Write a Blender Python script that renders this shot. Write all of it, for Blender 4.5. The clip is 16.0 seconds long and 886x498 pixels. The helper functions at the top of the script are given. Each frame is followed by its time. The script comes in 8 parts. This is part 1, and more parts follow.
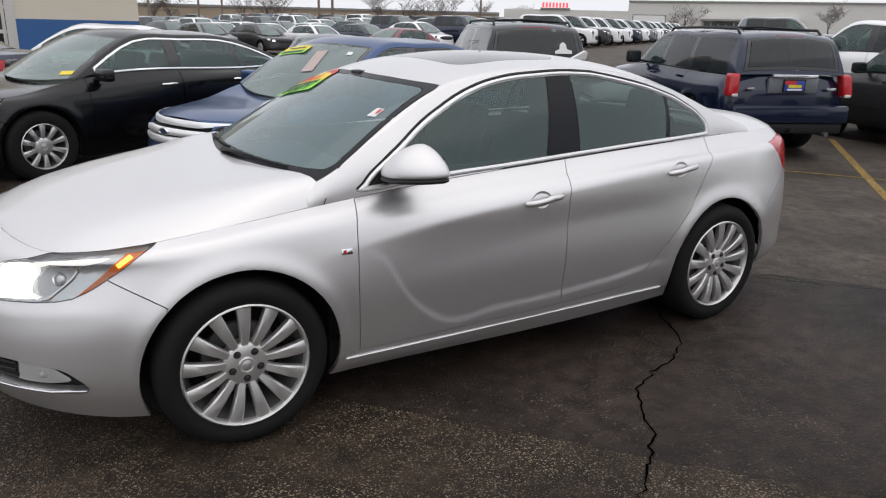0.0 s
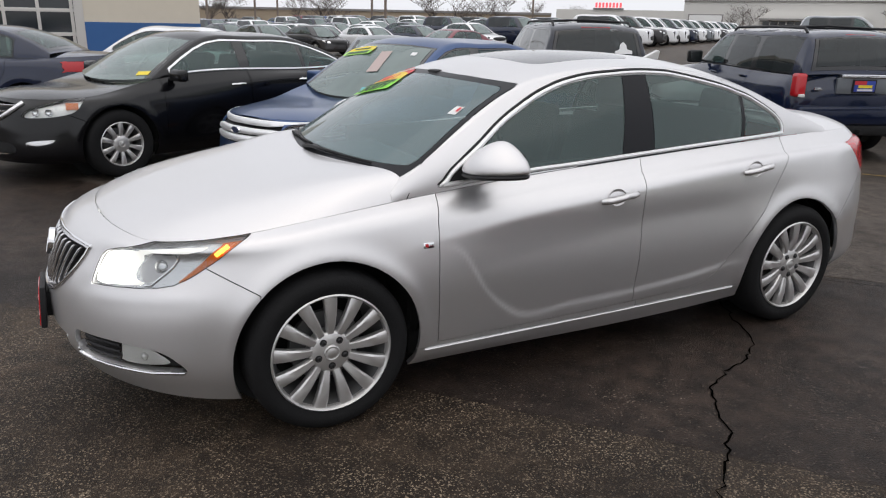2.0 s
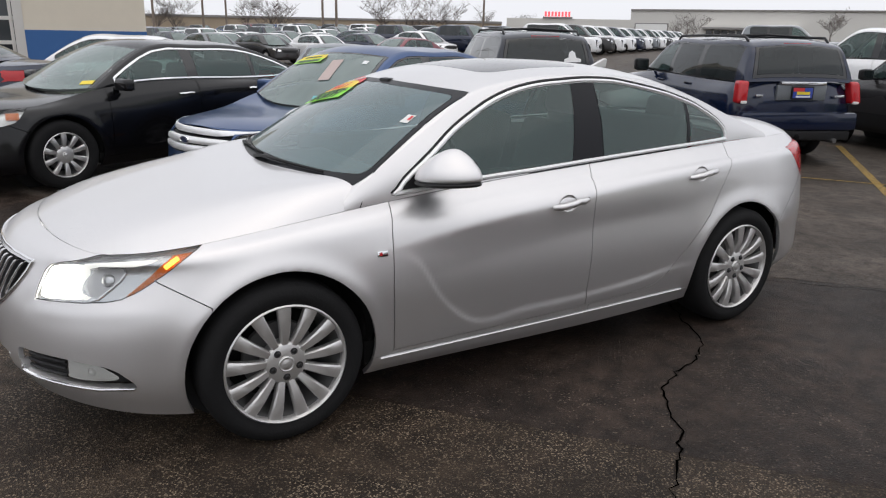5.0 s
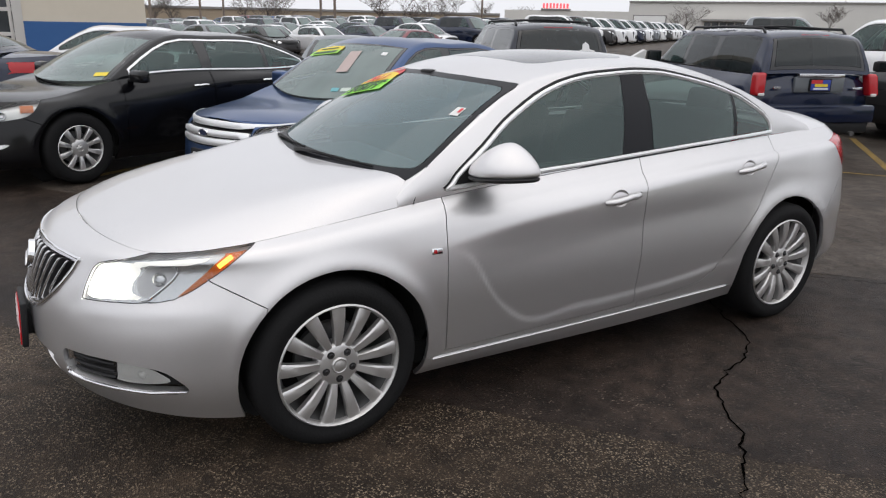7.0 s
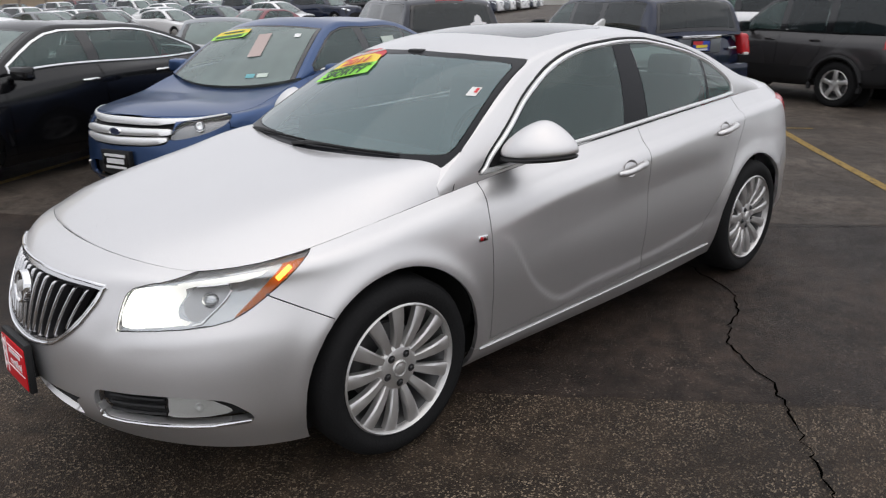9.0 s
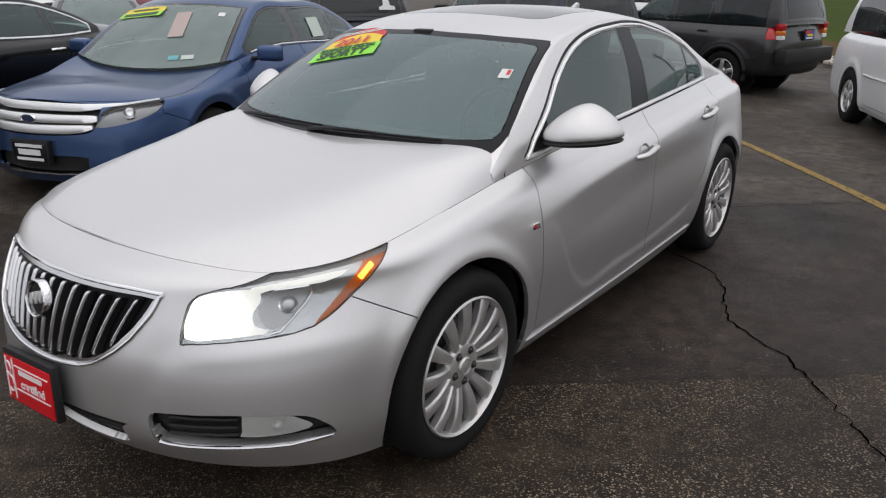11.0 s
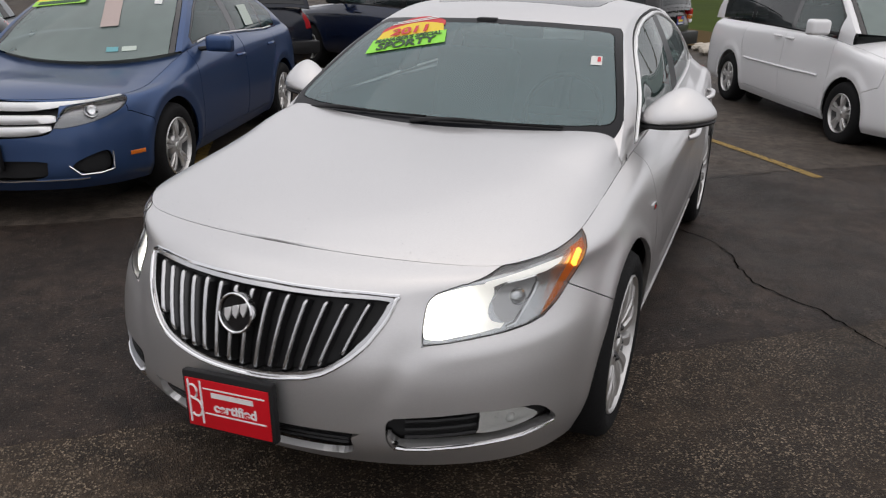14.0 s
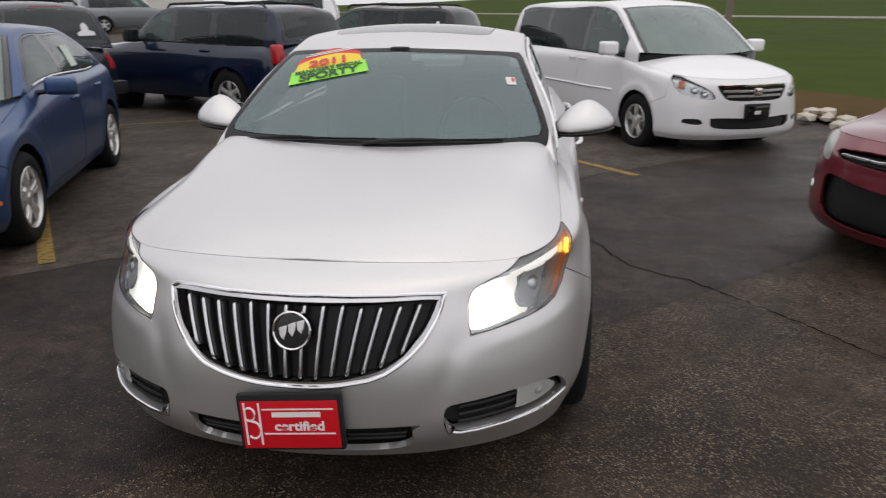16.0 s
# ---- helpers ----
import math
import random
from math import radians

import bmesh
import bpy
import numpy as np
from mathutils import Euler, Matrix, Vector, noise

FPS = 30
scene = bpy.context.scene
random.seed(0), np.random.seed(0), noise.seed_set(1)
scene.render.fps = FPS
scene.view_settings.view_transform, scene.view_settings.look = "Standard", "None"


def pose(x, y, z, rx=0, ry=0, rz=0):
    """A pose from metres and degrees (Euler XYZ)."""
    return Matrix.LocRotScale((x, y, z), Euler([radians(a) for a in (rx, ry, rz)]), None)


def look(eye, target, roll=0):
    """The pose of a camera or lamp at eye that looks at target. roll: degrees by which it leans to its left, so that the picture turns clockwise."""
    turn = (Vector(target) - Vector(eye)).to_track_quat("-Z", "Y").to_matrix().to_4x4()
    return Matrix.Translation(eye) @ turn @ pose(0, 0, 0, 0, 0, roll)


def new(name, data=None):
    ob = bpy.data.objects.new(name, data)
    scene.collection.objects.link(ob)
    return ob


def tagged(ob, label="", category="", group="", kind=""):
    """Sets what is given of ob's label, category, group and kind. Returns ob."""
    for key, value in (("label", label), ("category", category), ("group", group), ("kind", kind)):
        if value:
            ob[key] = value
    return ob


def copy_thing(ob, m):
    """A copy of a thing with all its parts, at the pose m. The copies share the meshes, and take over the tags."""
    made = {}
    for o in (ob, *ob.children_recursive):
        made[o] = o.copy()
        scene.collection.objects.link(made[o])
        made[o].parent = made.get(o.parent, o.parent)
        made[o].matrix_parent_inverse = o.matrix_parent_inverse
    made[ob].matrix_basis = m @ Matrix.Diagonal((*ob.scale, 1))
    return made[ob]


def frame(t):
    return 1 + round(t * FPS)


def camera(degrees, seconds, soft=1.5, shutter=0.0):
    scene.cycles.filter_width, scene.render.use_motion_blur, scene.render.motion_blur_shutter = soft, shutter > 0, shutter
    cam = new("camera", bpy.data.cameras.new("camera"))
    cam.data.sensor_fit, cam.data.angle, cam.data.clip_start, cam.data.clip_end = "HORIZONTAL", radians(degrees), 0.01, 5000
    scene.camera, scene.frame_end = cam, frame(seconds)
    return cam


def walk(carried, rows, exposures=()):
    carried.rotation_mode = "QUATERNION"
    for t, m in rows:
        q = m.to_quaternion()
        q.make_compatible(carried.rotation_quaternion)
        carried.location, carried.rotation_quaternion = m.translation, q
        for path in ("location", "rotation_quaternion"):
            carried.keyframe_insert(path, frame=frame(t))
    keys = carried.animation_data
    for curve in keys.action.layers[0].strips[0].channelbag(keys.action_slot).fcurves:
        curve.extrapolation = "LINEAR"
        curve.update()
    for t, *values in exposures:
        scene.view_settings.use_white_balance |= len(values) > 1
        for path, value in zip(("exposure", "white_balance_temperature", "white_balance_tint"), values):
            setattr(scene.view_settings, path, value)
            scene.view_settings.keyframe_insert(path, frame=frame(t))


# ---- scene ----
cam = camera(62.6, 16.0, soft=1.15, shutter=0.5)
PATH = [
    (0, (-0.707, -3.475, 1.63), (0.295, -1.848, 1.039), 1.4),
    (0.5, (-0.758, -3.483, 1.628), (0.237, -1.855, 1.03), 1.1),
    (1, (-0.796, -3.48, 1.626), (0.165, -1.833, 1.023), 0.8),
    (1.5, (-0.832, -3.482, 1.626), (0.106, -1.818, 1.031), 0.8),
    (2, (-0.86, -3.476, 1.623), (0.029, -1.785, 1.032), 1.1),
    (2.5, (-0.871, -3.471, 1.62), (0.031, -1.788, 1.023), 1.4),
    (3, (-0.858, -3.474, 1.622), (0.093, -1.816, 1.035), 1.6),
    (3.5, (-0.834, -3.477, 1.628), (0.19, -1.861, 1.044), 1.4),
    (4, (-0.781, -3.491, 1.627), (0.215, -1.853, 1.055), 1.0),
    (6.5, (-1.01, -3.387, 1.62), (-0.004, -1.753, 1.055), 1.4),
    (7, (-1.012, -3.277, 1.611), (-0.008, -1.65, 1.023), 1.2),
    (7.5, (-1.017, -3.134, 1.615), (0.027, -1.538, 1.013), 1.5),
    (8, (-1.092, -3.029, 1.617), (-0.003, -1.466, 1.006), 2.8),
    (8.5, (-1.307, -2.906, 1.618), (-0.124, -1.42, 0.99), 1.0),
    (11, (-1.84, -2.164, 1.583), (-0.332, -1.041, 0.903), 0.6),
    (11.5, (-1.915, -2.047, 1.574), (-0.397, -0.937, 0.894), 2.2),
    (12, (-1.938, -1.864, 1.581), (-0.392, -0.788, 0.909), 1.0),
    (12.5, (-2.004, -1.726, 1.578), (-0.435, -0.682, 0.909), 1.9),
    (13, (-2.212, -1.586, 1.59), (-0.518, -0.746, 0.94), 1.4),
    (13.5, (-2.353, -1.438, 1.579), (-0.663, -0.613, 0.899), 2.3),
    (14, (-2.398, -1.256, 1.578), (-0.687, -0.499, 0.872), 1.1),
    (14.5, (-2.432, -1.08, 1.579), (-0.662, -0.435, 0.907), 2.4),
    (15, (-2.559, -0.876, 1.588), (-0.737, -0.39, 0.923), -1.1),
    (15.5, (-2.689, -0.727, 1.592), (-0.837, -0.352, 0.938), -1.0),
    (16, (-2.824, -0.662, 1.573), (-0.938, -0.436, 0.948), 0.0),
]
walk(cam, [(t, look(eye, target, roll)) for t, eye, target, roll in PATH],
     exposures=[(0, 0.08, 6500, 10), (8.5, 0.08, 6500, 10), (11, -0.10, 6520, 10), (12, -0.09, 6540, 10), (13, -0.15, 6600, 11), (14, -0.18, 6650, 11), (16, -0.12, 6700, 11)])


# ---------------- world, sun, sky ----------------
world = bpy.data.worlds.new("overcast_sky")
scene.world = world
world.use_nodes = True
wn, wl = world.node_tree.nodes, world.node_tree.links
wn.clear()
w_out, w_bg = wn.new("ShaderNodeOutputWorld"), wn.new("ShaderNodeBackground")
w_sky = wn.new("ShaderNodeTexSky")
w_sky.sky_type, w_sky.sun_disc = "NISHITA", False
w_sky.sun_elevation, w_sky.sun_rotation = radians(78), radians(198)
w_sky.air_density, w_sky.dust_density = 1.0, 6.0
w_mix = wn.new("ShaderNodeMix")
w_mix.data_type = "RGBA"
w_mix.inputs[0].default_value = 0.90
w_mix.inputs[7].default_value = (7.4, 7.5, 7.9, 1)
wl.new(w_sky.outputs[0], w_mix.inputs[6])
wl.new(w_mix.outputs[2], w_bg.inputs[0])
w_bg.inputs[1].default_value = 0.125
wl.new(w_bg.outputs[0], w_out.inputs[0])
sun = new("sun", bpy.data.lights.new("sun", "SUN"))
sun.data.energy, sun.data.angle, sun.data.color = 0.8, radians(110), (1.0, 0.97, 0.93)
sun.matrix_world = look((-1, -3, 16), (0, 0, 0))


# ---------------- materials ----------------
def mat(name, color, rough=0.5, metal=0.0, coat=0.0, vary=0.0, scale=20.0, bump=0.0, bump_scale=200.0, spec=0.5, emit=None, power=0.0, flake=0.0):
    """A node material: colour varied by noise at two scales, with fine relief."""
    m = bpy.data.materials.new(name)
    m.use_nodes = True
    n, l = m.node_tree.nodes, m.node_tree.links
    b = n["Principled BSDF"]
    b.inputs["Base Color"].default_value = (*color, 1)
    b.inputs["Roughness"].default_value, b.inputs["Metallic"].default_value = rough, metal
    b.inputs["Coat Weight"].default_value, b.inputs["Coat Roughness"].default_value = coat, 0.04
    b.inputs["Specular IOR Level"].default_value = spec
    if emit:
        b.inputs["Emission Color"].default_value, b.inputs["Emission Strength"].default_value = (*emit, 1), power
    co = n.new("ShaderNodeTexCoord")
    if vary:
        t1, t2, mx, ramp = n.new("ShaderNodeTexNoise"), n.new("ShaderNodeTexNoise"), n.new("ShaderNodeMath"), n.new("ShaderNodeMix")
        t1.inputs["Scale"].default_value, t2.inputs["Scale"].default_value = scale, scale / 9
        t1.inputs["Detail"].default_value = 6
        mx.operation = "MULTIPLY_ADD"
        mx.inputs[1].default_value = 0.5
        half = n.new("ShaderNodeMath")
        half.operation, half.inputs[1].default_value = "MULTIPLY", 0.5
        ramp.data_type = "RGBA"
        ramp.inputs[6].default_value = (*[c * (1 - vary) for c in color], 1)
        ramp.inputs[7].default_value = (*[min(1, c * (1 + vary)) for c in color], 1)
        l.new(co.outputs["Object"], t1.inputs["Vector"])
        l.new(co.outputs["Object"], t2.inputs["Vector"])
        l.new(t2.outputs["Fac"], half.inputs[0])
        l.new(t1.outputs["Fac"], mx.inputs[0])
        l.new(half.outputs[0], mx.inputs[2])
        l.new(mx.outputs[0], ramp.inputs[0])
        l.new(ramp.outputs[2], b.inputs["Base Color"])
        rr = n.new("ShaderNodeMapRange")
        rr.inputs["To Min"].default_value, rr.inputs["To Max"].default_value = rough * 0.85, min(1, rough * 1.2)
        l.new(t2.outputs["Fac"], rr.inputs["Value"])
        l.new(rr.outputs[0], b.inputs["Roughness"])
    if bump:
        t3, bp = n.new("ShaderNodeTexNoise"), n.new("ShaderNodeBump")
        t3.inputs["Scale"].default_value = bump_scale
        t3.inputs["Detail"].default_value = 4
        bp.inputs["Strength"].default_value, bp.inputs["Distance"].default_value = bump, 0.01
        l.new(co.outputs["Object"], t3.inputs["Vector"])
        l.new(t3.outputs["Fac"], bp.inputs["Height"])
        l.new(bp.outputs[0], b.inputs["Normal"])
    if flake:
        t4, r4 = n.new("ShaderNodeTexVoronoi"), n.new("ShaderNodeMix")
        t4.inputs["Scale"].default_value = 900
        r4.data_type, r4.blend_type = "RGBA", "OVERLAY"
        r4.inputs[0].default_value = flake
        src = b.inputs["Base Color"].links[0].from_socket if b.inputs["Base Color"].links else None
        if src:
            l.new(src, r4.inputs[6])
        else:
            r4.inputs[6].default_value = (*color, 1)
        l.new(co.outputs["Object"], t4.inputs["Vector"])
        l.new(t4.outputs["Color"], r4.inputs[7])
        bw = n.new("ShaderNodeRGBToBW")
        l.new(t4.outputs["Color"], bw.inputs[0])
        l.new(bw.outputs[0], r4.inputs[7])
        l.new(r4.outputs[2], b.inputs["Base Color"])
    return m


def glass(name, tint, rough=0.0, gloss=1.0, sky_haze=0.0, dusty=(0.235, 0.345, 0.365)):
    """A thin pane: tinted see-through with Fresnel gloss and a pale diffuse layer painting sky haze."""
    m = bpy.data.materials.new(name)
    m.use_nodes = True
    n, l = m.node_tree.nodes, m.node_tree.links
    n.clear()
    out, mix, tr, gl, fr = (n.new("ShaderNode" + k) for k in ("OutputMaterial", "MixShader", "BsdfTransparent", "BsdfGlossy", "Fresnel"))
    tr.inputs[0].default_value = (*tint, 1)
    gl.inputs[0].default_value = (gloss, gloss, gloss, 1)
    gl.inputs["Roughness"].default_value = rough
    fr.inputs["IOR"].default_value = 1.5
    src = tr.outputs[0]
    if sky_haze:
        haze_bsdf, dm, co, no, mr = (n.new("ShaderNode" + k) for k in ("BsdfDiffuse", "MixShader", "TexCoord", "TexNoise", "MapRange"))
        haze_bsdf.inputs[0].default_value = (*dusty, 1)
        no.inputs["Scale"].default_value = 3.0
        mr.inputs["To Min"].default_value, mr.inputs["To Max"].default_value = sky_haze * 0.75, sky_haze * 1.25
        l.new(co.outputs["Object"], no.inputs["Vector"])
        l.new(no.outputs["Fac"], mr.inputs["Value"])
        l.new(mr.outputs[0], dm.inputs[0])
        l.new(src, dm.inputs[1])
        l.new(haze_bsdf.outputs[0], dm.inputs[2])
        src = dm.outputs[0]
    l.new(fr.outputs[0], mix.inputs[0])
    l.new(src, mix.inputs[1])
    l.new(gl.outputs[0], mix.inputs[2])
    l.new(mix.outputs[0], out.inputs[0])
    return m


SILVER = mat("silver_paint", (0.68, 0.67, 0.672), 0.385, 0.83, 0.6, 0.05, 3.0, flake=0.16)
BLACK_PAINT = mat("black_paint", (0.004, 0.004, 0.005), 0.14, 0.0, 0.1, 0.1, 3.0, spec=0.4)
BLUE_PAINT = mat("blue_paint", (0.040, 0.080, 0.188), 0.30, 0.62, 0.4, 0.06, 3.0, flake=0.1)
NAVY_PAINT = mat("navy_paint", (0.006, 0.012, 0.036), 0.16, 0.1, 0.4, 0.1, 3.0)
SLATE_PAINT = mat("slate_paint", (0.012, 0.015, 0.026), 0.2, 0.15, 0.3, 0.1, 3.0)
CHARCOAL_PAINT = mat("charcoal_paint", (0.040, 0.038, 0.039), 0.26, 0.3, 0.3, 0.1, 3.0)
WHITE_PAINT = mat("white_paint", (0.80, 0.80, 0.81), 0.3, 0.0, 0.7, 0.03, 3.0)
RED_PAINT = mat("dark_red_paint", (0.16, 0.010, 0.022), 0.28, 0.25, 0.8, 0.06, 3.0, flake=0.1)
GREY_PAINT = mat("grey_paint", (0.17, 0.185, 0.20), 0.32, 0.4, 0.7, 0.05, 3.0)
BRIGHT_RED = mat("bright_red_paint", (0.42, 0.02, 0.025), 0.3, 0.0, 0.7, 0.05, 3.0)
CHROME = mat("chrome", (0.82, 0.82, 0.83), 0.10, 1.0, 0.0, 0.03, 8.0)
SATIN = mat("satin_alloy", (0.62, 0.61, 0.60), 0.38, 0.78, 0.15, 0.08, 12.0)
BAR_CHROME = mat("brushed_chrome", (0.62, 0.62, 0.63), 0.22, 1.0, 0.0, 0.08, 14.0)
LUG = mat("dark_lug_nut", (0.05, 0.05, 0.052), 0.3, 0.7, 0.0, 0.1, 30.0)
DARK_ALLOY = mat("shaded_alloy", (0.16, 0.16, 0.16), 0.5, 0.6, 0.0, 0.1, 12.0)
RUBBER = mat("tyre_rubber", (0.010, 0.010, 0.0105), 0.8, 0.0, 0.0, 0.25, 25.0, 0.25, 90.0, spec=0.2)
PLASTIC = mat("black_plastic", (0.014, 0.014, 0.015), 0.5, 0.0, 0.0, 0.2, 30.0, 0.15, 400.0, spec=0.3)
GLOSS_BLACK = mat("gloss_black", (0.008, 0.008, 0.009), 0.12, 0.0, 0.5, 0.1, 10.0)
FRIT = mat("black_glass_edge", (0.007, 0.0075, 0.010), 0.32, 0.0, 0.0, 0.1, 10.0, spec=0.22)
BRIGHT_TRIM = mat("bright_window_trim", (0.88, 0.88, 0.88), 0.42, 0.75, 0.0, 0.03, 10.0)
CABIN = mat("cabin_cloth", (0.020, 0.021, 0.022), 0.85, 0.0, 0.0, 0.2, 40.0, 0.2, 500.0)
CABIN_GREY = mat("cabin_grey_leather", (0.11, 0.112, 0.115), 0.55, 0.0, 0.0, 0.15, 20.0, 0.2, 300.0)
UNDER = mat("underbody", (0.010, 0.010, 0.010), 0.9, 0.0, 0.0, 0.3, 15.0)
# panes paled by painted sky haze, strongest on the other cars' windscreens
WINDOW = glass("tinted_window", (0.37, 0.49, 0.455), sky_haze=0.15, dusty=(0.21, 0.34, 0.325))
SCREEN = glass("windscreen_glass", (0.50, 0.60, 0.585), sky_haze=0.37)
SCREEN_PALE = glass("dusty_windscreen", (0.55, 0.66, 0.63), sky_haze=0.44, dusty=(0.33, 0.42, 0.40))
WINDOW_DARK = glass("privacy_window", (0.06, 0.065, 0.07), sky_haze=0.04)
LENS = glass("clear_lens", (0.93, 0.94, 0.94))
AMBER = mat("amber_lens", (0.62, 0.16, 0.02), 0.18, 0.0, 0.6, 0.1, 30.0)
AMBER_LIT = mat("amber_lit", (0.8, 0.35, 0.02), 0.2, emit=(1.0, 0.46, 0.05), power=3.2)
RED_LENS = mat("red_lens", (0.42, 0.010, 0.015), 0.18, 0.0, 0.15, 0.1, 30.0)
REFLECTOR = mat("lamp_reflector", (0.58, 0.59, 0.60), 0.22, 0.9, 0.0, 0.12, 60.0, bump=0.18, bump_scale=40)
SMOKED = mat("smoked_reflector", (0.30, 0.30, 0.31), 0.25, 0.8, 0.0, 0.15, 60.0)
LAMP_HOUSING = mat("lamp_housing", (0.33, 0.33, 0.34), 0.4, 0.3, 0.0, 0.1, 40.0)
LAMP_CELL = mat("projector_cell", (0.52, 0.52, 0.53), 0.3, 0.5, 0.0, 0.12, 50.0)
FOG_BACK = mat("fog_reflector", (0.82, 0.82, 0.80), 0.25, 0.35, 0.0, 0.20, 50.0, bump=0.35, bump_scale=45)
LAMP_WHITE = mat("pale_reflector", (0.80, 0.79, 0.76), 0.3, 0.3, 0.0, 0.2, 50.0, bump=0.6, bump_scale=60)
BEAM = mat("lit_headlamp", (0.9, 0.9, 0.88), 0.3, emit=(1.0, 0.975, 0.90), power=3.6)
# the reflector bowl is brightest round its bulb, with faint facets
bn, bl = BEAM.node_tree.nodes, BEAM.node_tree.links
b_co, b_sep, b_abs, b_com, b_far = (bn.new("ShaderNode" + k) for k in ("TexCoord", "SeparateXYZ", "Math", "CombineXYZ", "VectorMath"))
b_vo, b_add, b_mr = bn.new("ShaderNodeTexVoronoi"), bn.new("ShaderNodeMath"), bn.new("ShaderNodeMapRange")
b_abs.operation, b_far.operation, b_add.operation = "ABSOLUTE", "DISTANCE", "MULTIPLY_ADD"
b_far.inputs[1].default_value = (-0.790, 0.515, 0.700)
b_vo.inputs["Scale"].default_value = 42.0
b_add.inputs[1].default_value = 0.035
b_mr.interpolation_type = "SMOOTHSTEP"
b_mr.inputs["From Min"].default_value, b_mr.inputs["From Max"].default_value = 0.045, 0.185
b_mr.inputs["To Min"].default_value, b_mr.inputs["To Max"].default_value = 3.6, 0.42
bl.new(b_co.outputs["Object"], b_sep.inputs[0])
bl.new(b_co.outputs["Object"], b_vo.inputs["Vector"])
bl.new(b_sep.outputs[0], b_com.inputs[0])
bl.new(b_sep.outputs[1], b_abs.inputs[0])
bl.new(b_abs.outputs[0], b_com.inputs[1])
bl.new(b_sep.outputs[2], b_com.inputs[2])
bl.new(b_com.outputs[0], b_far.inputs[0])
bl.new(b_vo.outputs["Distance"], b_add.inputs[0])
bl.new(b_far.outputs["Value"], b_add.inputs[2])
bl.new(b_add.outputs[0], b_mr.inputs["Value"])
bl.new(b_mr.outputs[0], bn["Principled BSDF"].inputs["Emission Strength"])


# ---------------- mesh helpers ----------------
def link_mesh(name, verts, faces, material, parent=None, label="", normals=None, smooth=True):
    me = bpy.data.meshes.new(name)
    me.from_pydata([tuple(v) for v in verts], [], [tuple(f) for f in faces])
    me.materials.append(material)
    if smooth:
        me.polygons.foreach_set("use_smooth", [True] * len(me.polygons))
    if normals is not None:
        me.normals_split_custom_set_from_vertices([tuple(v) for v in normals])
    me.update()
    ob = new(name, me)
    if parent:
        ob.parent = parent
    if label:
        ob["label"] = label
    return ob


def part(name, bm, material, parent=None, label="", smooth=True, angle=40):
    """Links a bmesh as one mesh object under a thing or a part."""
    bmesh.ops.recalc_face_normals(bm, faces=bm.faces)
    for e in bm.edges:
        if len(e.link_faces) == 2:
            e.smooth = e.calc_face_angle(0) < radians(angle)
    for f in bm.faces:
        f.smooth = smooth
    me = bpy.data.meshes.new(name)
    bm.to_mesh(me)
    bm.free()
    me.materials.append(material)
    ob = new(name, me)
    if parent:
        ob.parent = parent
    if label:
        ob["label"] = label
    return ob


def thing(name, label, category, group="", kind="", at=None):
    ob = new(name)
    ob.empty_display_size = 0.2
    if at is not None:
        ob.matrix_world = at
    return tagged(ob, label, category, group, kind)


def box(bm, x0, x1, y0, y1, z0, z1, bevel=0.0, seg=2, m=None):
    r = bmesh.ops.create_cube(bm, size=1.0)
    for v in r["verts"]:
        v.co = Vector((x0 + (v.co.x + 0.5) * (x1 - x0), y0 + (v.co.y + 0.5) * (y1 - y0), z0 + (v.co.z + 0.5) * (z1 - z0)))
    if bevel:
        es = list({e for v in r["verts"] for e in v.link_edges})
        got = bmesh.ops.bevel(bm, geom=es, offset=bevel, segments=seg, affect="EDGES", profile=0.6)
        vs = got["verts"]
    else:
        vs = r["verts"]
    if m is not None:
        bmesh.ops.transform(bm, matrix=m, verts=[v for v in vs if v.is_valid])
    return bm


def boxed(*a, **k):
    return box(bmesh.new(), *a, **k)


def lathe(profile, n=32, axis="y"):
    """A surface of revolution about the y axis, from (radius, offset) pairs."""
    verts, faces = [], []
    for i in range(n):
        a = 2 * math.pi * i / n
        for r, o in profile:
            verts.append((r * math.cos(a), o, r * math.sin(a)) if axis == "y" else (r * math.cos(a), r * math.sin(a), o))
    k = len(profile)
    for i in range(n):
        j = (i + 1) % n
        for q in range(k - 1):
            faces.append((i * k + q, i * k + q + 1, j * k + q + 1, j * k + q))
    bm = bmesh.new()
    vs = [bm.verts.new(v) for v in verts]
    for f in faces:
        bm.faces.new([vs[i] for i in f])
    bmesh.ops.remove_doubles(bm, verts=bm.verts, dist=1e-5)
    return bm


def tube(points, radius, n=8, flat=1.0):
    """A tube along points."""
    bm, rings = bmesh.new(), []
    pts = [Vector(p) for p in points]
    for i, p in enumerate(pts):
        d = (pts[min(i + 1, len(pts) - 1)] - pts[max(i - 1, 0)]).normalized()
        side = d.cross(Vector((0, 0, 1)))
        side = side.normalized() if side.length > 1e-4 else Vector((1, 0, 0))
        up = side.cross(d)
        r = radius[i] if isinstance(radius, (list, tuple)) else radius
        rings.append([bm.verts.new(p + side * math.cos(2 * math.pi * k / n) * r + up * math.sin(2 * math.pi * k / n) * r * flat) for k in range(n)])
    for a, b in zip(rings, rings[1:]):
        for k in range(n):
            bm.faces.new((a[k], a[(k + 1) % n], b[(k + 1) % n], b[k]))
    bm.faces.new(rings[0])
    bm.faces.new(rings[-1])
    return bm


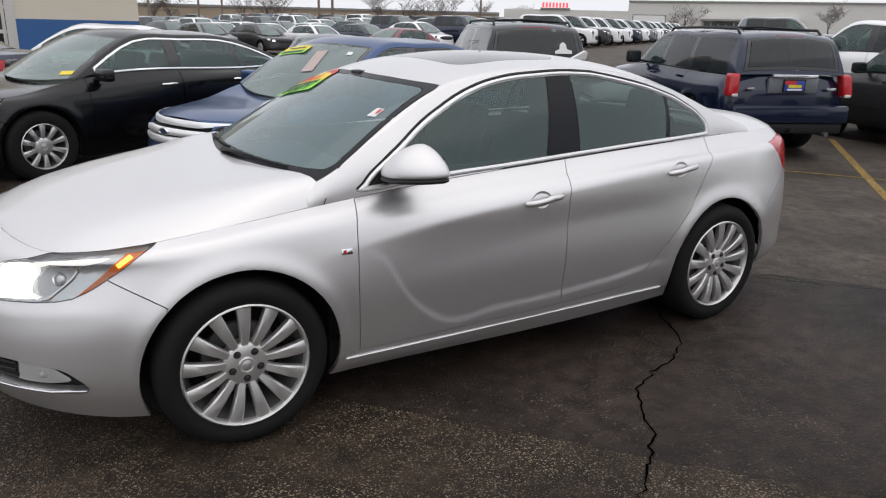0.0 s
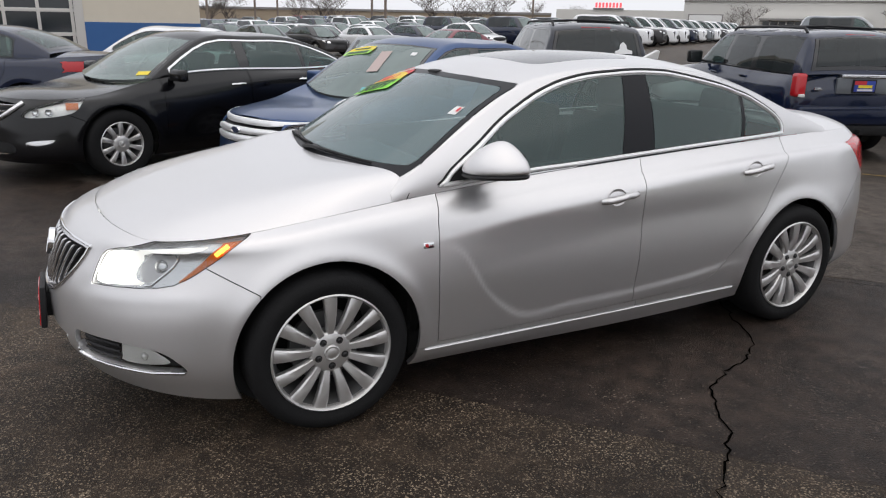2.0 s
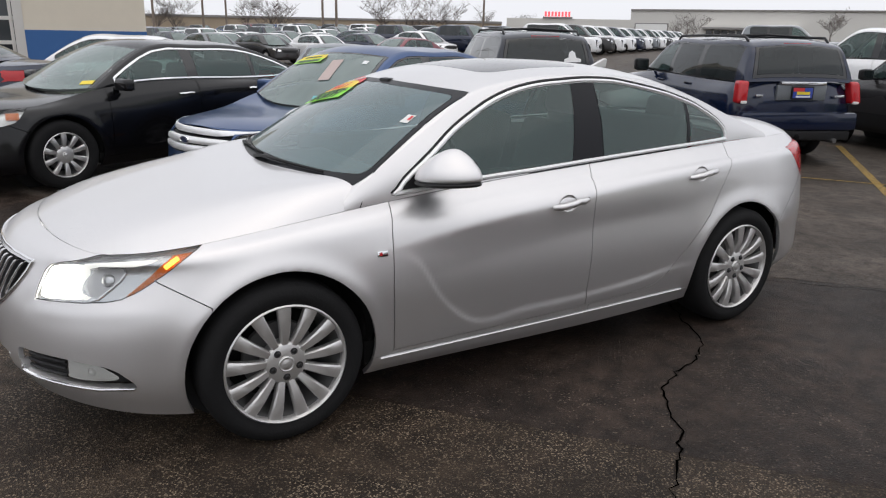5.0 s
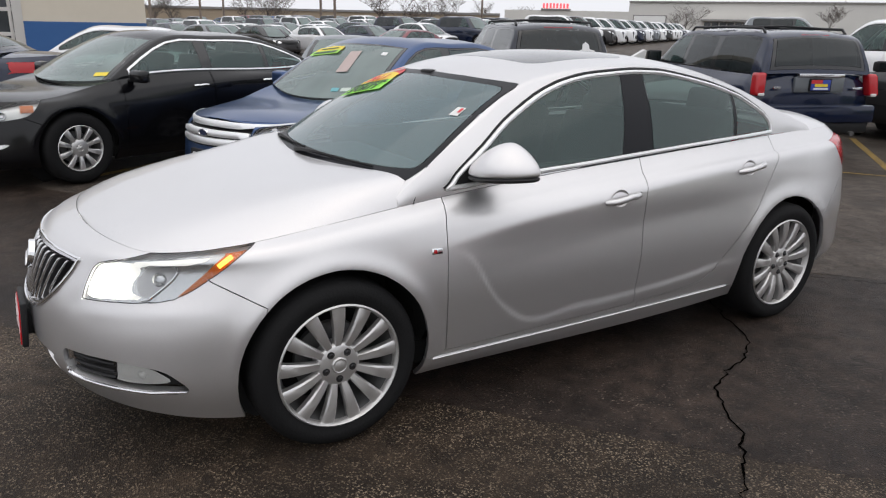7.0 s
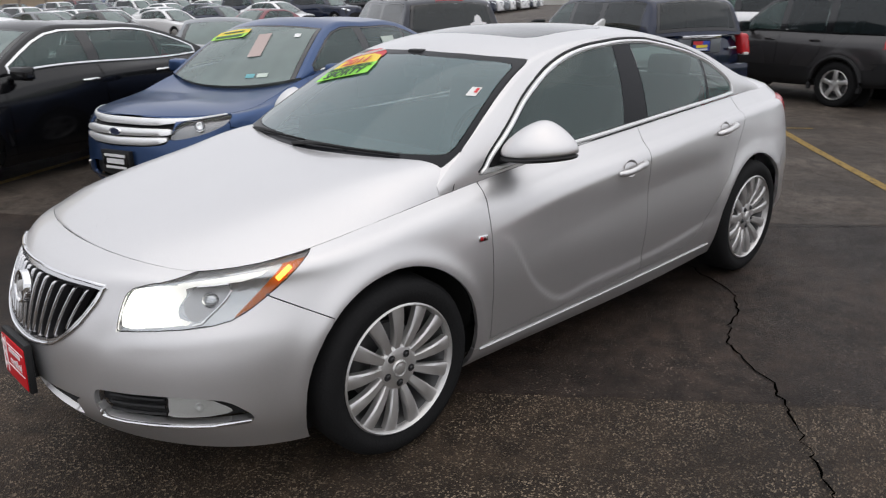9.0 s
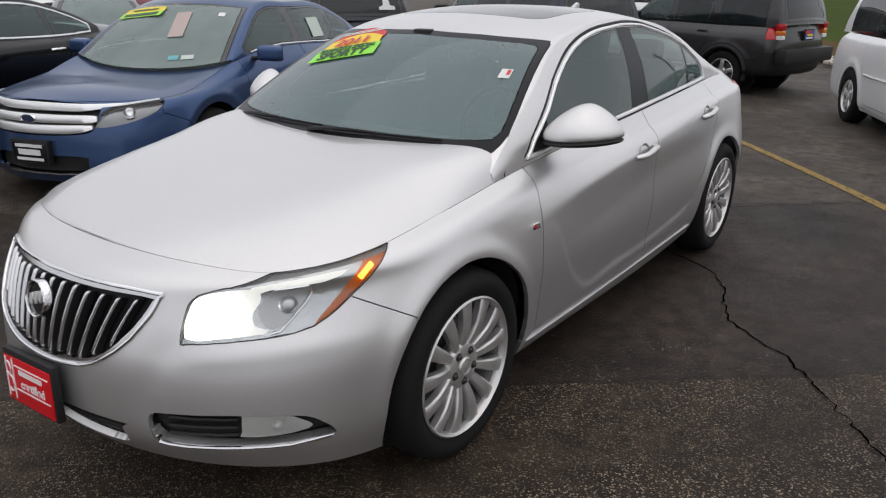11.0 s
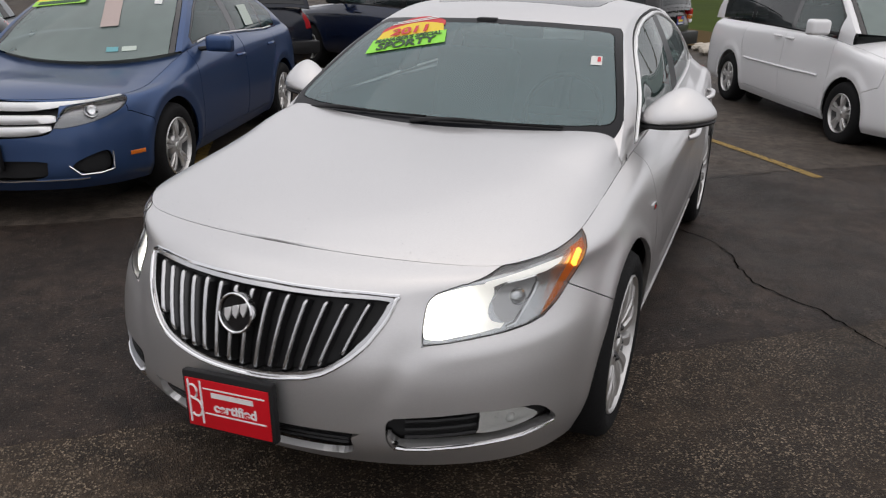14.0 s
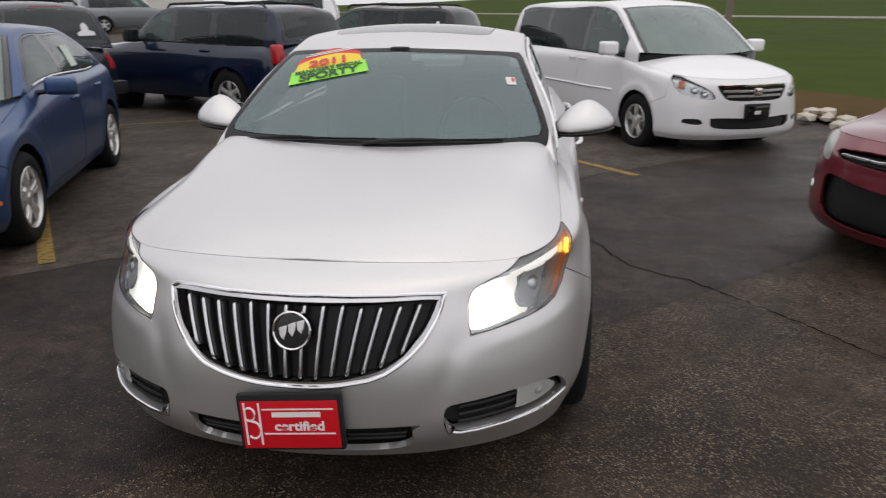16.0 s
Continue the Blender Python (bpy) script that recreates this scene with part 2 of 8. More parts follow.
def prism(poly, depth, bevel=0.0):
    """A plate: a polygon in the x-z plane with a depth along y."""
    bm = bmesh.new()
    f = bm.faces.new([bm.verts.new((x, 0, z)) for x, z in poly])
    r = bmesh.ops.extrude_face_region(bm, geom=[f])
    bmesh.ops.translate(bm, vec=(0, depth, 0), verts=[v for v in r["geom"] if isinstance(v, bmesh.types.BMVert)])
    if bevel:
        bmesh.ops.bevel(bm, geom=list(bm.edges), offset=bevel, segments=1, affect="EDGES")
    return bm


def moved(bm, m):
    bmesh.ops.transform(bm, matrix=m, verts=bm.verts)
    return bm


def spline(pairs):
    """A smooth curve through (x, value) pairs, clamped at its ends."""
    xs, ys = (np.array(c, float) for c in zip(*pairs))
    ms = np.gradient(ys, xs) if len(xs) > 2 else np.full(2, (ys[1] - ys[0]) / (xs[1] - xs[0]))

    def at(x):
        x = np.clip(np.asarray(x, float), xs[0], xs[-1])
        i = np.clip(np.searchsorted(xs, x) - 1, 0, len(xs) - 2)
        h = xs[i + 1] - xs[i]
        t = (x - xs[i]) / h
        return (2 * t**3 - 3 * t**2 + 1) * ys[i] + (t**3 - 2 * t**2 + t) * h * ms[i] + (3 * t**2 - 2 * t**3) * ys[i + 1] + (t**3 - t**2) * h * ms[i + 1]

    return at


def rounded(poly, n=5):
    """A closed smooth outline through the corners of a polygon."""
    p = np.array(poly, float)
    out = []
    for i in range(len(p)):
        a, b, c, d = p[i - 1], p[i], p[(i + 1) % len(p)], p[(i + 2) % len(p)]
        for t in np.arange(n) / n:
            out.append(0.5 * (2 * b + (c - a) * t + (2 * a - 5 * b + 4 * c - d) * t * t + (3 * b - a - 3 * c + d) * t**3))
    return np.array(out)


def poly_distance(q, poly):
    """Signed distance of points to a polygon, negative inside."""
    p = np.asarray(poly, float)
    shape, q = q.shape[:-1], q.reshape(-1, 2)
    best, inside = np.full(len(q), 1e9), np.zeros(len(q), bool)
    for a, b in zip(p, np.roll(p, -1, 0)):
        e, w = b - a, q - a
        t = np.clip((w @ e) / (e @ e + 1e-12), 0, 1)
        best = np.minimum(best, np.hypot(*(w - t[:, None] * e).T))
        if a[1] != b[1]:
            cross = (a[1] > q[:, 1]) != (b[1] > q[:, 1])
            inside ^= cross & (q[:, 0] < e[0] * (q[:, 1] - a[1]) / e[1] + a[0])
    return np.where(inside, -best, best).reshape(shape)


# ---------------- car bodies ----------------
# A body lies along x with its nose at -x and its front axle at x = 0; its left side is at -y.
class Sheet:
    """A grid of surface points whose cells carry names; outlines drawn on it become panel edges."""

    def __init__(self, points, base):
        self.p = points
        nv, nu = points.shape[:2]
        self.name = np.full((nv - 1, nu - 1, 2), base, dtype=object)
        self.diag = np.zeros((nv - 1, nu - 1), bool)
        self.lock = np.zeros((nv, nu), bool)

    def triangles(self):
        """Corner numbers of the two triangles of every cell."""
        nv, nu = self.p.shape[:2]
        i = np.arange(nv * nu).reshape(nv, nu)
        a, b, c, d = i[:-1, :-1], i[:-1, 1:], i[1:, 1:], i[1:, :-1]
        g = self.diag
        return np.stack([np.stack([a, b, np.where(g, d, c)], -1), np.stack([np.where(g, b, a), c, d], -1)], 2)

    def cut(self, name, dist, where=None, free=None):
        """Names the cells where dist(points) < 0, after moving grid points onto that outline."""
        d = dist(self.p)
        if where is not None:
            d = np.where(where(self.p), d, 1.0)
        done = np.zeros(d.shape, bool)
        src = self.p.copy()
        for axis in (0, 1):
            n = d.shape[axis]
            lo = [slice(None)] * 2
            hi = [slice(None)] * 2
            lo[axis], hi[axis] = slice(0, n - 1), slice(1, n)
            lo, hi = tuple(lo), tuple(hi)
            a, b = d[lo], d[hi]
            flip = (a * b < 0) & (np.abs(a) + np.abs(b) < 0.2)
            t = np.where(flip, a / (a - b + 1e-12), 0)
            to = src[lo] + (src[hi] - src[lo]) * t[..., None]
            for side, sel in ((lo, flip & (t < 0.5)), (hi, flip & (t >= 0.5))):
                view, mark, held = self.p[side], done[side], self.lock[side]
                sel = sel & ~mark & ~held
                view[sel] = to[sel]
                mark[sel] = True
        on = done | (self.lock & (np.abs(dist(self.p)) < 0.0015))
        self.lock |= done
        ac, bd = on[:-1, :-1] & on[1:, 1:], on[:-1, 1:] & on[1:, :-1]
        open_cell = self.name[..., 0] == self.name[..., 1]
        self.diag = np.where(open_cell & bd & ~ac, True, np.where(open_cell & ac & ~bd, False, self.diag))
        c = self.p.reshape(-1, 3)[self.triangles()].mean(-2)
        inside = dist(c) < 0
        if where is not None:
            inside &= where(c)
        if free is not None:
            inside &= np.isin(self.name.astype(str), list(free))
        self.name[inside & (self.name != "gone")] = name

    def normals(self):
        du, dv = np.gradient(self.p, axis=1), np.gradient(self.p, axis=0)
        n = np.cross(du, dv)
        size = np.linalg.norm(n, axis=-1, keepdims=True)
        n = n / np.maximum(size, 1e-12)
        for _ in range(2):
            bad = size[..., 0] < 1e-9
            if bad.any():
                n[bad] = np.roll(n, 1, 0)[bad]
        return n


def side_view(q):
    return q[..., [0, 2]]


def front_view(centre):
    """Angle round an upright axis through the nose, and height."""

    def see(q):
        return np.stack([np.degrees(np.arctan2(np.abs(q[..., 1]), centre - q[..., 0])) / 60, q[..., 2]], -1)

    return see


def shell(S, fine=1.0):
    """The sheets of half a car (y > 0) from its named curves: the skirt of bumpers, wings and doors; bonnet; deck; greenhouse."""
    nf, ns, nr = int(104 * fine), int(210 * fine), int(36 * fine)
    xa, xb = S["xa"], S["xb"]
    th = np.linspace(0, math.pi / 2, nf + 1)[:-1]
    tr = np.linspace(math.pi / 2, 0, nr + 1)[1:]
    xs = np.linspace(xa, xb, ns + 1)
    rows = []
    for lv in S["levels"]:
        w = spline(lv["w"])
        x = np.r_[xa - (xa - lv["xf"]) * np.cos(th) ** lv["bf"], xs, xb + (lv["xr"] - xb) * np.cos(tr) ** lv["br"]]
        y = np.r_[w(xa) * np.sin(th) ** lv.get("af", 1.0), w(xs), w(xb) * np.sin(tr)]
        rows.append(np.stack([x, y, spline(lv["z"])(x)], -1))
    rows = np.array(rows)
    ctrl = np.concatenate([2 * rows[:1] - rows[1:2], rows, 2 * rows[-1:] - rows[-2:-1]])
    m = max(3, int(14 * fine))
    skin = []
    for i in range(len(rows) - 1):
        a, b, c, d = ctrl[i : i + 4]
        for t in np.arange(m) / m:
            skin.append(0.5 * (2 * b + (c - a) * t + (2 * a - 5 * b + 4 * c - d) * t * t + (3 * b - a - 3 * c + d) * t**3))
    skin.append(rows[-1])
    skin = np.array(skin)
    for bulge in S.get("bulges", ()):
        skin = bulge(skin)
    edge = skin[-1]
    out = {"skirt": Sheet(skin.copy(), "wing")}
    k = max(6, int(30 * fine))
    t = np.linspace(1, 0, k + 1)[:, None]
    for nm, zc, sel in (("bonnet", spline(S["bonnet"]), edge[:, 0] <= S["bonnet_end"]), ("deck", spline(S["deck"]), edge[:, 0] >= S["deck_start"])):
        e = edge[sel]
        z = zc(e[:, 0])
        crown = S.get("crown", 2.4)
        n = spline(crown)(e[:, 0]) if nm == "bonnet" and isinstance(crown, list) else (crown if not isinstance(crown, list) else 3.1)
        u = 1 - (1 - t) ** S.get("pack", 1.0)
        p = np.stack([np.broadcast_to(e[:, 0], (k + 1, len(e))), u * e[:, 1], z - (z - e[:, 2]) * u**n], -1)
        out[nm] = Sheet(p, nm)
    # greenhouse
    ng = int(190 * fine)
    s = np.linspace(0, 1, ng + 1)
    ex, ey, ez = (spline([(r[0], r[i]) for r in S["rail"]])(s) for i in (1, 2, 3))
    cx, cz = (spline([(r[0], r[i]) for r in S["roof"]])(s) for i in (1, 2))
    side = edge[nf : nf + ns + 1]
    by, bz = np.interp(ex, side[:, 0], side[:, 1]), np.interp(ex, side[:, 0], side[:, 2])
    q = np.linspace(0, 1, max(8, int(34 * fine)) + 1)[:-1, None]
    low = np.stack([np.broadcast_to(ex, (len(q), ng + 1)), by + (ey - by) * q + S.get("tumble", 0.025) * np.sin(math.pi * q) * np.clip((ez - bz) / 0.3, 0, 1), bz + (ez - bz) * q], -1)
    t = np.linspace(1, 0, k + 1)[:, None]
    top = np.stack([cx + (ex - cx) * t**2, ey * t, cz - (cz - ez) * t ** S.get("roof_crown", 2.3)], -1)
    out["house"] = Sheet(np.concatenate([low, top]), "roof")
    out["house_rows"] = len(q)
    return out


LOOSE = {"screen_border", "pillar_trim", "door_black", "window_seal", "intake"}


def islands(faces, verts):
    """Groups of faces that hang together."""
    _, same = np.unique(np.round(verts, 5), axis=0, return_inverse=True)
    f = same.reshape(-1)[faces]
    mark = np.arange(f.max() + 1)
    while True:
        low = mark[f].min(1)
        nxt = mark.copy()
        for k in range(3):
            np.minimum.at(nxt, f[:, k], low)
        if (nxt == mark).all():
            break
        mark = nxt[nxt]
    tag = mark[f[:, 0]]
    return [np.nonzero(tag == t)[0] for t in np.unique(tag)]


def panels(sheets, wanted, parent, gap=0.0022, flange=0.018, both=True):
    """Makes one mesh for each wanted name: (name on the sheets, object name, material, label, 'both' or 'each', flange). Returns the objects by name."""
    made = {}
    for key, name, material, label, how, deep in wanted:
        sides = [(1, -1)] if how == "both" else [(1,), (-1,)]
        for signs in sides:
            V, F, N = [], [], []
            for sh in sheets:
                sel = sh.name == key
                if not sel.any():
                    continue
                quads = sh.triangles()[sel]
                used, inv = np.unique(quads, return_inverse=True)
                quads = inv.reshape(quads.shape)
                P, Nn = sh.p.reshape(-1, 3)[used].copy(), sh.nor.reshape(-1, 3)[used].copy()
                edges = np.concatenate([quads[:, [a, (a + 1) % 3]] for a in range(3)])
                keyed = np.sort(edges, 1)
                _, first, count = np.unique(keyed, axis=0, return_index=True, return_counts=True)
                rim = edges[first[count == 1]]
                rim = rim[~((P[rim[:, 0], 1] < 1e-5) & (P[rim[:, 1], 1] < 1e-5))]
                cen = P[quads].mean(1)
                acc, num = np.zeros_like(P), np.zeros(len(P))
                for a in range(3):
                    np.add.at(acc, quads[:, a], cen)
                    np.add.at(num, quads[:, a], 1)
                pull = acc / np.maximum(num, 1)[:, None] - P
                rv = np.unique(rim)
                size = np.linalg.norm(pull[rv], axis=1, keepdims=True)
                step = pull[rv] / np.maximum(size, 1e-9) * np.minimum(gap, size * 0.6)
                step[P[rv, 1] < 1e-5, 1] = 0
                P[rv] += step
                if deep:
                    low = P[rim.ravel()] - Nn[rim.ravel()] * deep
                    up = P[rim.ravel()]
                    base = len(P)
                    ext = np.concatenate([up, low])
                    e = np.arange(len(rim))
                    lo = base + len(up)
                    fl = np.concatenate([np.stack([base + 2 * e + 1, base + 2 * e, lo + 2 * e], -1), np.stack([base + 2 * e + 1, lo + 2 * e, lo + 2 * e + 1], -1)])
                    out_n = -(np.repeat(pull[rim].mean(1), 2, 0))
                    out_n /= np.maximum(np.linalg.norm(out_n, axis=1, keepdims=True), 1e-9)
                    P, Nn, quads = np.concatenate([P, ext]), np.concatenate([Nn, out_n, out_n]), np.concatenate([quads, fl])
                g = np.cross(P[quads[:, 1]] - P[quads[:, 0]], P[quads[:, 2]] - P[quads[:, 0]])
                turn = np.sum(g * Nn[quads].mean(1), 1) < 0
                quads[turn] = quads[turn][:, ::-1]
                for sg in signs:
                    off = sum(len(v) for v in V)
                    V.append(P * (1, sg, 1))
                    N.append(Nn * (1, sg, 1))
                    F.append((quads if sg > 0 else quads[:, ::-1]) + off)
            if not V:
                continue
            V, F, N = np.concatenate(V), np.concatenate(F), np.concatenate(N)
            pieces = islands(F, V) if key in LOOSE else [np.arange(len(F))]
            for piece in pieces:
                if len(piece) < 4 and len(pieces) > 1:
                    continue
                used, inv = np.unique(F[piece], return_inverse=True)
                ob = link_mesh(name, V[used], inv.reshape(-1, 3), material, parent, label, N[used])
                made.setdefault(key, []).append(ob)
    return made


def finish(sheets):
    """Outward normals; the greenhouse blends into the skirt at the belt line."""
    for sh in sheets:
        sh.nor = sh.normals()
        c = sh.p.reshape(-1, 3).mean(0) * (1, 0, 1)
        if np.sum(sh.nor * (sh.p - c)) < 0:
            sh.nor = -sh.nor
        mid = sh.p[..., 1] < 1e-5
        sh.nor[mid, 1] = 0
        sh.nor /= np.maximum(np.linalg.norm(sh.nor, axis=-1, keepdims=True), 1e-9)
    return sheets


# ---------------- the silver saloon: curves ----------------
def sweep_crease(p):
    """The scooped crease that climbs the doors from the sill, and the flared wheel arches."""
    x, y, z = p[..., 0], p[..., 1], p[..., 2]
    line = spline([(-0.2, 0.70), (0.45, 0.72), (0.58, 0.68), (0.70, 0.50), (0.86, 0.362), (1.2, 0.350), (1.9, 0.375), (2.2, 0.405)])(x)
    above = np.clip((z - line) / 0.034, 0, 1) * np.clip((x - 0.42) / 0.45, 0, 1) * np.clip((2.5 - x) / 0.5, 0, 1) * np.clip((0.86 - z) / 0.14, 0, 1)
    y = y - 0.0095 * above * above * (3 - 2 * above) * (p[..., 1] > 0.6)
    # the crisp shoulder line that rises to the tail
    shoulder = spline([(0.3, 0.728), (0.576, 0.776), (0.843, 0.816), (1.152, 0.850), (1.573, 0.888), (2.065, 0.926), (2.4, 0.946), (2.9, 0.966), (3.4, 0.976)])(x)
    dz = z - shoulder
    tent = np.clip(1 - np.where(dz > 0, dz / 0.085, -dz / 0.17), 0, 1)
    y = y + 0.0155 * tent * np.clip((x - 0.25) / 0.6, 0, 1) * np.clip((3.5 - x) / 0.4, 0, 1) * (p[..., 1] > 0.6)
    for cx in (0.0, 2.738):
        r = np.hypot(x - cx, z - 0.345)
        y = y + 0.012 * np.exp(-(((r - 0.40) / 0.045) ** 2)) * (p[..., 1] > 0.6) * np.clip((z - 0.15) / 0.2, 0, 1)
    # soft valley from the headlamp down to the fog lamp
    a = np.degrees(np.arctan2(y, 0.2 - x)) / 60
    mid = 0.345 + 0.30 * (z - 0.46)
    x = x + 0.005 * np.exp(-(((a - mid) / 0.036) ** 2)) * np.clip((z - 0.40) / 0.12, 0, 1) * np.clip((0.68 - z) / 0.06, 0, 1) * (x < -0.5)
    # soft ridge under the headlamp
    ridge = 0.0035 * np.exp(-(((z - 0.612 - 0.05 * (a - 0.5)) / 0.026) ** 2)) * np.clip((a - 0.42) / 0.1, 0, 1) * np.clip((0.95 - a) / 0.2, 0, 1) * (x < 0.0)
    x, y = x - ridge * np.cos(a * math.pi / 3), y + ridge * np.sin(a * math.pi / 3)
    return np.stack([x, y, z], -1)


SALOON = dict(
    xa=0.0,
    xb=2.95,
    levels=[
        dict(xf=-0.93, xr=3.70, bf=0.60, br=0.7, w=[(0, 0.84), (1.4, 0.85), (2.95, 0.83)], z=[(-1, 0.263), (-0.8, 0.245), (-0.4, 0.19), (0.4, 0.195), (2.3, 0.195), (3.2, 0.25), (3.9, 0.28)]),
        dict(xf=-0.985, xr=3.80, bf=0.62, br=0.7, w=[(0, 0.882), (1.4, 0.885), (2.95, 0.875)], z=[(-1, 0.345), (-0.7, 0.335), (-0.3, 0.30), (2.7, 0.31), (3.9, 0.36)]),
        dict(xf=-0.995, xr=3.86, bf=0.68, br=0.88, w=[(0, 0.905), (1.4, 0.915), (2.95, 0.90)], z=[(-1, 0.45), (0, 0.45), (2.7, 0.46), (3.9, 0.50)]),
        dict(xf=-0.985, xr=3.88, bf=0.78, br=0.95, w=[(0, 0.915), (1.4, 0.925), (2.95, 0.905)], z=[(-1, 0.58), (0, 0.60), (2.7, 0.64), (3.9, 0.68)]),
        dict(xf=-0.937, xr=3.88, bf=0.92, br=0.9, w=[(0, 0.888), (0.45, 0.89), (1.4, 0.898), (2.4, 0.872), (2.95, 0.835)], z=[(-0.95, 0.73), (-0.6, 0.735), (-0.3, 0.75), (0.45, 0.80), (1.4, 0.865), (2.4, 0.925), (3.45, 0.95), (3.9, 0.95)]),
        dict(xf=-0.875, xr=3.86, bf=0.74, br=0.9, w=[(0, 0.856), (0.45, 0.852), (1.0, 0.850), (1.6, 0.844), (2.4, 0.813), (2.95, 0.77)], z=[(-0.87, 0.800), (-0.6, 0.795), (-0.3, 0.811), (0.05, 0.853), (0.45, 0.886), (1.0, 0.920), (1.6, 0.952), (2.4, 0.987), (2.95, 1.0), (3.45, 1.005), (3.9, 0.995)]),
        dict(xf=-0.765, xr=3.82, bf=0.44, br=0.88, w=[(0, 0.785), (0.45, 0.785), (1.0, 0.795), (1.6, 0.79), (2.4, 0.75), (2.95, 0.70)], z=[(-0.77, 0.838), (-0.70, 0.829), (-0.636, 0.820), (-0.5, 0.829), (-0.304, 0.846), (0.05, 0.884), (0.42, 0.926), (1.0, 0.98), (1.6, 1.015), (2.7, 1.055), (3.3, 1.06), (3.85, 1.04)]),
    ],
    bulges=[sweep_crease],
    crown=[(-0.76, 3.1), (-0.5, 3.8), (-0.25, 5.2), (0.0, 8.0), (0.33, 19.0), (0.6, 19.0)],
    pack=2.0,
    bonnet=[(-0.77, 0.842), (-0.62, 0.888), (-0.4, 0.935), (0.0, 0.995), (0.22, 1.022), (0.4, 1.036), (0.6, 1.04)],
    bonnet_end=0.56,
    deck=[(2.9, 1.10), (3.2, 1.10), (3.5, 1.105), (3.8, 1.06), (3.9, 1.0)],
    deck_start=2.93,
    # s, x, y, z of the edge from the screen's foot over the roof to the boot
    rail=[(0, 0.31, 0.770, 0.950), (0.03, 0.40, 0.757, 1.016), (0.10, 0.67, 0.70, 1.185), (0.24, 1.063, 0.605, 1.368), (0.36, 1.42, 0.605, 1.428), (0.48, 1.78, 0.60, 1.434), (0.62, 2.18, 0.612, 1.395), (0.74, 2.50, 0.63, 1.312), (0.86, 2.80, 0.655, 1.198), (1.0, 3.12, 0.68, 1.085)],
    roof=[(0, 0.13, 0.985), (0.03, 0.222, 1.036), (0.10, 0.50, 1.195), (0.24, 0.97, 1.410), (0.36, 1.40, 1.480), (0.48, 1.78, 1.490), (0.62, 2.18, 1.458), (0.74, 2.48, 1.395), (0.86, 2.84, 1.25), (1.0, 3.22, 1.105)],
)


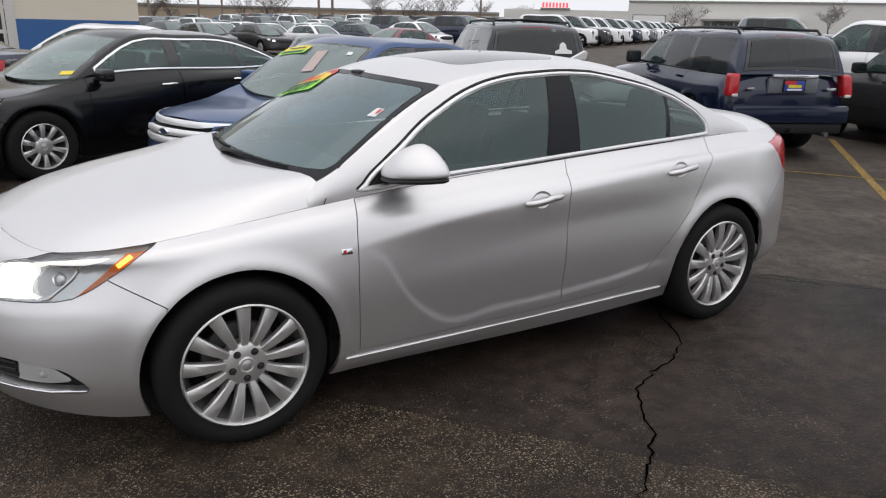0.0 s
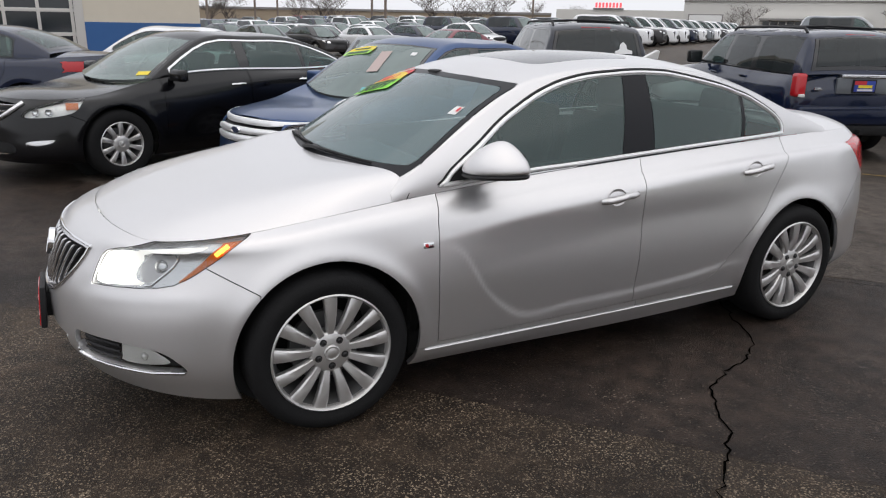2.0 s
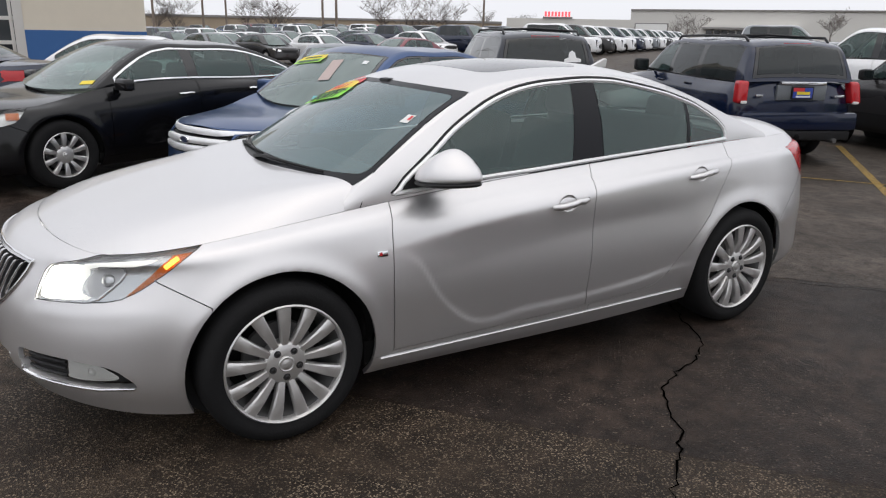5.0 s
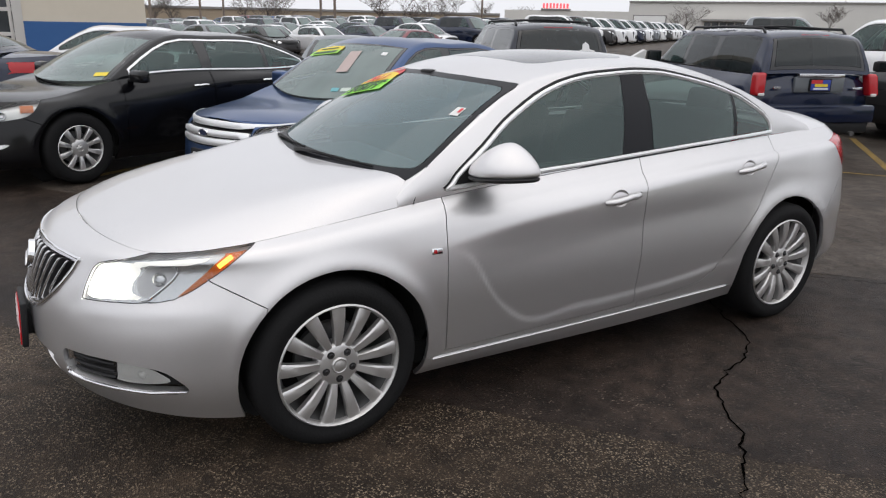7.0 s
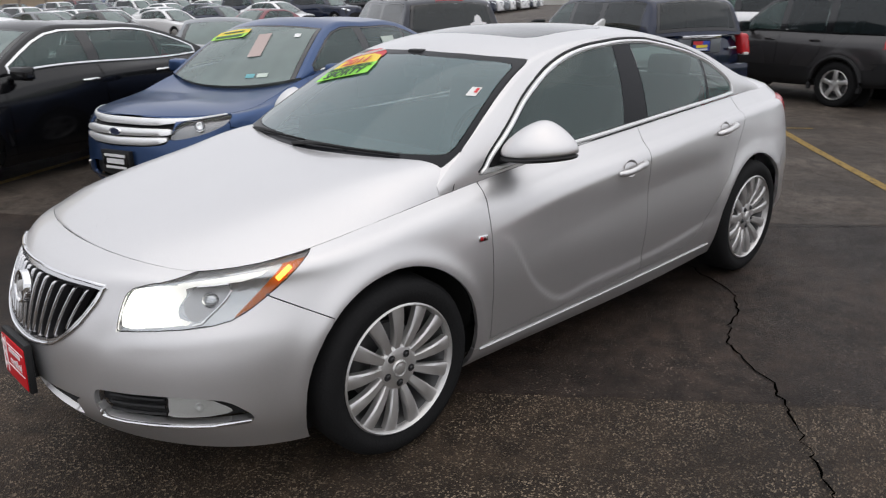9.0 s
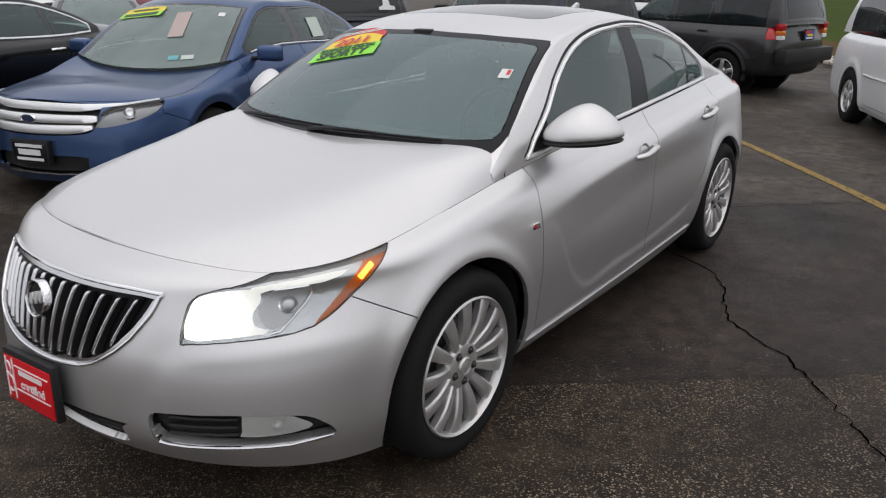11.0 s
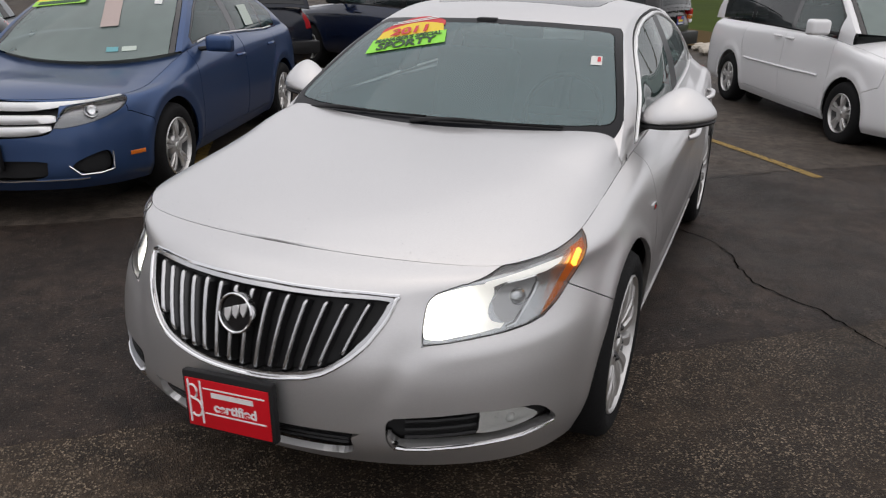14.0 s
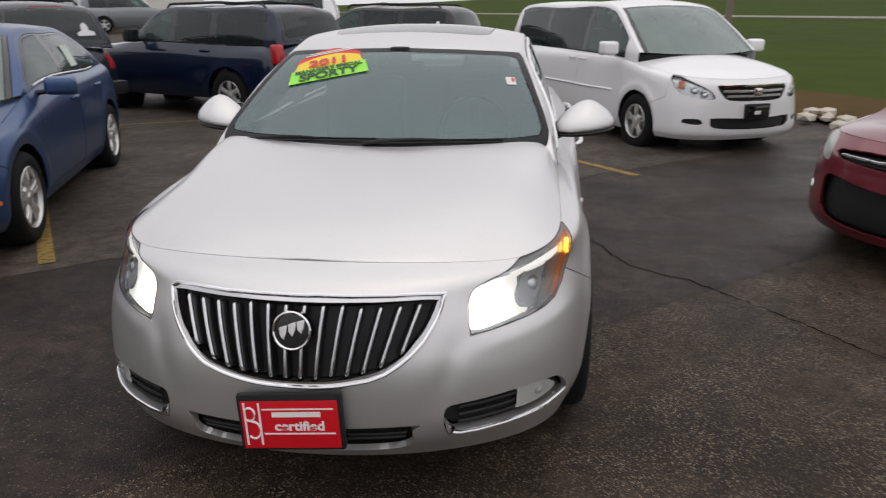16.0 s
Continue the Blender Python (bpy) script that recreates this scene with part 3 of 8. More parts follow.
def body_curves(wb, fo, ro, hw, clear, hood, belt, roof, cowl, head, back, tail, rail, nose=0.12, deck=None, square=0.62, wrap=0.7, hood_rise=0.12, belt_rise=0.05, tail_drop=None):
    """Curves of an ordinary car from its main measures. cowl, head, back, tail: x of the screen's foot, its head, the rear window's head and foot."""
    xr, mid = wb + ro, 0.5 * (clear + hood)
    end = belt + belt_rise if deck is None else deck
    lv = [
        dict(xf=-fo + 0.05, xr=xr - 0.10, bf=square, br=wrap, w=[(0, hw - 0.08), (wb, hw - 0.09)], z=[(-fo, clear + 0.01), (0.4, clear), (wb, clear + 0.02), (xr, clear + 0.06)]),
        dict(xf=-fo, xr=xr - 0.02, bf=square, br=wrap, w=[(0, hw - 0.03), (wb, hw - 0.035)], z=[(-fo, clear + 0.10), (0.4, clear + 0.10), (xr, clear + 0.14)]),
        dict(xf=-fo, xr=xr, bf=square + 0.08, br=wrap, w=[(0, hw - 0.012), (0.5 * wb, hw), (wb, hw - 0.015)], z=[(-fo, mid - 0.03), (xr, mid + 0.02)]),
        dict(xf=-fo + 0.01, xr=xr, bf=square + 0.15, br=wrap + 0.05, w=[(0, hw - 0.012), (0.5 * wb, hw), (wb, hw - 0.015)], z=[(-fo, 0.5 * mid + 0.5 * hood - 0.04), (0.4, 0.5 * mid + 0.5 * hood), (xr, 0.5 * mid + 0.5 * end)]),
        dict(xf=-fo + 0.03, xr=xr - 0.03, bf=square + 0.22, br=wrap + 0.08, w=[(0, hw - 0.03), (0.5 * wb, hw - 0.02), (wb, hw - 0.05)], z=[(-fo, hood - 0.10), (0.3, belt - 0.13), (wb, end - 0.12), (xr, end - 0.10)]),
        dict(xf=-fo + nose, xr=xr - 0.06, bf=0.55, br=wrap + 0.1, w=[(0, hw - 0.13), (cowl + 0.2, hw - 0.11), (0.6 * wb, hw - 0.10), (wb + 0.2, hw - 0.14)], z=[(-fo + nose, hood), (-0.2, hood + 0.02), (cowl + 0.2, belt), (wb, belt + belt_rise), (xr - 0.06, end)]),
    ]
    bulge_r = 0.42 if clear < 0.25 else 0.47

    def arches(p):
        x, y, z = p[..., 0], p[..., 1].copy(), p[..., 2]
        for cx in (0.0, wb):
            r = np.hypot(x - cx, z - 0.34)
            y = y + 0.014 * np.exp(-(((r - bulge_r) / 0.05) ** 2)) * (p[..., 1] > 0.55)
        return np.stack([x, y, z], -1)

    cz = hood + hood_rise
    e_y, e_z = hw - 0.115, belt + 0.02
    rz = roof - 0.055
    return dict(
        xa=0.0, xb=wb + (0.50 if wrap < 0.5 else 0.15), levels=lv, bulges=[arches],
        bonnet=[(-fo + nose, hood + 0.003), (-fo + nose + 0.15, hood + 0.045), (0, 0.4 * hood + 0.6 * cz), (cowl + 0.2, cz)], bonnet_end=cowl + 0.25,
        deck=[(tail - 0.1, end + 0.035), (tail + 0.1, end + 0.04), (xr - 0.06, end + 0.004)], deck_start=min(tail - 0.1, xr - 0.3),
        rail=[(0, cowl + 0.2, e_y, e_z), (0.13, 0.5 * (cowl + 0.2 + head + 0.1), 0.5 * (e_y + rail) + 0.005, 0.5 * (e_z + rz) + 0.02), (0.26, head + 0.1, rail, rz - 0.02), (0.5, 0.5 * (head + back), rail + 0.01, rz + 0.012), (0.74, back, rail, rz - 0.03), (0.87, 0.5 * (back + tail) + 0.03, 0.5 * (rail + hw - 0.16), 0.5 * (rz + end) + 0.0), (1, tail - 0.04, hw - 0.17, end + 0.02)],
        roof=[(0, cowl, cz + 0.005), (0.13, 0.5 * (cowl + head), 0.5 * (cz + roof) + 0.03), (0.26, head, roof - 0.035), (0.5, 0.5 * (head + back), roof), (0.74, back + 0.03, roof - 0.04), (0.87, 0.5 * (back + tail) + 0.06, 0.5 * (roof + end) + 0.035), (1, tail + 0.02, end + 0.04)],
    )


def at_x(S, row, x):
    """Height of the rail or of the belt at a place along the car."""
    if row == "rail":
        r = np.array(S["rail"], float)
        s = np.linspace(0, 1, 200)
        return np.interp(x, spline([(a[0], a[1]) for a in r])(s), spline([(a[0], a[3]) for a in r])(s))
    return spline(S["levels"][-1]["z"])(x)


def window_outline(S, x0, x1, low=0.03, high=0.055, lean=0.0):
    """A side window between two uprights, under the rail and over the belt."""
    xs = np.linspace(x0, x1, 14)
    bottom = [(x, float(at_x(S, "belt", x)) + low) for x in xs]
    top = [(x + lean, max(float(at_x(S, "rail", x)) - high, float(at_x(S, "belt", x)) + low + 0.004)) for x in xs]
    return np.array(bottom + top[::-1])


def circle(cx, cz, r, n=48):
    return np.array([(cx + r * math.cos(a), cz + r * math.sin(a)) for a in np.linspace(0, 2 * math.pi, n, endpoint=False)])


def sd(poly, view):
    return lambda p: poly_distance(view(p), poly)


def spoke_blade(r0, r1, w0, w1, y0, y1, thick=0.03):
    """One wheel spoke as a tapered blade along z with a rounded crown."""
    bm = bmesh.new()
    rows = []
    for t in np.linspace(0, 1, 5):
        r, w = r0 + (r1 - r0) * t, w0 + (w1 - w0) * t
        y = y0 + (y1 - y0) * t - 0.012 * math.sin(math.pi * t)
        rows.append([bm.verts.new((x, yy, r)) for x, yy in ((-w, y + thick), (-w, y + 0.006), (-0.7 * w, y), (0.7 * w, y), (w, y + 0.006), (w, y + thick))])
    for a, b in zip(rows, rows[1:]):
        for i in range(5):
            bm.faces.new((a[i], a[i + 1], b[i + 1], b[i]))
    return bm


WHEELS = {}


def wheel_parts(parent, at, left, radius, rim, width, spokes, style, finish_mat, detail):
    """A wheel under a car: tyre, rim with its spokes, hub cap, lug nuts and brake disc. Meshes are shared between alike wheels."""
    key = (radius, rim, width, spokes, style, finish_mat.name, detail)
    if key not in WHEELS:
        n = 48 if detail > 1 else 24
        w = width / 2
        made = {}
        prof = [(rim - 0.012, -w + 0.02), (rim + 0.004, -w + 0.006), (rim + 0.03, -w - 0.004), (radius - 0.045, -w - 0.006), (radius - 0.02, -w + 0.006), (radius - 0.005, -w + 0.03), (radius, 0), (radius - 0.005, w - 0.03), (radius - 0.03, w), (rim, w - 0.02)]
        made["tyre"] = (lathe(prof, n), RUBBER)
        b = lathe([(rim - 0.002, -w + 0.014), (rim + 0.003, -w + 0.004), (rim - 0.003, -w - 0.001), (rim - 0.009, -w + 0.006), (rim - 0.014, -w + 0.03)], n)
        made["rim_barrel"] = (lathe([(rim - 0.014, -w + 0.03), (rim - 0.035, -w + 0.08), (rim - 0.04, w - 0.02)], n), DARK_ALLOY)
        face = -w + 0.022
        for i in range(spokes):
            a = 2 * math.pi * i / spokes
            if style == "blade":
                bs = spoke_blade(0.074, rim - 0.003, 0.0145, 0.0290, face + 0.002, face - 0.012)
                offs = [0.0]
            elif style == "pair":
                bs = spoke_blade(0.05, rim - 0.014, 0.014, 0.013, face, face - 0.006)
                offs = [-0.15, 0.15]
            else:
                bs = spoke_blade(0.05, rim - 0.014, 0.03, 0.034, face, face - 0.004)
                offs = [0.0]
            me = bpy.data.meshes.new("tmp")
            bs.to_mesh(me)
            bs.free()
            for o in offs:
                me2 = me.copy()
                me2.transform(Matrix.Rotation(a + o, 4, "Y"))
                b.from_mesh(me2)
                bpy.data.meshes.remove(me2)
            bpy.data.meshes.remove(me)
        hub = lathe([(0.0, face - 0.004), (0.034, face - 0.004), (0.078, face - 0.001), (0.088, face + 0.006), (0.092, face + 0.018), (0.094, face + 0.05)], n)
        me = bpy.data.meshes.new("tmp")
        hub.to_mesh(me)
        hub.free()
        b.from_mesh(me)
        bpy.data.meshes.remove(me)
        made["rim"] = (b, finish_mat)
        if detail > 0:
            made["hub_cap"] = (lathe([(0.0, face - 0.011), (0.018, face - 0.011), (0.020, face - 0.0095), (0.027, face - 0.0095), (0.029, face - 0.011), (0.033, face - 0.008), (0.035, face)], 24), SATIN)
            made["brake_disc"] = (lathe([(0.0, face + 0.085), (0.15, face + 0.085), (0.155, face + 0.1)], 24), DARK_ALLOY)
            made["barrel"] = (lathe([(0.0, w - 0.03), (rim - 0.03, w - 0.03)], 24), UNDER)
        if detail > 1:
            for i in range(5):
                a = 2 * math.pi * (i + 0.5) / 5
                made["lug_nut", i] = (moved(lathe([(0.0, face - 0.012), (0.007, face - 0.012), (0.010, face - 0.008), (0.0105, face - 0.003), (0.015, face - 0.004), (0.0165, face + 0.01)], 12), Matrix.Translation((0.058 * math.sin(a), 0, 0.058 * math.cos(a)))), LUG)
        WHEELS[key] = {}
        for k, (bm, m) in made.items():
            nm = k if isinstance(k, str) else k[0]
            ob = part(nm, bm, m)
            WHEELS[key][k] = ob.data
            bpy.data.objects.remove(ob)
    wheel = new("wheel", WHEELS[key]["tyre"])
    wheel.name = "wheel"
    wheel.parent = parent
    wheel.matrix_local = Matrix.Translation(at) @ (Matrix() if left else Matrix.Rotation(math.pi, 4, "Z"))
    for k, me in WHEELS[key].items():
        if k == "tyre":
            continue
        o = new(k if isinstance(k, str) else k[0], me)
        o.parent = wheel
    return wheel


def cabin(parent, S, wb, hw, clear, belt, roof, cowl, tone=None, tall=0.0, rows=((1.15, 2), (2.05, 3))):
    """Floor, dashboard, steering wheel and seats seen faintly through the glass; wheel wells and underside."""
    tone = tone or CABIN
    part("cabin_floor", boxed(cowl + 0.25, wb + 0.3, -hw + 0.14, hw - 0.14, clear + 0.10, clear + 0.16, 0.01), UNDER, parent)
    part("bulkhead", boxed(cowl + 0.18, cowl + 0.26, -hw + 0.15, hw - 0.15, clear + 0.1, belt - 0.12, 0.01), UNDER, parent)
    dash = boxed(cowl + 0.24, cowl + 0.62, -hw + 0.16, hw - 0.16, belt - 0.22, belt - 0.035, 0.06, 3)
    part("dashboard", dash, tone, parent)
    sw = bmesh.new()
    n = 24
    ring = [(0.18 * math.cos(2 * math.pi * i / n), 0.18 * math.sin(2 * math.pi * i / n), 0) for i in range(n)]
    for i in range(n):
        a, b = Vector(ring[i]), Vector(ring[(i + 1) % n])
        me = bpy.data.meshes.new("tmp")
        tb = tube([a, b], 0.014, 6)
        tb.to_mesh(me)
        tb.free()
        sw.from_mesh(me)
        bpy.data.meshes.remove(me)
    box(sw, -0.17, 0.17, -0.02, 0.02, -0.015, 0.01, 0.008)
    box(sw, -0.02, 0.02, -0.17, 0.0, -0.015, 0.01, 0.008)
    part("steering_wheel", moved(sw, Matrix.Translation((cowl + 0.74, -0.37, belt + 0.0)) @ Matrix.Rotation(radians(-68), 4, "Y") @ Matrix.Rotation(radians(90), 4, "Z")), PLASTIC, parent)
    for sg in (-1, 1):
        part("door_card", boxed(cowl + 0.45, wb - 0.12, sg * (hw - 0.165) - 0.02, sg * (hw - 0.165) + 0.02, clear + 0.12, belt + 0.045, 0.012), tone, parent)
    base = clear + 0.16
    for x, n in rows:
        ys = (-0.37, 0.37) if n == 2 else (0.0,)
        w = 0.5 if n == 2 else 1.2
        for y in ys:
            cushion = boxed(x - 0.05, x + 0.45, y - w / 2, y + w / 2, base, base + 0.30, 0.06, 3)
            part("seat", cushion, tone, parent)
            back = moved(boxed(-0.07, 0.07, y - w / 2, y + w / 2, 0, 0.62, 0.055, 3), Matrix.Translation((x + 0.45, 0, base + 0.22)) @ Matrix.Rotation(radians(16), 4, "Y"))
            part("seat_back", back, tone, parent)
        for y in (ys if n == 2 else (-0.37, 0.37)):
            part("headrest", moved(boxed(-0.05, 0.05, y - 0.13, y + 0.13, 0, 0.19, 0.045, 3), Matrix.Translation((x + 0.64, 0, base + (0.86 if n == 2 else 0.74))) @ Matrix.Rotation(radians(10), 4, "Y")), tone, parent)


def underside(parent, wb, fo, ro, hw, clear, hood, arch, tyre_w):
    bm = boxed(arch + 0.0, wb - arch, -hw + 0.12, hw - 0.12, clear + 0.015, clear + 0.12)
    box(bm, -fo + 0.22, wb + ro - 0.2, -0.50, 0.50, clear + 0.03, clear + 0.40)
    box(bm, -arch + 0.02, arch - 0.02, -0.56, 0.56, clear + 0.05, hood - 0.14)
    part("underbody", bm, UNDER, parent)
    for cx in (0, wb):
        for sg in (-1, 1):
            n, verts, faces = 24, [], []
            r = arch + 0.03
            for i in range(n + 1):
                a = math.pi * (i / n) * 1.24 - 0.12 * math.pi
                for y in (hw - (0.05 if cx == 0 else 0.10 + 0.10 * max(0.0, math.cos(a))) - 0.14 * max(0.0, min(1.0, 0.35 - 2 * math.sin(a))), 0.52):
                    verts.append((cx + r * math.cos(a), sg * y, 0.345 + r * math.sin(a)))
            for i in range(n):
                faces.append((2 * i, 2 * i + 1, 2 * i + 3, 2 * i + 2))
            link_mesh("wheel_well", verts, faces, UNDER, parent)
            disc = [(cx + r * math.cos(2 * math.pi * i / n), sg * 0.52, 0.345 + r * math.sin(2 * math.pi * i / n)) for i in range(n)]
            link_mesh("wheel_well", disc, [tuple(range(n))], UNDER, parent, smooth=False)


# ---------------- the silver saloon ----------------
def skin_point(sheet, y, z, front=True, x=None):
    """The point and outward normal of the skin that shows at (y, z) from the front, or at (x, z) from the side; y keeps its sign."""
    sg = -1 if y < 0 else 1
    p, n = sheet.p.reshape(-1, 3), sheet.nor.reshape(-1, 3)
    if x is None:
        d = (p[:, 1] - abs(y)) ** 2 + (p[:, 2] - z) ** 2 + 9.0 * (p[:, 0] > 0.3)
    else:
        d = (p[:, 0] - x) ** 2 + (p[:, 2] - z) ** 2 + 9.0 * (p[:, 1] < 0.4)
    i = np.argsort(d)[:4]
    w = 1 / (d[i] + 1e-7)
    w /= w.sum()
    q, m = (p[i] * w[:, None]).sum(0), (n[i] * w[:, None]).sum(0)
    m /= np.linalg.norm(m)
    return Vector((q[0], sg * q[1], q[2])), Vector((m[0], sg * m[1], m[2]))


def polar_point(sheet, a, z, sg):
    """As skin_point, from the angle round the nose."""
    p, n = sheet.p.reshape(-1, 3), sheet.nor.reshape(-1, 3)
    v = front_view(0.2)(p)
    d = (v[:, 0] - a) ** 2 + (v[:, 1] - z) ** 2
    i = np.argsort(d)[:4]
    w = 1 / (d[i] + 1e-7)
    w /= w.sum()
    q, m = (p[i] * w[:, None]).sum(0), (n[i] * w[:, None]).sum(0)
    m /= np.linalg.norm(m)
    return Vector((q[0], sg * q[1], q[2])), Vector((m[0], sg * m[1], m[2]))


def facing(point, normal, up=(0, 0, 1)):
    """A pose whose y axis points into the surface, x along it and z up."""
    y = -Vector(normal).normalized()
    x = y.cross(Vector(up)).normalized()
    z = x.cross(y)
    m = Matrix((x, y, z)).transposed().to_4x4()
    return Matrix.Translation(point) @ m


def hero_front(car, skirt, fv, LAMP, GR, FOG):
    """Grille, emblem, lamps and number plate of the silver saloon."""
    # recessed backs behind the openings
    shallow = (skirt.p[..., 2] > 0.6) & (fv(skirt.p)[..., 0] > 0.42)
    deep = Sheet(skirt.p - skirt.nor * np.where(shallow, 0.014, 0.038)[..., None], "none")
    deep.name, deep.diag = skirt.name.copy(), skirt.diag.copy()
    deep.lock[:] = False
    near = lambda p: (p[..., 0] < -0.05)
    deep.cut("lamp_lit", sd(rounded([(0.440, 0.652), (0.449, 0.735), (0.472, 0.760), (0.52, 0.772), (0.57, 0.778), (0.612, 0.774), (0.618, 0.745), (0.598, 0.712), (0.606, 0.680), (0.640, 0.668), (0.620, 0.660), (0.52, 0.652)], 2), fv), near, free=["headlamp"])
    deep.cut("lamp_lid", lambda p: np.interp(fv(p)[..., 0], (0.54, 0.58, 0.62, 0.706, 0.788, 0.888, 1.1), (0.95, 0.790, 0.793, 0.803, 0.811, 0.819, 0.84)) - p[..., 2], near, free=["headlamp"])
    deep.cut("lamp_amber", sd(np.array([(0.715, 0.60), (0.755, 0.680), (0.788, 0.712), (0.830, 0.753), (0.872, 0.797), (0.918, 0.84), (1.1, 0.90), (1.1, 0.6)]), fv), near, free=["headlamp"])
    deep.cut("lamp_lit", sd(np.array([(0.585, 0.776), (0.60, 0.784), (0.65, 0.790), (0.70, 0.796), (0.78, 0.804), (0.85, 0.808), (0.83, 0.796), (0.775, 0.783), (0.66, 0.778), (0.62, 0.768), (0.60, 0.755)]), fv), near, free=["headlamp"])
    CELL = rounded([(0.612, 0.715), (0.632, 0.755), (0.66, 0.774), (0.735, 0.778), (0.742, 0.760), (0.70, 0.705), (0.662, 0.672), (0.632, 0.675)], 3)
    deep.cut("lamp_cell", sd(CELL, fv), near, free=["headlamp"])
    deep.nor = skirt.nor
    panels([deep], [
        ("lamp_lit", "lamp_bowl", BEAM, "lit headlamp bowl", "each", 0.0), ("headlamp", "lamp_reflector", REFLECTOR, "silver lamp reflector", "each", 0.03),
        ("lamp_cell", "lamp_cell", LAMP_CELL, "grey projector cell", "each", 0.02), ("lamp_lid", "lamp_lid", LAMP_HOUSING, "grey lamp eyelid", "each", 0.0), ("lamp_amber", "lamp_amber", AMBER, "amber corner reflector", "each", 0.02),
        ("grille", "grille_back", PLASTIC, "", "both", 0.0), ("fog_pocket", "fog_back", PLASTIC, "", "each", 0.0), ("intake", "intake_back", PLASTIC, "", "both", 0.0)], car, gap=0.0)
    for sg in (-1, 1):
        p, n = polar_point(skirt, 0.690, 0.735, sg)
        m = facing(p - n * 0.013, n) @ Matrix.Diagonal((1, 0.5, 1, 1))
        part("projector_lens", moved(lathe([(0.0, -0.018), (0.014, -0.015), (0.024, -0.006), (0.028, 0.004), (0.033, 0.004), (0.035, 0.02)], 24), m), REFLECTOR, car, "round projector lens")
        # chrome bar down the lamp and the lit turn bulb
        bar = []
        for a, z in ((0.645, 0.667), (0.668, 0.670), (0.685, 0.688), (0.705, 0.709), (0.73, 0.737), (0.748, 0.762), (0.742, 0.780), (0.70, 0.779), (0.655, 0.777)):
            q, n2 = polar_point(skirt, a, z, sg)
            bar.append(q - n2 * 0.010)
        part("lamp_rib", tube(bar, 0.0045, 6), CHROME, car)
        q, n2 = polar_point(skirt, 0.900, 0.802, sg)
        part("turn_lamp", moved(boxed(-0.030, 0.030, -0.005, 0.005, -0.008, 0.008, 0.003), facing(q - n2 * 0.010, n2) @ Matrix.Rotation(radians(38 * sg), 4, "Y")), AMBER_LIT if sg < 0 else AMBER, car, "lit amber turn lamp" if sg < 0 else "")
        # fog lamp and louvres
        for k in range(3):
            pts = []
            for a in np.linspace(0.40, 0.565, 8):
                q, n2 = polar_point(skirt, a, 0.371 + 0.026 * k, sg)
                pts.append(q - n2 * 0.018)
            part("louvre", tube(pts, 0.006, 6), PLASTIC, car)
        fog = deep_patch(skirt, [(0.574, 0.360), (0.573, 0.38), (0.573, 0.41), (0.574, 0.434), (0.585, 0.436), (0.64, 0.430), (0.695, 0.413), (0.738, 0.370), (0.66, 0.356)], 0.018, sg)
        link_mesh("fog_lamp_back", *fog, FOG_BACK, car)
        fog = deep_patch(skirt, [(0.571, 0.356), (0.570, 0.38), (0.570, 0.41), (0.571, 0.438), (0.585, 0.440), (0.64, 0.434), (0.70, 0.416), (0.745, 0.367), (0.66, 0.352)], 0.004, sg)
        link_mesh("fog_lamp", *fog, LENS, car, "clear fog lamp").visible_shadow = False
        strip = []
        for a, z in ((0.378, 0.366), (0.376, 0.350), (0.40, 0.341), (0.45, 0.339), (0.52, 0.338), (0.574, 0.337), (0.63, 0.335), (0.681, 0.334), (0.73, 0.335), (0.785, 0.338)):
            q, n2 = polar_point(skirt, a, z, sg)
            strip.append(q + n2 * 0.002)
        part("fog_strip", tube(strip, [0.009, 0.009] + [0.0065] * 7 + [0.004], 8), CHROME, car, "chrome fog lamp trim")
        q, n2 = polar_point(skirt, 0.655, 0.394, sg)
        part("fog_bulb", moved(lathe([(0.0, -0.006), (0.010, -0.003), (0.016, 0.005), (0.019, 0.014)], 16), facing(q - n2 * 0.012, n2)), FOG_BACK, car)
    # dark back and silver lip of the lower intake
    bm, rows = bmesh.new(), []
    across = [(abs(t) or 0.001, 1 if t >= 0 else -1) for t in np.linspace(-0.30, 0.30, 25)]
    for z in (0.270, 0.315, 0.36, 0.405):
        row = []
        for t, sg in across:
            q, n2 = polar_point(skirt, t, z, sg)
            row.append(bm.verts.new(q - n2 * 0.034))
        rows.append(row)
    for r0, r1 in zip(rows, rows[1:]):
        for k in range(len(across) - 1):
            bm.faces.new((r0[k], r0[k + 1], r1[k + 1], r1[k]))
    bmesh.ops.recalc_face_normals(bm, faces=bm.faces)
    part("intake_back", bm, PLASTIC, car)
    for z, r in ((0.345, 0.005), (0.322, 0.005)):
        pts = []
        for t, sg in across:
            q, n2 = polar_point(skirt, t * 0.9, z, sg)
            pts.append(q - n2 * 0.024)
        part("intake_louvre", tube(pts, r, 6), PLASTIC, car)
    # grille bars
    inside = lambda y, z, x: poly_distance(np.array([[math.degrees(math.atan2(abs(y), 0.2 - x)) / 60, z]]), GR)[0]
    for i in range(-8, 9):
        y0 = (i + 0.5) * 0.0505 if i < 8 else 9.0
        zs = []
        for z in np.linspace(0.53, 0.775, 30):
            y = y0 * (1 + 0.13 * (z - 0.66) / 0.12)
            q, n2 = skin_point(skirt, y if abs(y) > 1e-4 else 1e-4, z)
            if inside(q[1], z, q[0]) < -0.018:
                q[1] = y
                zs.append((q, n2))
        if len(zs) < 3:
            continue
        bm, rows, bb, blade = bmesh.new(), [], bmesh.new(), []
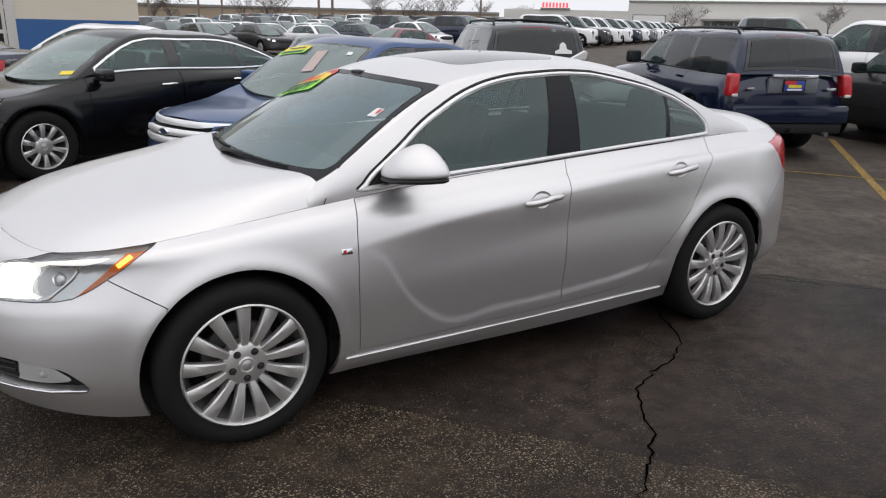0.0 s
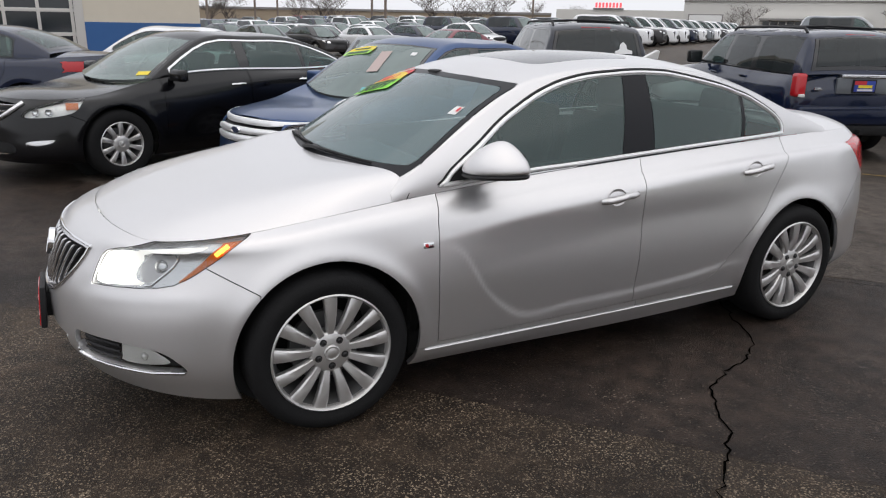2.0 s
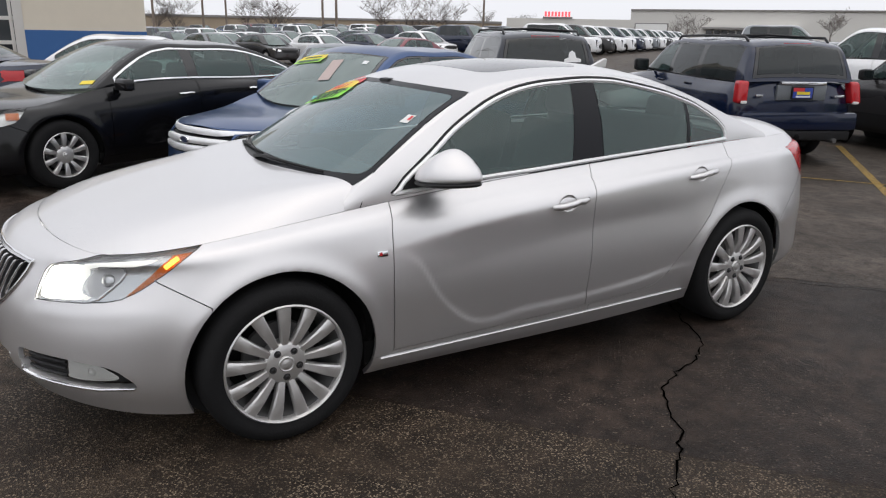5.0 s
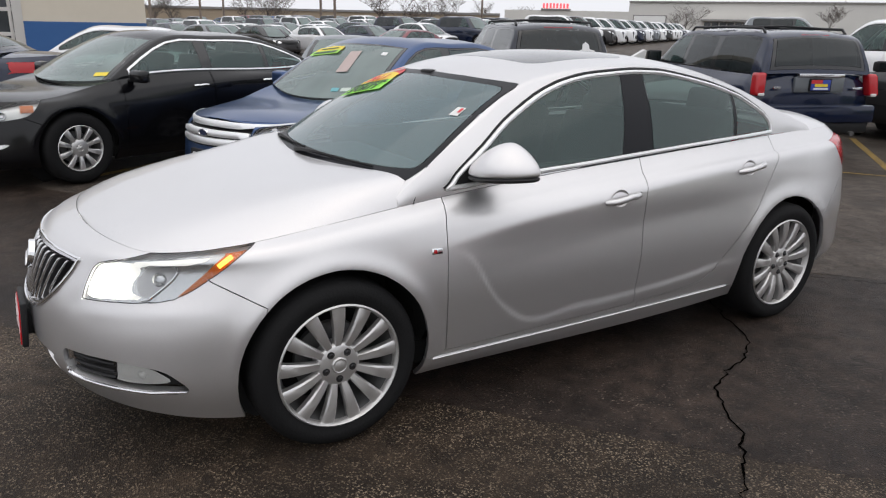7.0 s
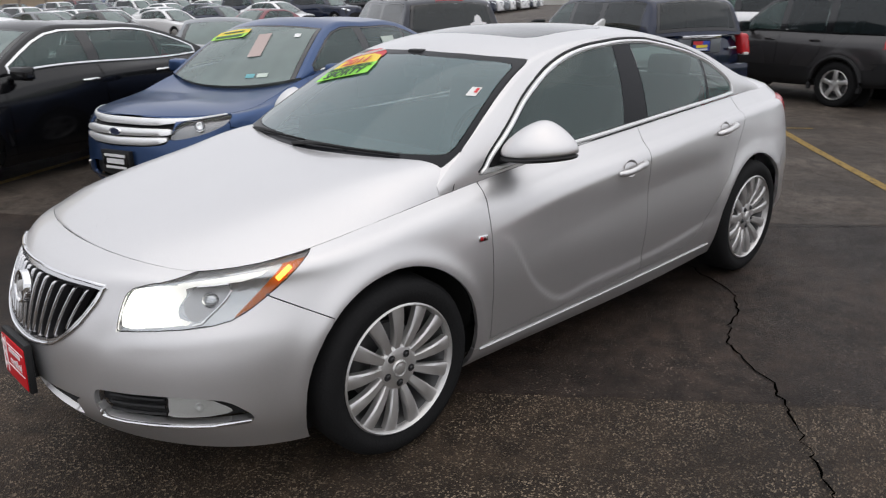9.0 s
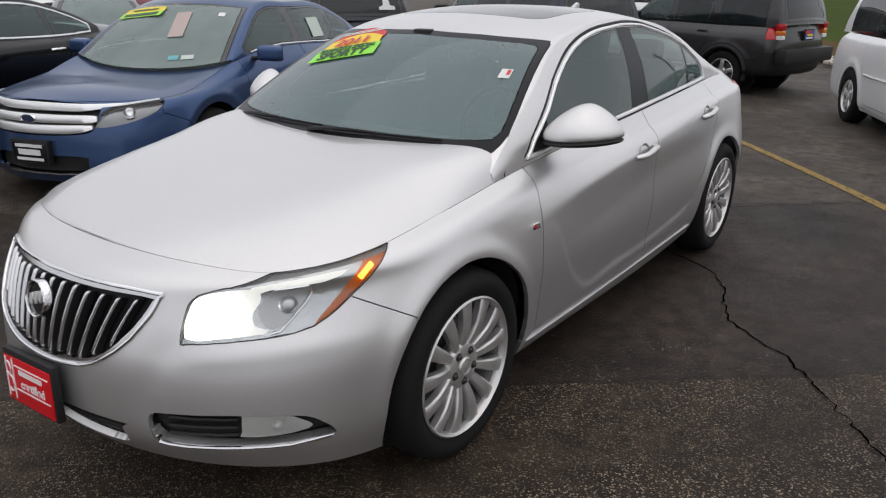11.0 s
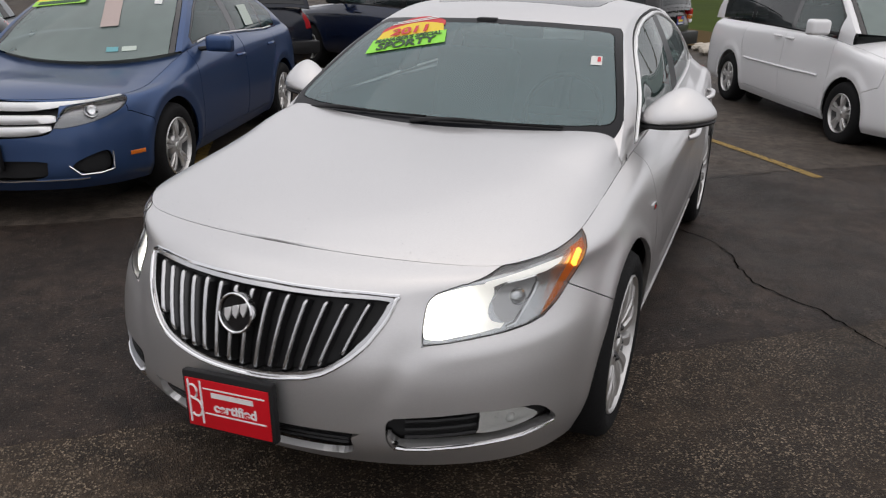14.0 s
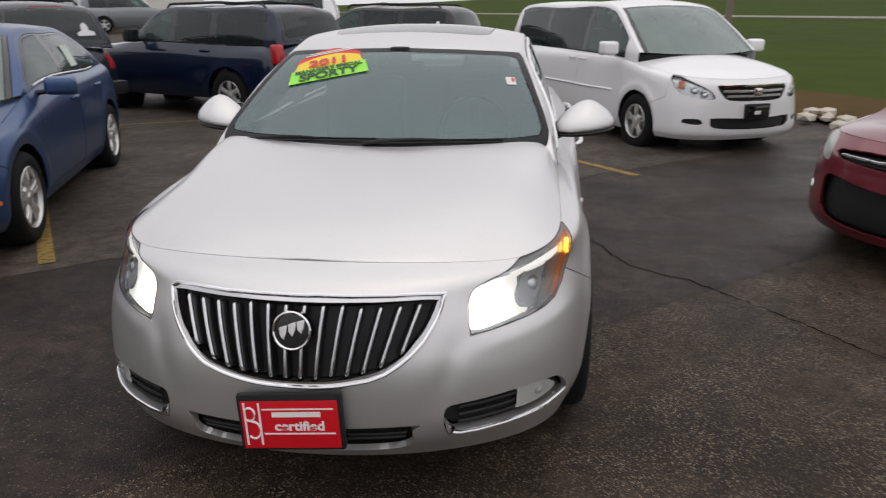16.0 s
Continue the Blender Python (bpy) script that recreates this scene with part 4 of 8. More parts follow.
        for k, (q, n2) in enumerate(zs):
            ends = min(k, len(zs) - 1 - k)
            lift = 0.002 if ends == 0 else 0.009
            q0 = q - n2 * 0.030
            tip = q - n2 * 0.010 + n2 * lift
            w = Vector((0, 0.0050, 0))
            rows.append([bm.verts.new(v) for v in (tip - n2 * 0.006 + w * 1.2, tip + w, tip + n2 * 0.003, tip - w, tip - n2 * 0.006 - w * 1.2)])
            blade.append([bb.verts.new(v) for v in (q0 + w * 2.2, tip - n2 * 0.004 + w * 1.1, tip - n2 * 0.004 - w * 1.1, q0 - w * 2.2)])
        for a, b in zip(rows, rows[1:]):
            for k in range(4):
                bm.faces.new((a[k], a[k + 1], b[k + 1], b[k]))
        for a, b in zip(blade, blade[1:]):
            for k in range(3):
                bb.faces.new((a[k], a[k + 1], b[k + 1], b[k]))
        for m2, r2 in ((bm, rows), (bb, blade)):
            m2.faces.new(r2[0])
            m2.faces.new(r2[-1])
        bar = part("grille_bar", bm, BAR_CHROME, car, "" if i else "chrome grille bar", angle=70)
        part("bar_blade", bb, LUG, bar, angle=70)
    # rounded chrome bead round the grille
    bead = []
    for a, z in np.vstack([GR, GR[:1]]):
        q, n2 = polar_point(skirt, max(abs(a), 1e-3), z, 1 if a >= 0 else -1)
        bead.append(q + n2 * 0.004)
    part("grille_bead", tube(bead, 0.006, 8), CHROME, car, "bright chrome bead round the grille")
    # emblem of plain shapes
    q, n2 = skin_point(skirt, 1e-4, 0.690)
    m = facing((q[0] - 0.014, 0, q[2]), (n2[0], 0, n2[2] * 0.6)) @ Matrix.Scale(0.87, 4)
    emblem = part("emblem", moved(lathe([(0.0, 0.004), (0.056, 0.004), (0.06, 0.03), (0.0, 0.03)], 36), m), GLOSS_BLACK, car, "round black emblem with chrome ring")
    part("emblem_ring", moved(lathe([(0.057, 0.006), (0.059, -0.004), (0.063, -0.007), (0.067, -0.004), (0.069, 0.02)], 36), m), CHROME, emblem)
    for k, (dx, dz) in enumerate(((-0.030, -0.008), (0.0, 0.004), (0.030, 0.014))):
        lozenge = [(dx - 0.013, dz + 0.017), (dx + 0.013, dz + 0.026), (dx + 0.013, dz + 0.002), (dx + 0.003, dz - 0.024), (dx - 0.011, dz - 0.008)]
        part("emblem_shape", moved(prism(lozenge, 0.008, 0.0015), m @ Matrix.Translation((0, -0.004, 0))), BRIGHT_TRIM, emblem)
    # number plate panel with bars for its lettering
    pm = Matrix.Translation((-1.020, 0.0, 0.432)) @ Matrix.Scale(0.94, 4) @ Matrix.Rotation(radians(-90), 4, "Z") @ Matrix.Rotation(radians(-4), 4, "X") @ Matrix.Rotation(radians(-4.5), 4, "Y")
    PLATE_RED = mat("plate_red", (0.60, 0.010, 0.018), 0.4, 0, 0.0, 0.06, 30.0, spec=0.2)
    PLATE_WHITE = mat("plate_white", (0.82, 0.80, 0.80), 0.4, 0, 0, 0.04, 30.0)
    frame = boxed(-0.168, 0.168, -0.014, 0.012, -0.098, 0.092, 0.008)
    plate = part("plate_frame", moved(frame, pm), PLASTIC, car, "black plastic plate frame")
    part("plate_bracket", moved(boxed(-0.10, 0.10, 0.0, 0.06, -0.06, 0.05, 0.004), pm), PLASTIC, car)
    part("plate_panel", moved(boxed(-0.155, 0.155, -0.018, -0.012, -0.088, 0.070, 0.002), pm), PLATE_RED, plate, "red dealer plate with white bars")
    bars = [(-0.085, 0.142, 0.042, 0.046), (-0.085, 0.142, -0.040, -0.036), (-0.055, 0.10, 0.018, 0.034)]
    for x0, x1, z0, z1 in bars:
        part("plate_bar", moved(boxed(x0, x1, -0.0205, -0.0175, z0, z1), pm), PLATE_WHITE, plate)
    lettering("plate_text", "certified", 0.042, PLATE_WHITE, plate, pm @ Matrix.Translation((0.03, -0.019, -0.014)), 1.15)
    for x0 in (-0.145, -0.098):
        part("plate_mark", moved(boxed(x0, x0 + 0.006, -0.0205, -0.0175, -0.075, 0.066), pm), PLATE_WHITE, plate)
    hook = [(-0.128 + 0.018 * math.cos(a), 0.028 + 0.022 * math.sin(a)) for a in np.linspace(2.6, -2.2, 14)] + [(-0.118 + 0.022 * math.cos(a), -0.025 + 0.028 * math.sin(a)) for a in np.linspace(1.6, -2.4, 14)]
    part("plate_mark", moved(tube([(x, -0.0195, z) for x, z in hook], 0.0035, 6), pm), PLATE_WHITE, plate)


def deep_patch(sheet, outline, depth, sg, n=14):
    """A patch of the skin inside an outline (angle, height), set back by depth: vertices and faces."""
    o = rounded(outline, 4)
    c = o.mean(0)
    verts, faces = [], []
    rings = 5
    for r in range(rings + 1):
        for q in c + (o - c) * (r / rings):
            p, m = polar_point(sheet, q[0], q[1], sg)
            verts.append(p - m * depth)
    k = len(o)
    for r in range(rings):
        for i in range(k):
            j = (i + 1) % k
            f = (r * k + i, r * k + j, (r + 1) * k + j, (r + 1) * k + i)
            faces.append(f if sg < 0 else f[::-1])
    return verts, faces


def hero_trim(car, sh):
    """Mirrors, handles, wipers, badges, aerial and what shows behind the glass."""
    S, skirt, house = SALOON, sh["skirt"], sh["house"]
    for sg in (-1, 1):
        # door mirror
        bm = bmesh.new()
        bmesh.ops.create_uvsphere(bm, u_segments=32, v_segments=24, radius=1.0)
        for v in bm.verts:
            x, y, z = v.co
            k = (1.0 - (0.50 if y > 0 else 0.40) * (math.sqrt(y * y + 0.09) - 0.3)) * (1 - 0.22 * max(0.0, -x) ** 1.5) * 1.06
            x = x * 0.135 if x < 0 else x * 0.07
            z = z * 0.118 * k if z > 0 else z * 0.026
            v.co = (x + 0.3 * y * 0.135, y * (0.138 if y > 0 else 0.155), z + 0.012 * y)
        shell_m = Matrix.Translation((0.745, 0.892 if sg > 0 else -0.925, 1.040)) @ (Matrix() if sg > 0 else Matrix.Scale(-1, 4, (0, 1, 0)))
        mirror = part("door_mirror", moved(bm, shell_m), SILVER, car)
        bm = bmesh.new()
        bmesh.ops.create_uvsphere(bm, u_segments=32, v_segments=12, radius=1.0)
        for v in bm.verts:
            x, y, z = v.co
            v.co = ((x * 0.137 if x < 0 else x * 0.065) + 0.3 * y * 0.135, y * (0.139 if y > 0 else 0.156), max(z, -0.6) * 0.024 - 0.018 + 0.012 * y)
        part("mirror_base", moved(bm, shell_m), PLASTIC, mirror, "black mirror underside")
        bm = boxed(0.04, 0.062, -0.10, 0.095, -0.004, 0.080, 0.02, 3)
        part("mirror_glass", moved(bm, shell_m), WINDOW_DARK, mirror)
        part("mirror_foot", tube([(0.67, sg * 0.75, 0.995), (0.71, sg * 0.81, 1.010), (0.73, sg * 0.87, 1.016)], [0.045, 0.034, 0.03], 10, 0.5), PLASTIC, mirror)
        # sail panel
        tri = [(0.575, 0.978), (0.71, 0.986), (0.72, 1.085), (0.66, 1.050)]
        vs = []
        for x, z in tri:
            q, n2 = skin_point(house, sg * 0.8, z, x=x)
            vs.append(q + n2 * 0.004)
        link_mesh("sail_panel", vs, [(0, 1, 2, 3) if sg < 0 else (3, 2, 1, 0)], PLASTIC, car, smooth=False)
        # handles
        for x, z, nm in ((1.415, 0.862, "front_handle"), (2.36, 0.922, "rear_handle")):
            q, n2 = skin_point(skirt, sg * 0.9, z, x=x)
            pts, rad = [], []
            for t in np.linspace(-1, 1, 13):
                q2, n3 = skin_point(skirt, sg * 0.9, z + 0.012 * t * (1), x=x + 0.105 * t)
                pts.append(q2 + n3 * (0.034 * (1 - abs(t) ** 4) + 0.002))
                rad.append(0.015 if abs(t) < 0.9 else 0.011)
            part(nm, tube(pts, rad, 10, 1.0), SILVER, car)
            # cup behind the handle
            cup = lathe([(0.0, 0.012), (0.03, 0.010), (0.043, 0.003), (0.047, -0.001)], 20)
            bmesh.ops.scale(cup, vec=(1.15, 1, 0.85), verts=cup.verts)
            part("handle_cup", moved(cup, facing(q + n2 * 0.002 + Vector((-0.015, 0, 0.002)), n2)), SILVER, car)
        q, n2 = skin_point(skirt, sg * 0.9, 0.875, x=1.50)
        part("key_lock", moved(lathe([(0.0, -0.003), (0.008, -0.003), (0.010, 0.004)], 12), facing(q + n2 * 0.03, n2)), PLASTIC, car)
        # wing badge
        q, n2 = skin_point(skirt, sg * 0.9, 0.748, x=0.425)
        m = facing(q, n2)
        bd = part("wing_badge", moved(boxed(-0.024, 0.024, -0.006, 0.003, -0.012, 0.012, 0.003), m), CHROME, car, "small chrome wing badge")
        part("badge_inlay", moved(boxed(-0.016, -0.002, -0.008, -0.004, -0.007, 0.007, 0.002), m), RED_LENS, bd)
        # sill strip
        run = np.linspace(0.42, 2.30, 40)
        level = np.polyfit(run, [skin_point(skirt, sg * 0.9, 0.272, x=x)[0][1] for x in run], 3)
        part("sill_strip", tube([(x, np.polyval(level, x) + sg * 0.003, 0.272) for x in run], 0.006, 6), SILVER, car)
    # scuttle and wipers
    verts, faces = [], []
    k = 24
    for i in range(k + 1):
        t = -1 + 2 * i / k
        for x, dz in ((0.12 + 0.19 * t * t, -0.060), (0.165 + 0.18 * t * t, -0.036), (0.195 + 0.17 * t * t, -0.020), (0.222 + 0.165 * t * t, -0.008)):
            verts.append((x, 0.712 * t, 1.018 + dz - 0.012 * t * t))
    for i in range(k):
        for j in range(3):
            faces.append((4 * i + j, 4 * i + j + 1, 4 * i + j + 5, 4 * i + j + 4))
    link_mesh("scuttle", verts, faces, PLASTIC, car, "black plastic scuttle")

    def screen(s, t):
        """A point of the windscreen, from foot (0) to head (1) and side to side."""
        s = 0.24 * s
        ex, ey, ez = (float(spline([(r[0], r[i]) for r in S["rail"]])(s)) for i in (1, 2, 3))
        cx, cz = (float(spline([(r[0], r[i]) for r in S["roof"]])(s)) for i in (1, 2))
        return Vector((cx + (ex - cx) * t * t, ey * t, cz - (cz - ez) * abs(t) ** 2.3))

    out = Vector((-0.5, 0, 0.86))
    for t0, t1 in ((0.80, 0.02), (0.06, -0.72)):
        arm, blade = [], []
        for u in np.linspace(0, 1, 10):
            arm.append(screen(0.098 + 0.035 * u, t0 + (t1 - t0) * u * 0.55) + out * (0.008 + 0.012 * math.sin(math.pi * u)))
            blade.append(screen(0.112 + 0.035 * u * (1 - 0.4 * u), t0 * 0.96 + (t1 - t0) * u) + out * 0.009)
        w = part("wiper", tube(arm, [0.009 - 0.004 * u for u in np.linspace(0, 1, 10)], 6), PLASTIC, car, "black wiper arm")
        part("wiper_blade", tube(blade, 0.0045, 6), RUBBER, w)
    # aerial fin and roof panel joints
    fin = prism([(2.28, 1.43), (2.42, 1.43), (2.43, 1.475), (2.41, 1.485)], 0.022, 0.004)
    part("aerial_fin", moved(fin, Matrix.Translation((0, -0.011, 0.01))), SILVER, car)
    # rear-view mirror
    part("rear_view_mirror", moved(boxed(-0.02, 0.02, -0.12, 0.12, -0.035, 0.035, 0.015, 3), Matrix.Translation((0.93, 0, 1.29))), PLASTIC, car)
    part("mirror_mount", moved(boxed(-0.05, 0.03, -0.05, 0.05, -0.02, 0.06, 0.012), Matrix.Translation((0.93, 0, 1.335))), PLASTIC, car)
    # papers on the windscreen
    def sticker(name, s0, s1, t0, t1, material, label, depth, skew=0.0, parent=None, n=8):
        vs, fs = [], []
        for i in range(n + 1):
            for j in range(2):
                s, t = (s0, s1)[j], t0 + (t1 - t0) * i / n
                p = screen(s + skew * i / n, t) + out * depth
                vs.append(p)
        for i in range(n):
            fs.append((2 * i, 2 * i + 1, 2 * i + 3, 2 * i + 2))
        return link_mesh(name, vs, fs, material, parent or car, label)

    S_WHITE = mat("sticker_white", (0.72, 0.72, 0.70), 0.5, 0, 0, 0.05, 60.0)
    S_RED = mat("sticker_red", (0.62, 0.03, 0.04), 0.45, 0, 0, 0.05, 60.0)
    S_YEL = mat("sticker_yellow", (0.85, 0.62, 0.03), 0.45, 0, 0, 0.05, 60.0)
    S_GRN = mat("sticker_green", (0.28, 0.78, 0.06), 0.45, 0, 0, 0.05, 60.0)
    S_INK = mat("sticker_ink", (0.02, 0.06, 0.02), 0.5)
    st = sticker("windscreen_paper", 0.515, 0.59, -0.865, -0.80, S_WHITE, "small white paper with red mark inside the screen", 0.003)
    sticker("paper_mark", 0.54, 0.58, -0.858, -0.838, S_RED, "", 0.005, parent=st)
    banner(car, screen, out, S_RED, S_YEL, S_GRN, S_INK, S_WHITE)


def screen_frame(screen, s, t, out):
    """A pose lying on the screen: x to the reader's right, z up the screen, y into it."""
    p = screen(s, t)
    up = (screen(s + 0.03, t) - screen(s - 0.03, t)).normalized()
    right = (screen(s, t - 0.03) - screen(s, t + 0.03)).normalized()
    into = up.cross(right).normalized()
    if into.dot(out) > 0:
        into = -into
    up = into.cross(right) if into.cross(right).dot(up) > 0 else right.cross(into)
    return Matrix.Translation(p + out * 0.004) @ Matrix((right, into, up)).transposed().to_4x4()


def lettering(name, text, size, material, parent, m, squeeze=1.0):
    cu = bpy.data.curves.new(name, "FONT")
    cu.body, cu.size, cu.align_x, cu.align_y = text, size, "CENTER", "CENTER"
    cu.extrude = 0.0006
    cu.offset = size * 0.03
    tmp = new(name, cu)
    dep = bpy.context.evaluated_depsgraph_get()
    me = bpy.data.meshes.new_from_object(tmp.evaluated_get(dep))
    bpy.data.objects.remove(tmp)
    me.transform(m @ Matrix.Rotation(radians(90), 4, "X") @ Matrix.Diagonal((squeeze, 1, 1, 1)))
    me.materials.clear()
    me.materials.append(material)
    ob = new(name, me)
    ob.parent = parent
    return ob


def banner(car, screen, out, red, yellow, green, ink, white):
    """The dealer's window banner: red cap, yellow year, green strips."""
    m = Matrix()
    long = (screen(0.80, 0.535) - screen(0.69, 0.535)).length / 0.11
    wide = (screen(0.745, 0.60) - screen(0.745, 0.47)).length / 0.13
    c, s = math.cos(radians(19)), math.sin(radians(19))

    def bend(ob):
        """Lays a flat piece of the banner on the curved screen."""
        for v in ob.data.vertices:
            x, y, z = v.co.x * 1.06, v.co.y, v.co.z * 1.22
            v.co = screen(0.745 + (s * x + c * z) / long, 0.535 - (c * x - s * z) / wide) + out * (0.005 - y)
        return ob

    y_poly = [(-0.165, -0.045), (0.165, -0.045)] + [(0.15 - 0.30 * t, 0.0 + 0.068 * math.sin(math.pi * (0.10 + 0.80 * t))) for t in np.linspace(0, 1, 16)]
    r_poly = [(-0.16, 0.0)] + [(-0.155 + 0.31 * t, -0.005 + 0.125 * math.sin(math.pi * (0.12 + 0.76 * t))) for t in np.linspace(0, 1, 16)] + [(0.16, 0.0)]
    b = bend(part("window_banner", moved(prism(r_poly, 0.0008), m), red, car, "red, yellow and green window banner"))
    bend(part("banner_year", moved(prism(y_poly, 0.0008), m @ Matrix.Translation((0, -0.002, -0.012))), yellow, b))
    bend(part("banner_strip", moved(prism([(-0.18, -0.135), (-0.09, -0.135), (0.0, -0.135), (0.09, -0.135), (0.18, -0.135), (0.175, -0.048), (0.09, -0.048), (0.0, -0.048), (-0.09, -0.048), (-0.175, -0.048)], 0.0008), m @ Matrix.Translation((0, -0.003, 0))), green, b))
    bend(lettering("banner_text", "2011", 0.074, red, b, m @ Matrix.Translation((0, -0.006, -0.014)), 1.3))
    bend(lettering("banner_text", "MANAGER'S SPECIAL", 0.034, ink, b, m @ Matrix.Translation((0, -0.006, -0.066)), 1.0))
    bend(lettering("banner_text", "SPORTY", 0.062, ink, b, m @ Matrix.Translation((0, -0.006, -0.108)), 1.2))
    for x0, x1, z in ((-0.10, 0.10, 0.085), (-0.12, 0.12, 0.070)):
        bend(part("banner_bar", moved(prism([(x0, z), (x1, z), (x1, z + 0.009), (x0, z + 0.009)], 0.0008), m @ Matrix.Translation((0, -0.002, 0))), white, b))


def silver_saloon():
    S = SALOON
    car = thing("saloon_car", "silver four-door saloon parked on asphalt with headlamps lit", "car")
    sh = shell(S)
    skirt, bonnet, deck, house, hr = sh["skirt"], sh["bonnet"], sh["deck"], sh["house"], sh["house_rows"]
    fv = front_view(0.2)
    tall = lambda p: p[..., 1] > 0.55
    for cx in (0.0, 2.738):
        skirt.cut("gone", sd(circle(cx, 0.345, 0.388), side_view), tall)
    skirt.cut("rear_wing", sd(np.array([(1.6, 0), (1.6, 1.3), (4, 1.3), (4, 0)]), side_view))
    skirt.cut("sill", sd(np.array([(0.2, 0), (0.2, 0.283), (2.6, 0.275), (2.6, 0)]), side_view))
    skirt.cut("front_door", sd(np.array([(0.54, 1.3), (0.518, 0.95), (0.496, 0.90), (0.482, 0.84), (0.476, 0.78), (0.47, 0.6), (0.484, 0.30), (1.573, 0.312), (1.573, 0.85), (1.588, 0.92), (1.612, 0.98), (1.634, 1.03), (1.64, 1.3)]), side_view), tall)
    skirt.cut("rear_door", sd(np.array([(1.573, 0.312), (1.95, 0.325), (2.06, 0.345), (2.15, 0.40), (2.30, 0.55), (2.44, 0.70), (2.56, 0.88), (2.70, 1.06), (2.70, 1.3), (1.64, 1.3), (1.634, 1.03), (1.612, 0.98), (1.588, 0.92), (1.573, 0.85)]), side_view), tall)
    skirt.cut("front_bumper", sd(np.array([(-2, 0), (0, 0), (-0.2, 0.3), (-0.27, 0.632), (-0.446, 0.735), (-0.5, 0.87), (-0.5, 1.3), (-2, 1.3)]), side_view))
    skirt.cut("rear_bumper", sd(np.array([(3.0, 0), (3.0, 0.5), (3.06, 0.59), (3.22, 0.72), (3.36, 0.81), (4.5, 0.81), (4.5, 0)]), side_view))
    skirt.cut("tail_lamp", sd(rounded([(3.235, 0.985), (3.30, 1.0), (3.48, 1.01), (3.85, 1.0), (3.87, 0.80), (3.45, 0.815), (3.36, 0.87)], 4), side_view))
    GR = rounded([(0.0, 0.777), (0.16, 0.776), (0.28, 0.774), (0.358, 0.768), (0.373, 0.750), (0.348, 0.695), (0.315, 0.648), (0.268, 0.596), (0.216, 0.561), (0.111, 0.533), (0.0, 0.527), (-0.111, 0.533), (-0.216, 0.561), (-0.315, 0.648), (-0.373, 0.750), (-0.358, 0.768), (-0.16, 0.776)])
    near = lambda p: p[..., 0] < -0.4
    skirt.cut("grille_frame", sd(GR, fv), near)
    skirt.cut("grille", lambda p: np.maximum(poly_distance(fv(p), GR) + 0.016, p[..., 2] - 0.768 + 0.02 * np.clip(fv(p)[..., 0] - 0.3, 0, 1)), near)
    LAMP = rounded([(0.437, 0.650), (0.446, 0.735), (0.468, 0.766), (0.505, 0.780), (0.565, 0.793), (0.625, 0.811), (0.69, 0.832), (0.76, 0.850), (0.90, 0.856), (0.985, 0.853), (0.945, 0.815), (0.905, 0.780), (0.844, 0.733), (0.79, 0.695), (0.735, 0.670), (0.655, 0.656), (0.55, 0.650), (0.46, 0.643)], 4)
    lampy = lambda p: (p[..., 0] < -0.15) & (p[..., 2] > 0.6)
    skirt.cut("headlamp", sd(LAMP, fv), lampy)
    FOG = rounded([(0.385, 0.440), (0.362, 0.430), (0.358, 0.390), (0.370, 0.344), (0.40, 0.331), (0.574, 0.328), (0.681, 0.326), (0.79, 0.332), (0.755, 0.392), (0.70, 0.425), (0.57, 0.442), (0.47, 0.443)], 4)
    skirt.cut("fog_trim", sd(FOG, fv), near)
    skirt.cut("fog_pocket", lambda p: np.maximum(poly_distance(fv(p), FOG) + 0.0, np.interp(fv(p)[..., 0], (0.36, 0.39, 0.574, 0.681, 0.785), (0.39, 0.350, 0.346, 0.342, 0.342)) - p[..., 2]), near)
    skirt.cut("intake", sd(rounded([(0.0, 0.388), (0.27, 0.387), (0.277, 0.37), (0.255, 0.300), (0.0, 0.292), (-0.255, 0.300), (-0.27, 0.387)], 4), fv), near)
    # bonnet ends at the scuttle
    scuttle = lambda p: 0.200 + 0.20 * (p[..., 1] / 0.785) ** 2 - p[..., 0]
    bonnet.cut("gone", scuttle)
    # greenhouse: screens by rows and columns
    top = house.name[hr:]
    rows = top.shape[0]
    ncol = top.shape[1]
    c = lambda s: int(round(s * ncol))
    house.name[:hr] = "side_frame"
    e = max(2, int(0.075 * rows))
    head_on = lambda p: p[..., 1:3]
    ahead = lambda p: p[..., 0] < 1.12
    house.cut("screen_border", sd(np.array([(-0.1, 0.9), (-0.1, 1.390), (0.0, 1.390), (0.3, 1.382), (0.5, 1.371), (0.58, 1.365), (0.606, 1.352), (0.646, 1.28), (0.687, 1.195), (0.725, 1.115), (0.745, 1.06), (0.742, 1.03), (0.73, 1.0), (0.5, 0.9)]), head_on), ahead)
    house.cut("windscreen", sd(np.array([(-0.1, 1.046), (-0.1, 1.374), (0.0, 1.374), (0.3, 1.366), (0.5, 1.355), (0.562, 1.347), (0.585, 1.333), (0.625, 1.26), (0.664, 1.185), (0.701, 1.105), (0.715, 1.065), (0.702, 1.045), (0.58, 1.040), (0.3, 1.044), (0.0, 1.046)]), head_on), ahead)
    top[e:, c(0.745) : c(0.985)] = "screen_border"
    top[e + 2 :, c(0.76) : c(0.965)] = "rear_screen"
    # side windows with bright surround
    low = [(0.548, 0.956), (0.9, 0.985), (1.3, 1.005), (1.62, 1.022), (2.1, 1.043), (2.5, 1.055), (2.70, 1.062)]
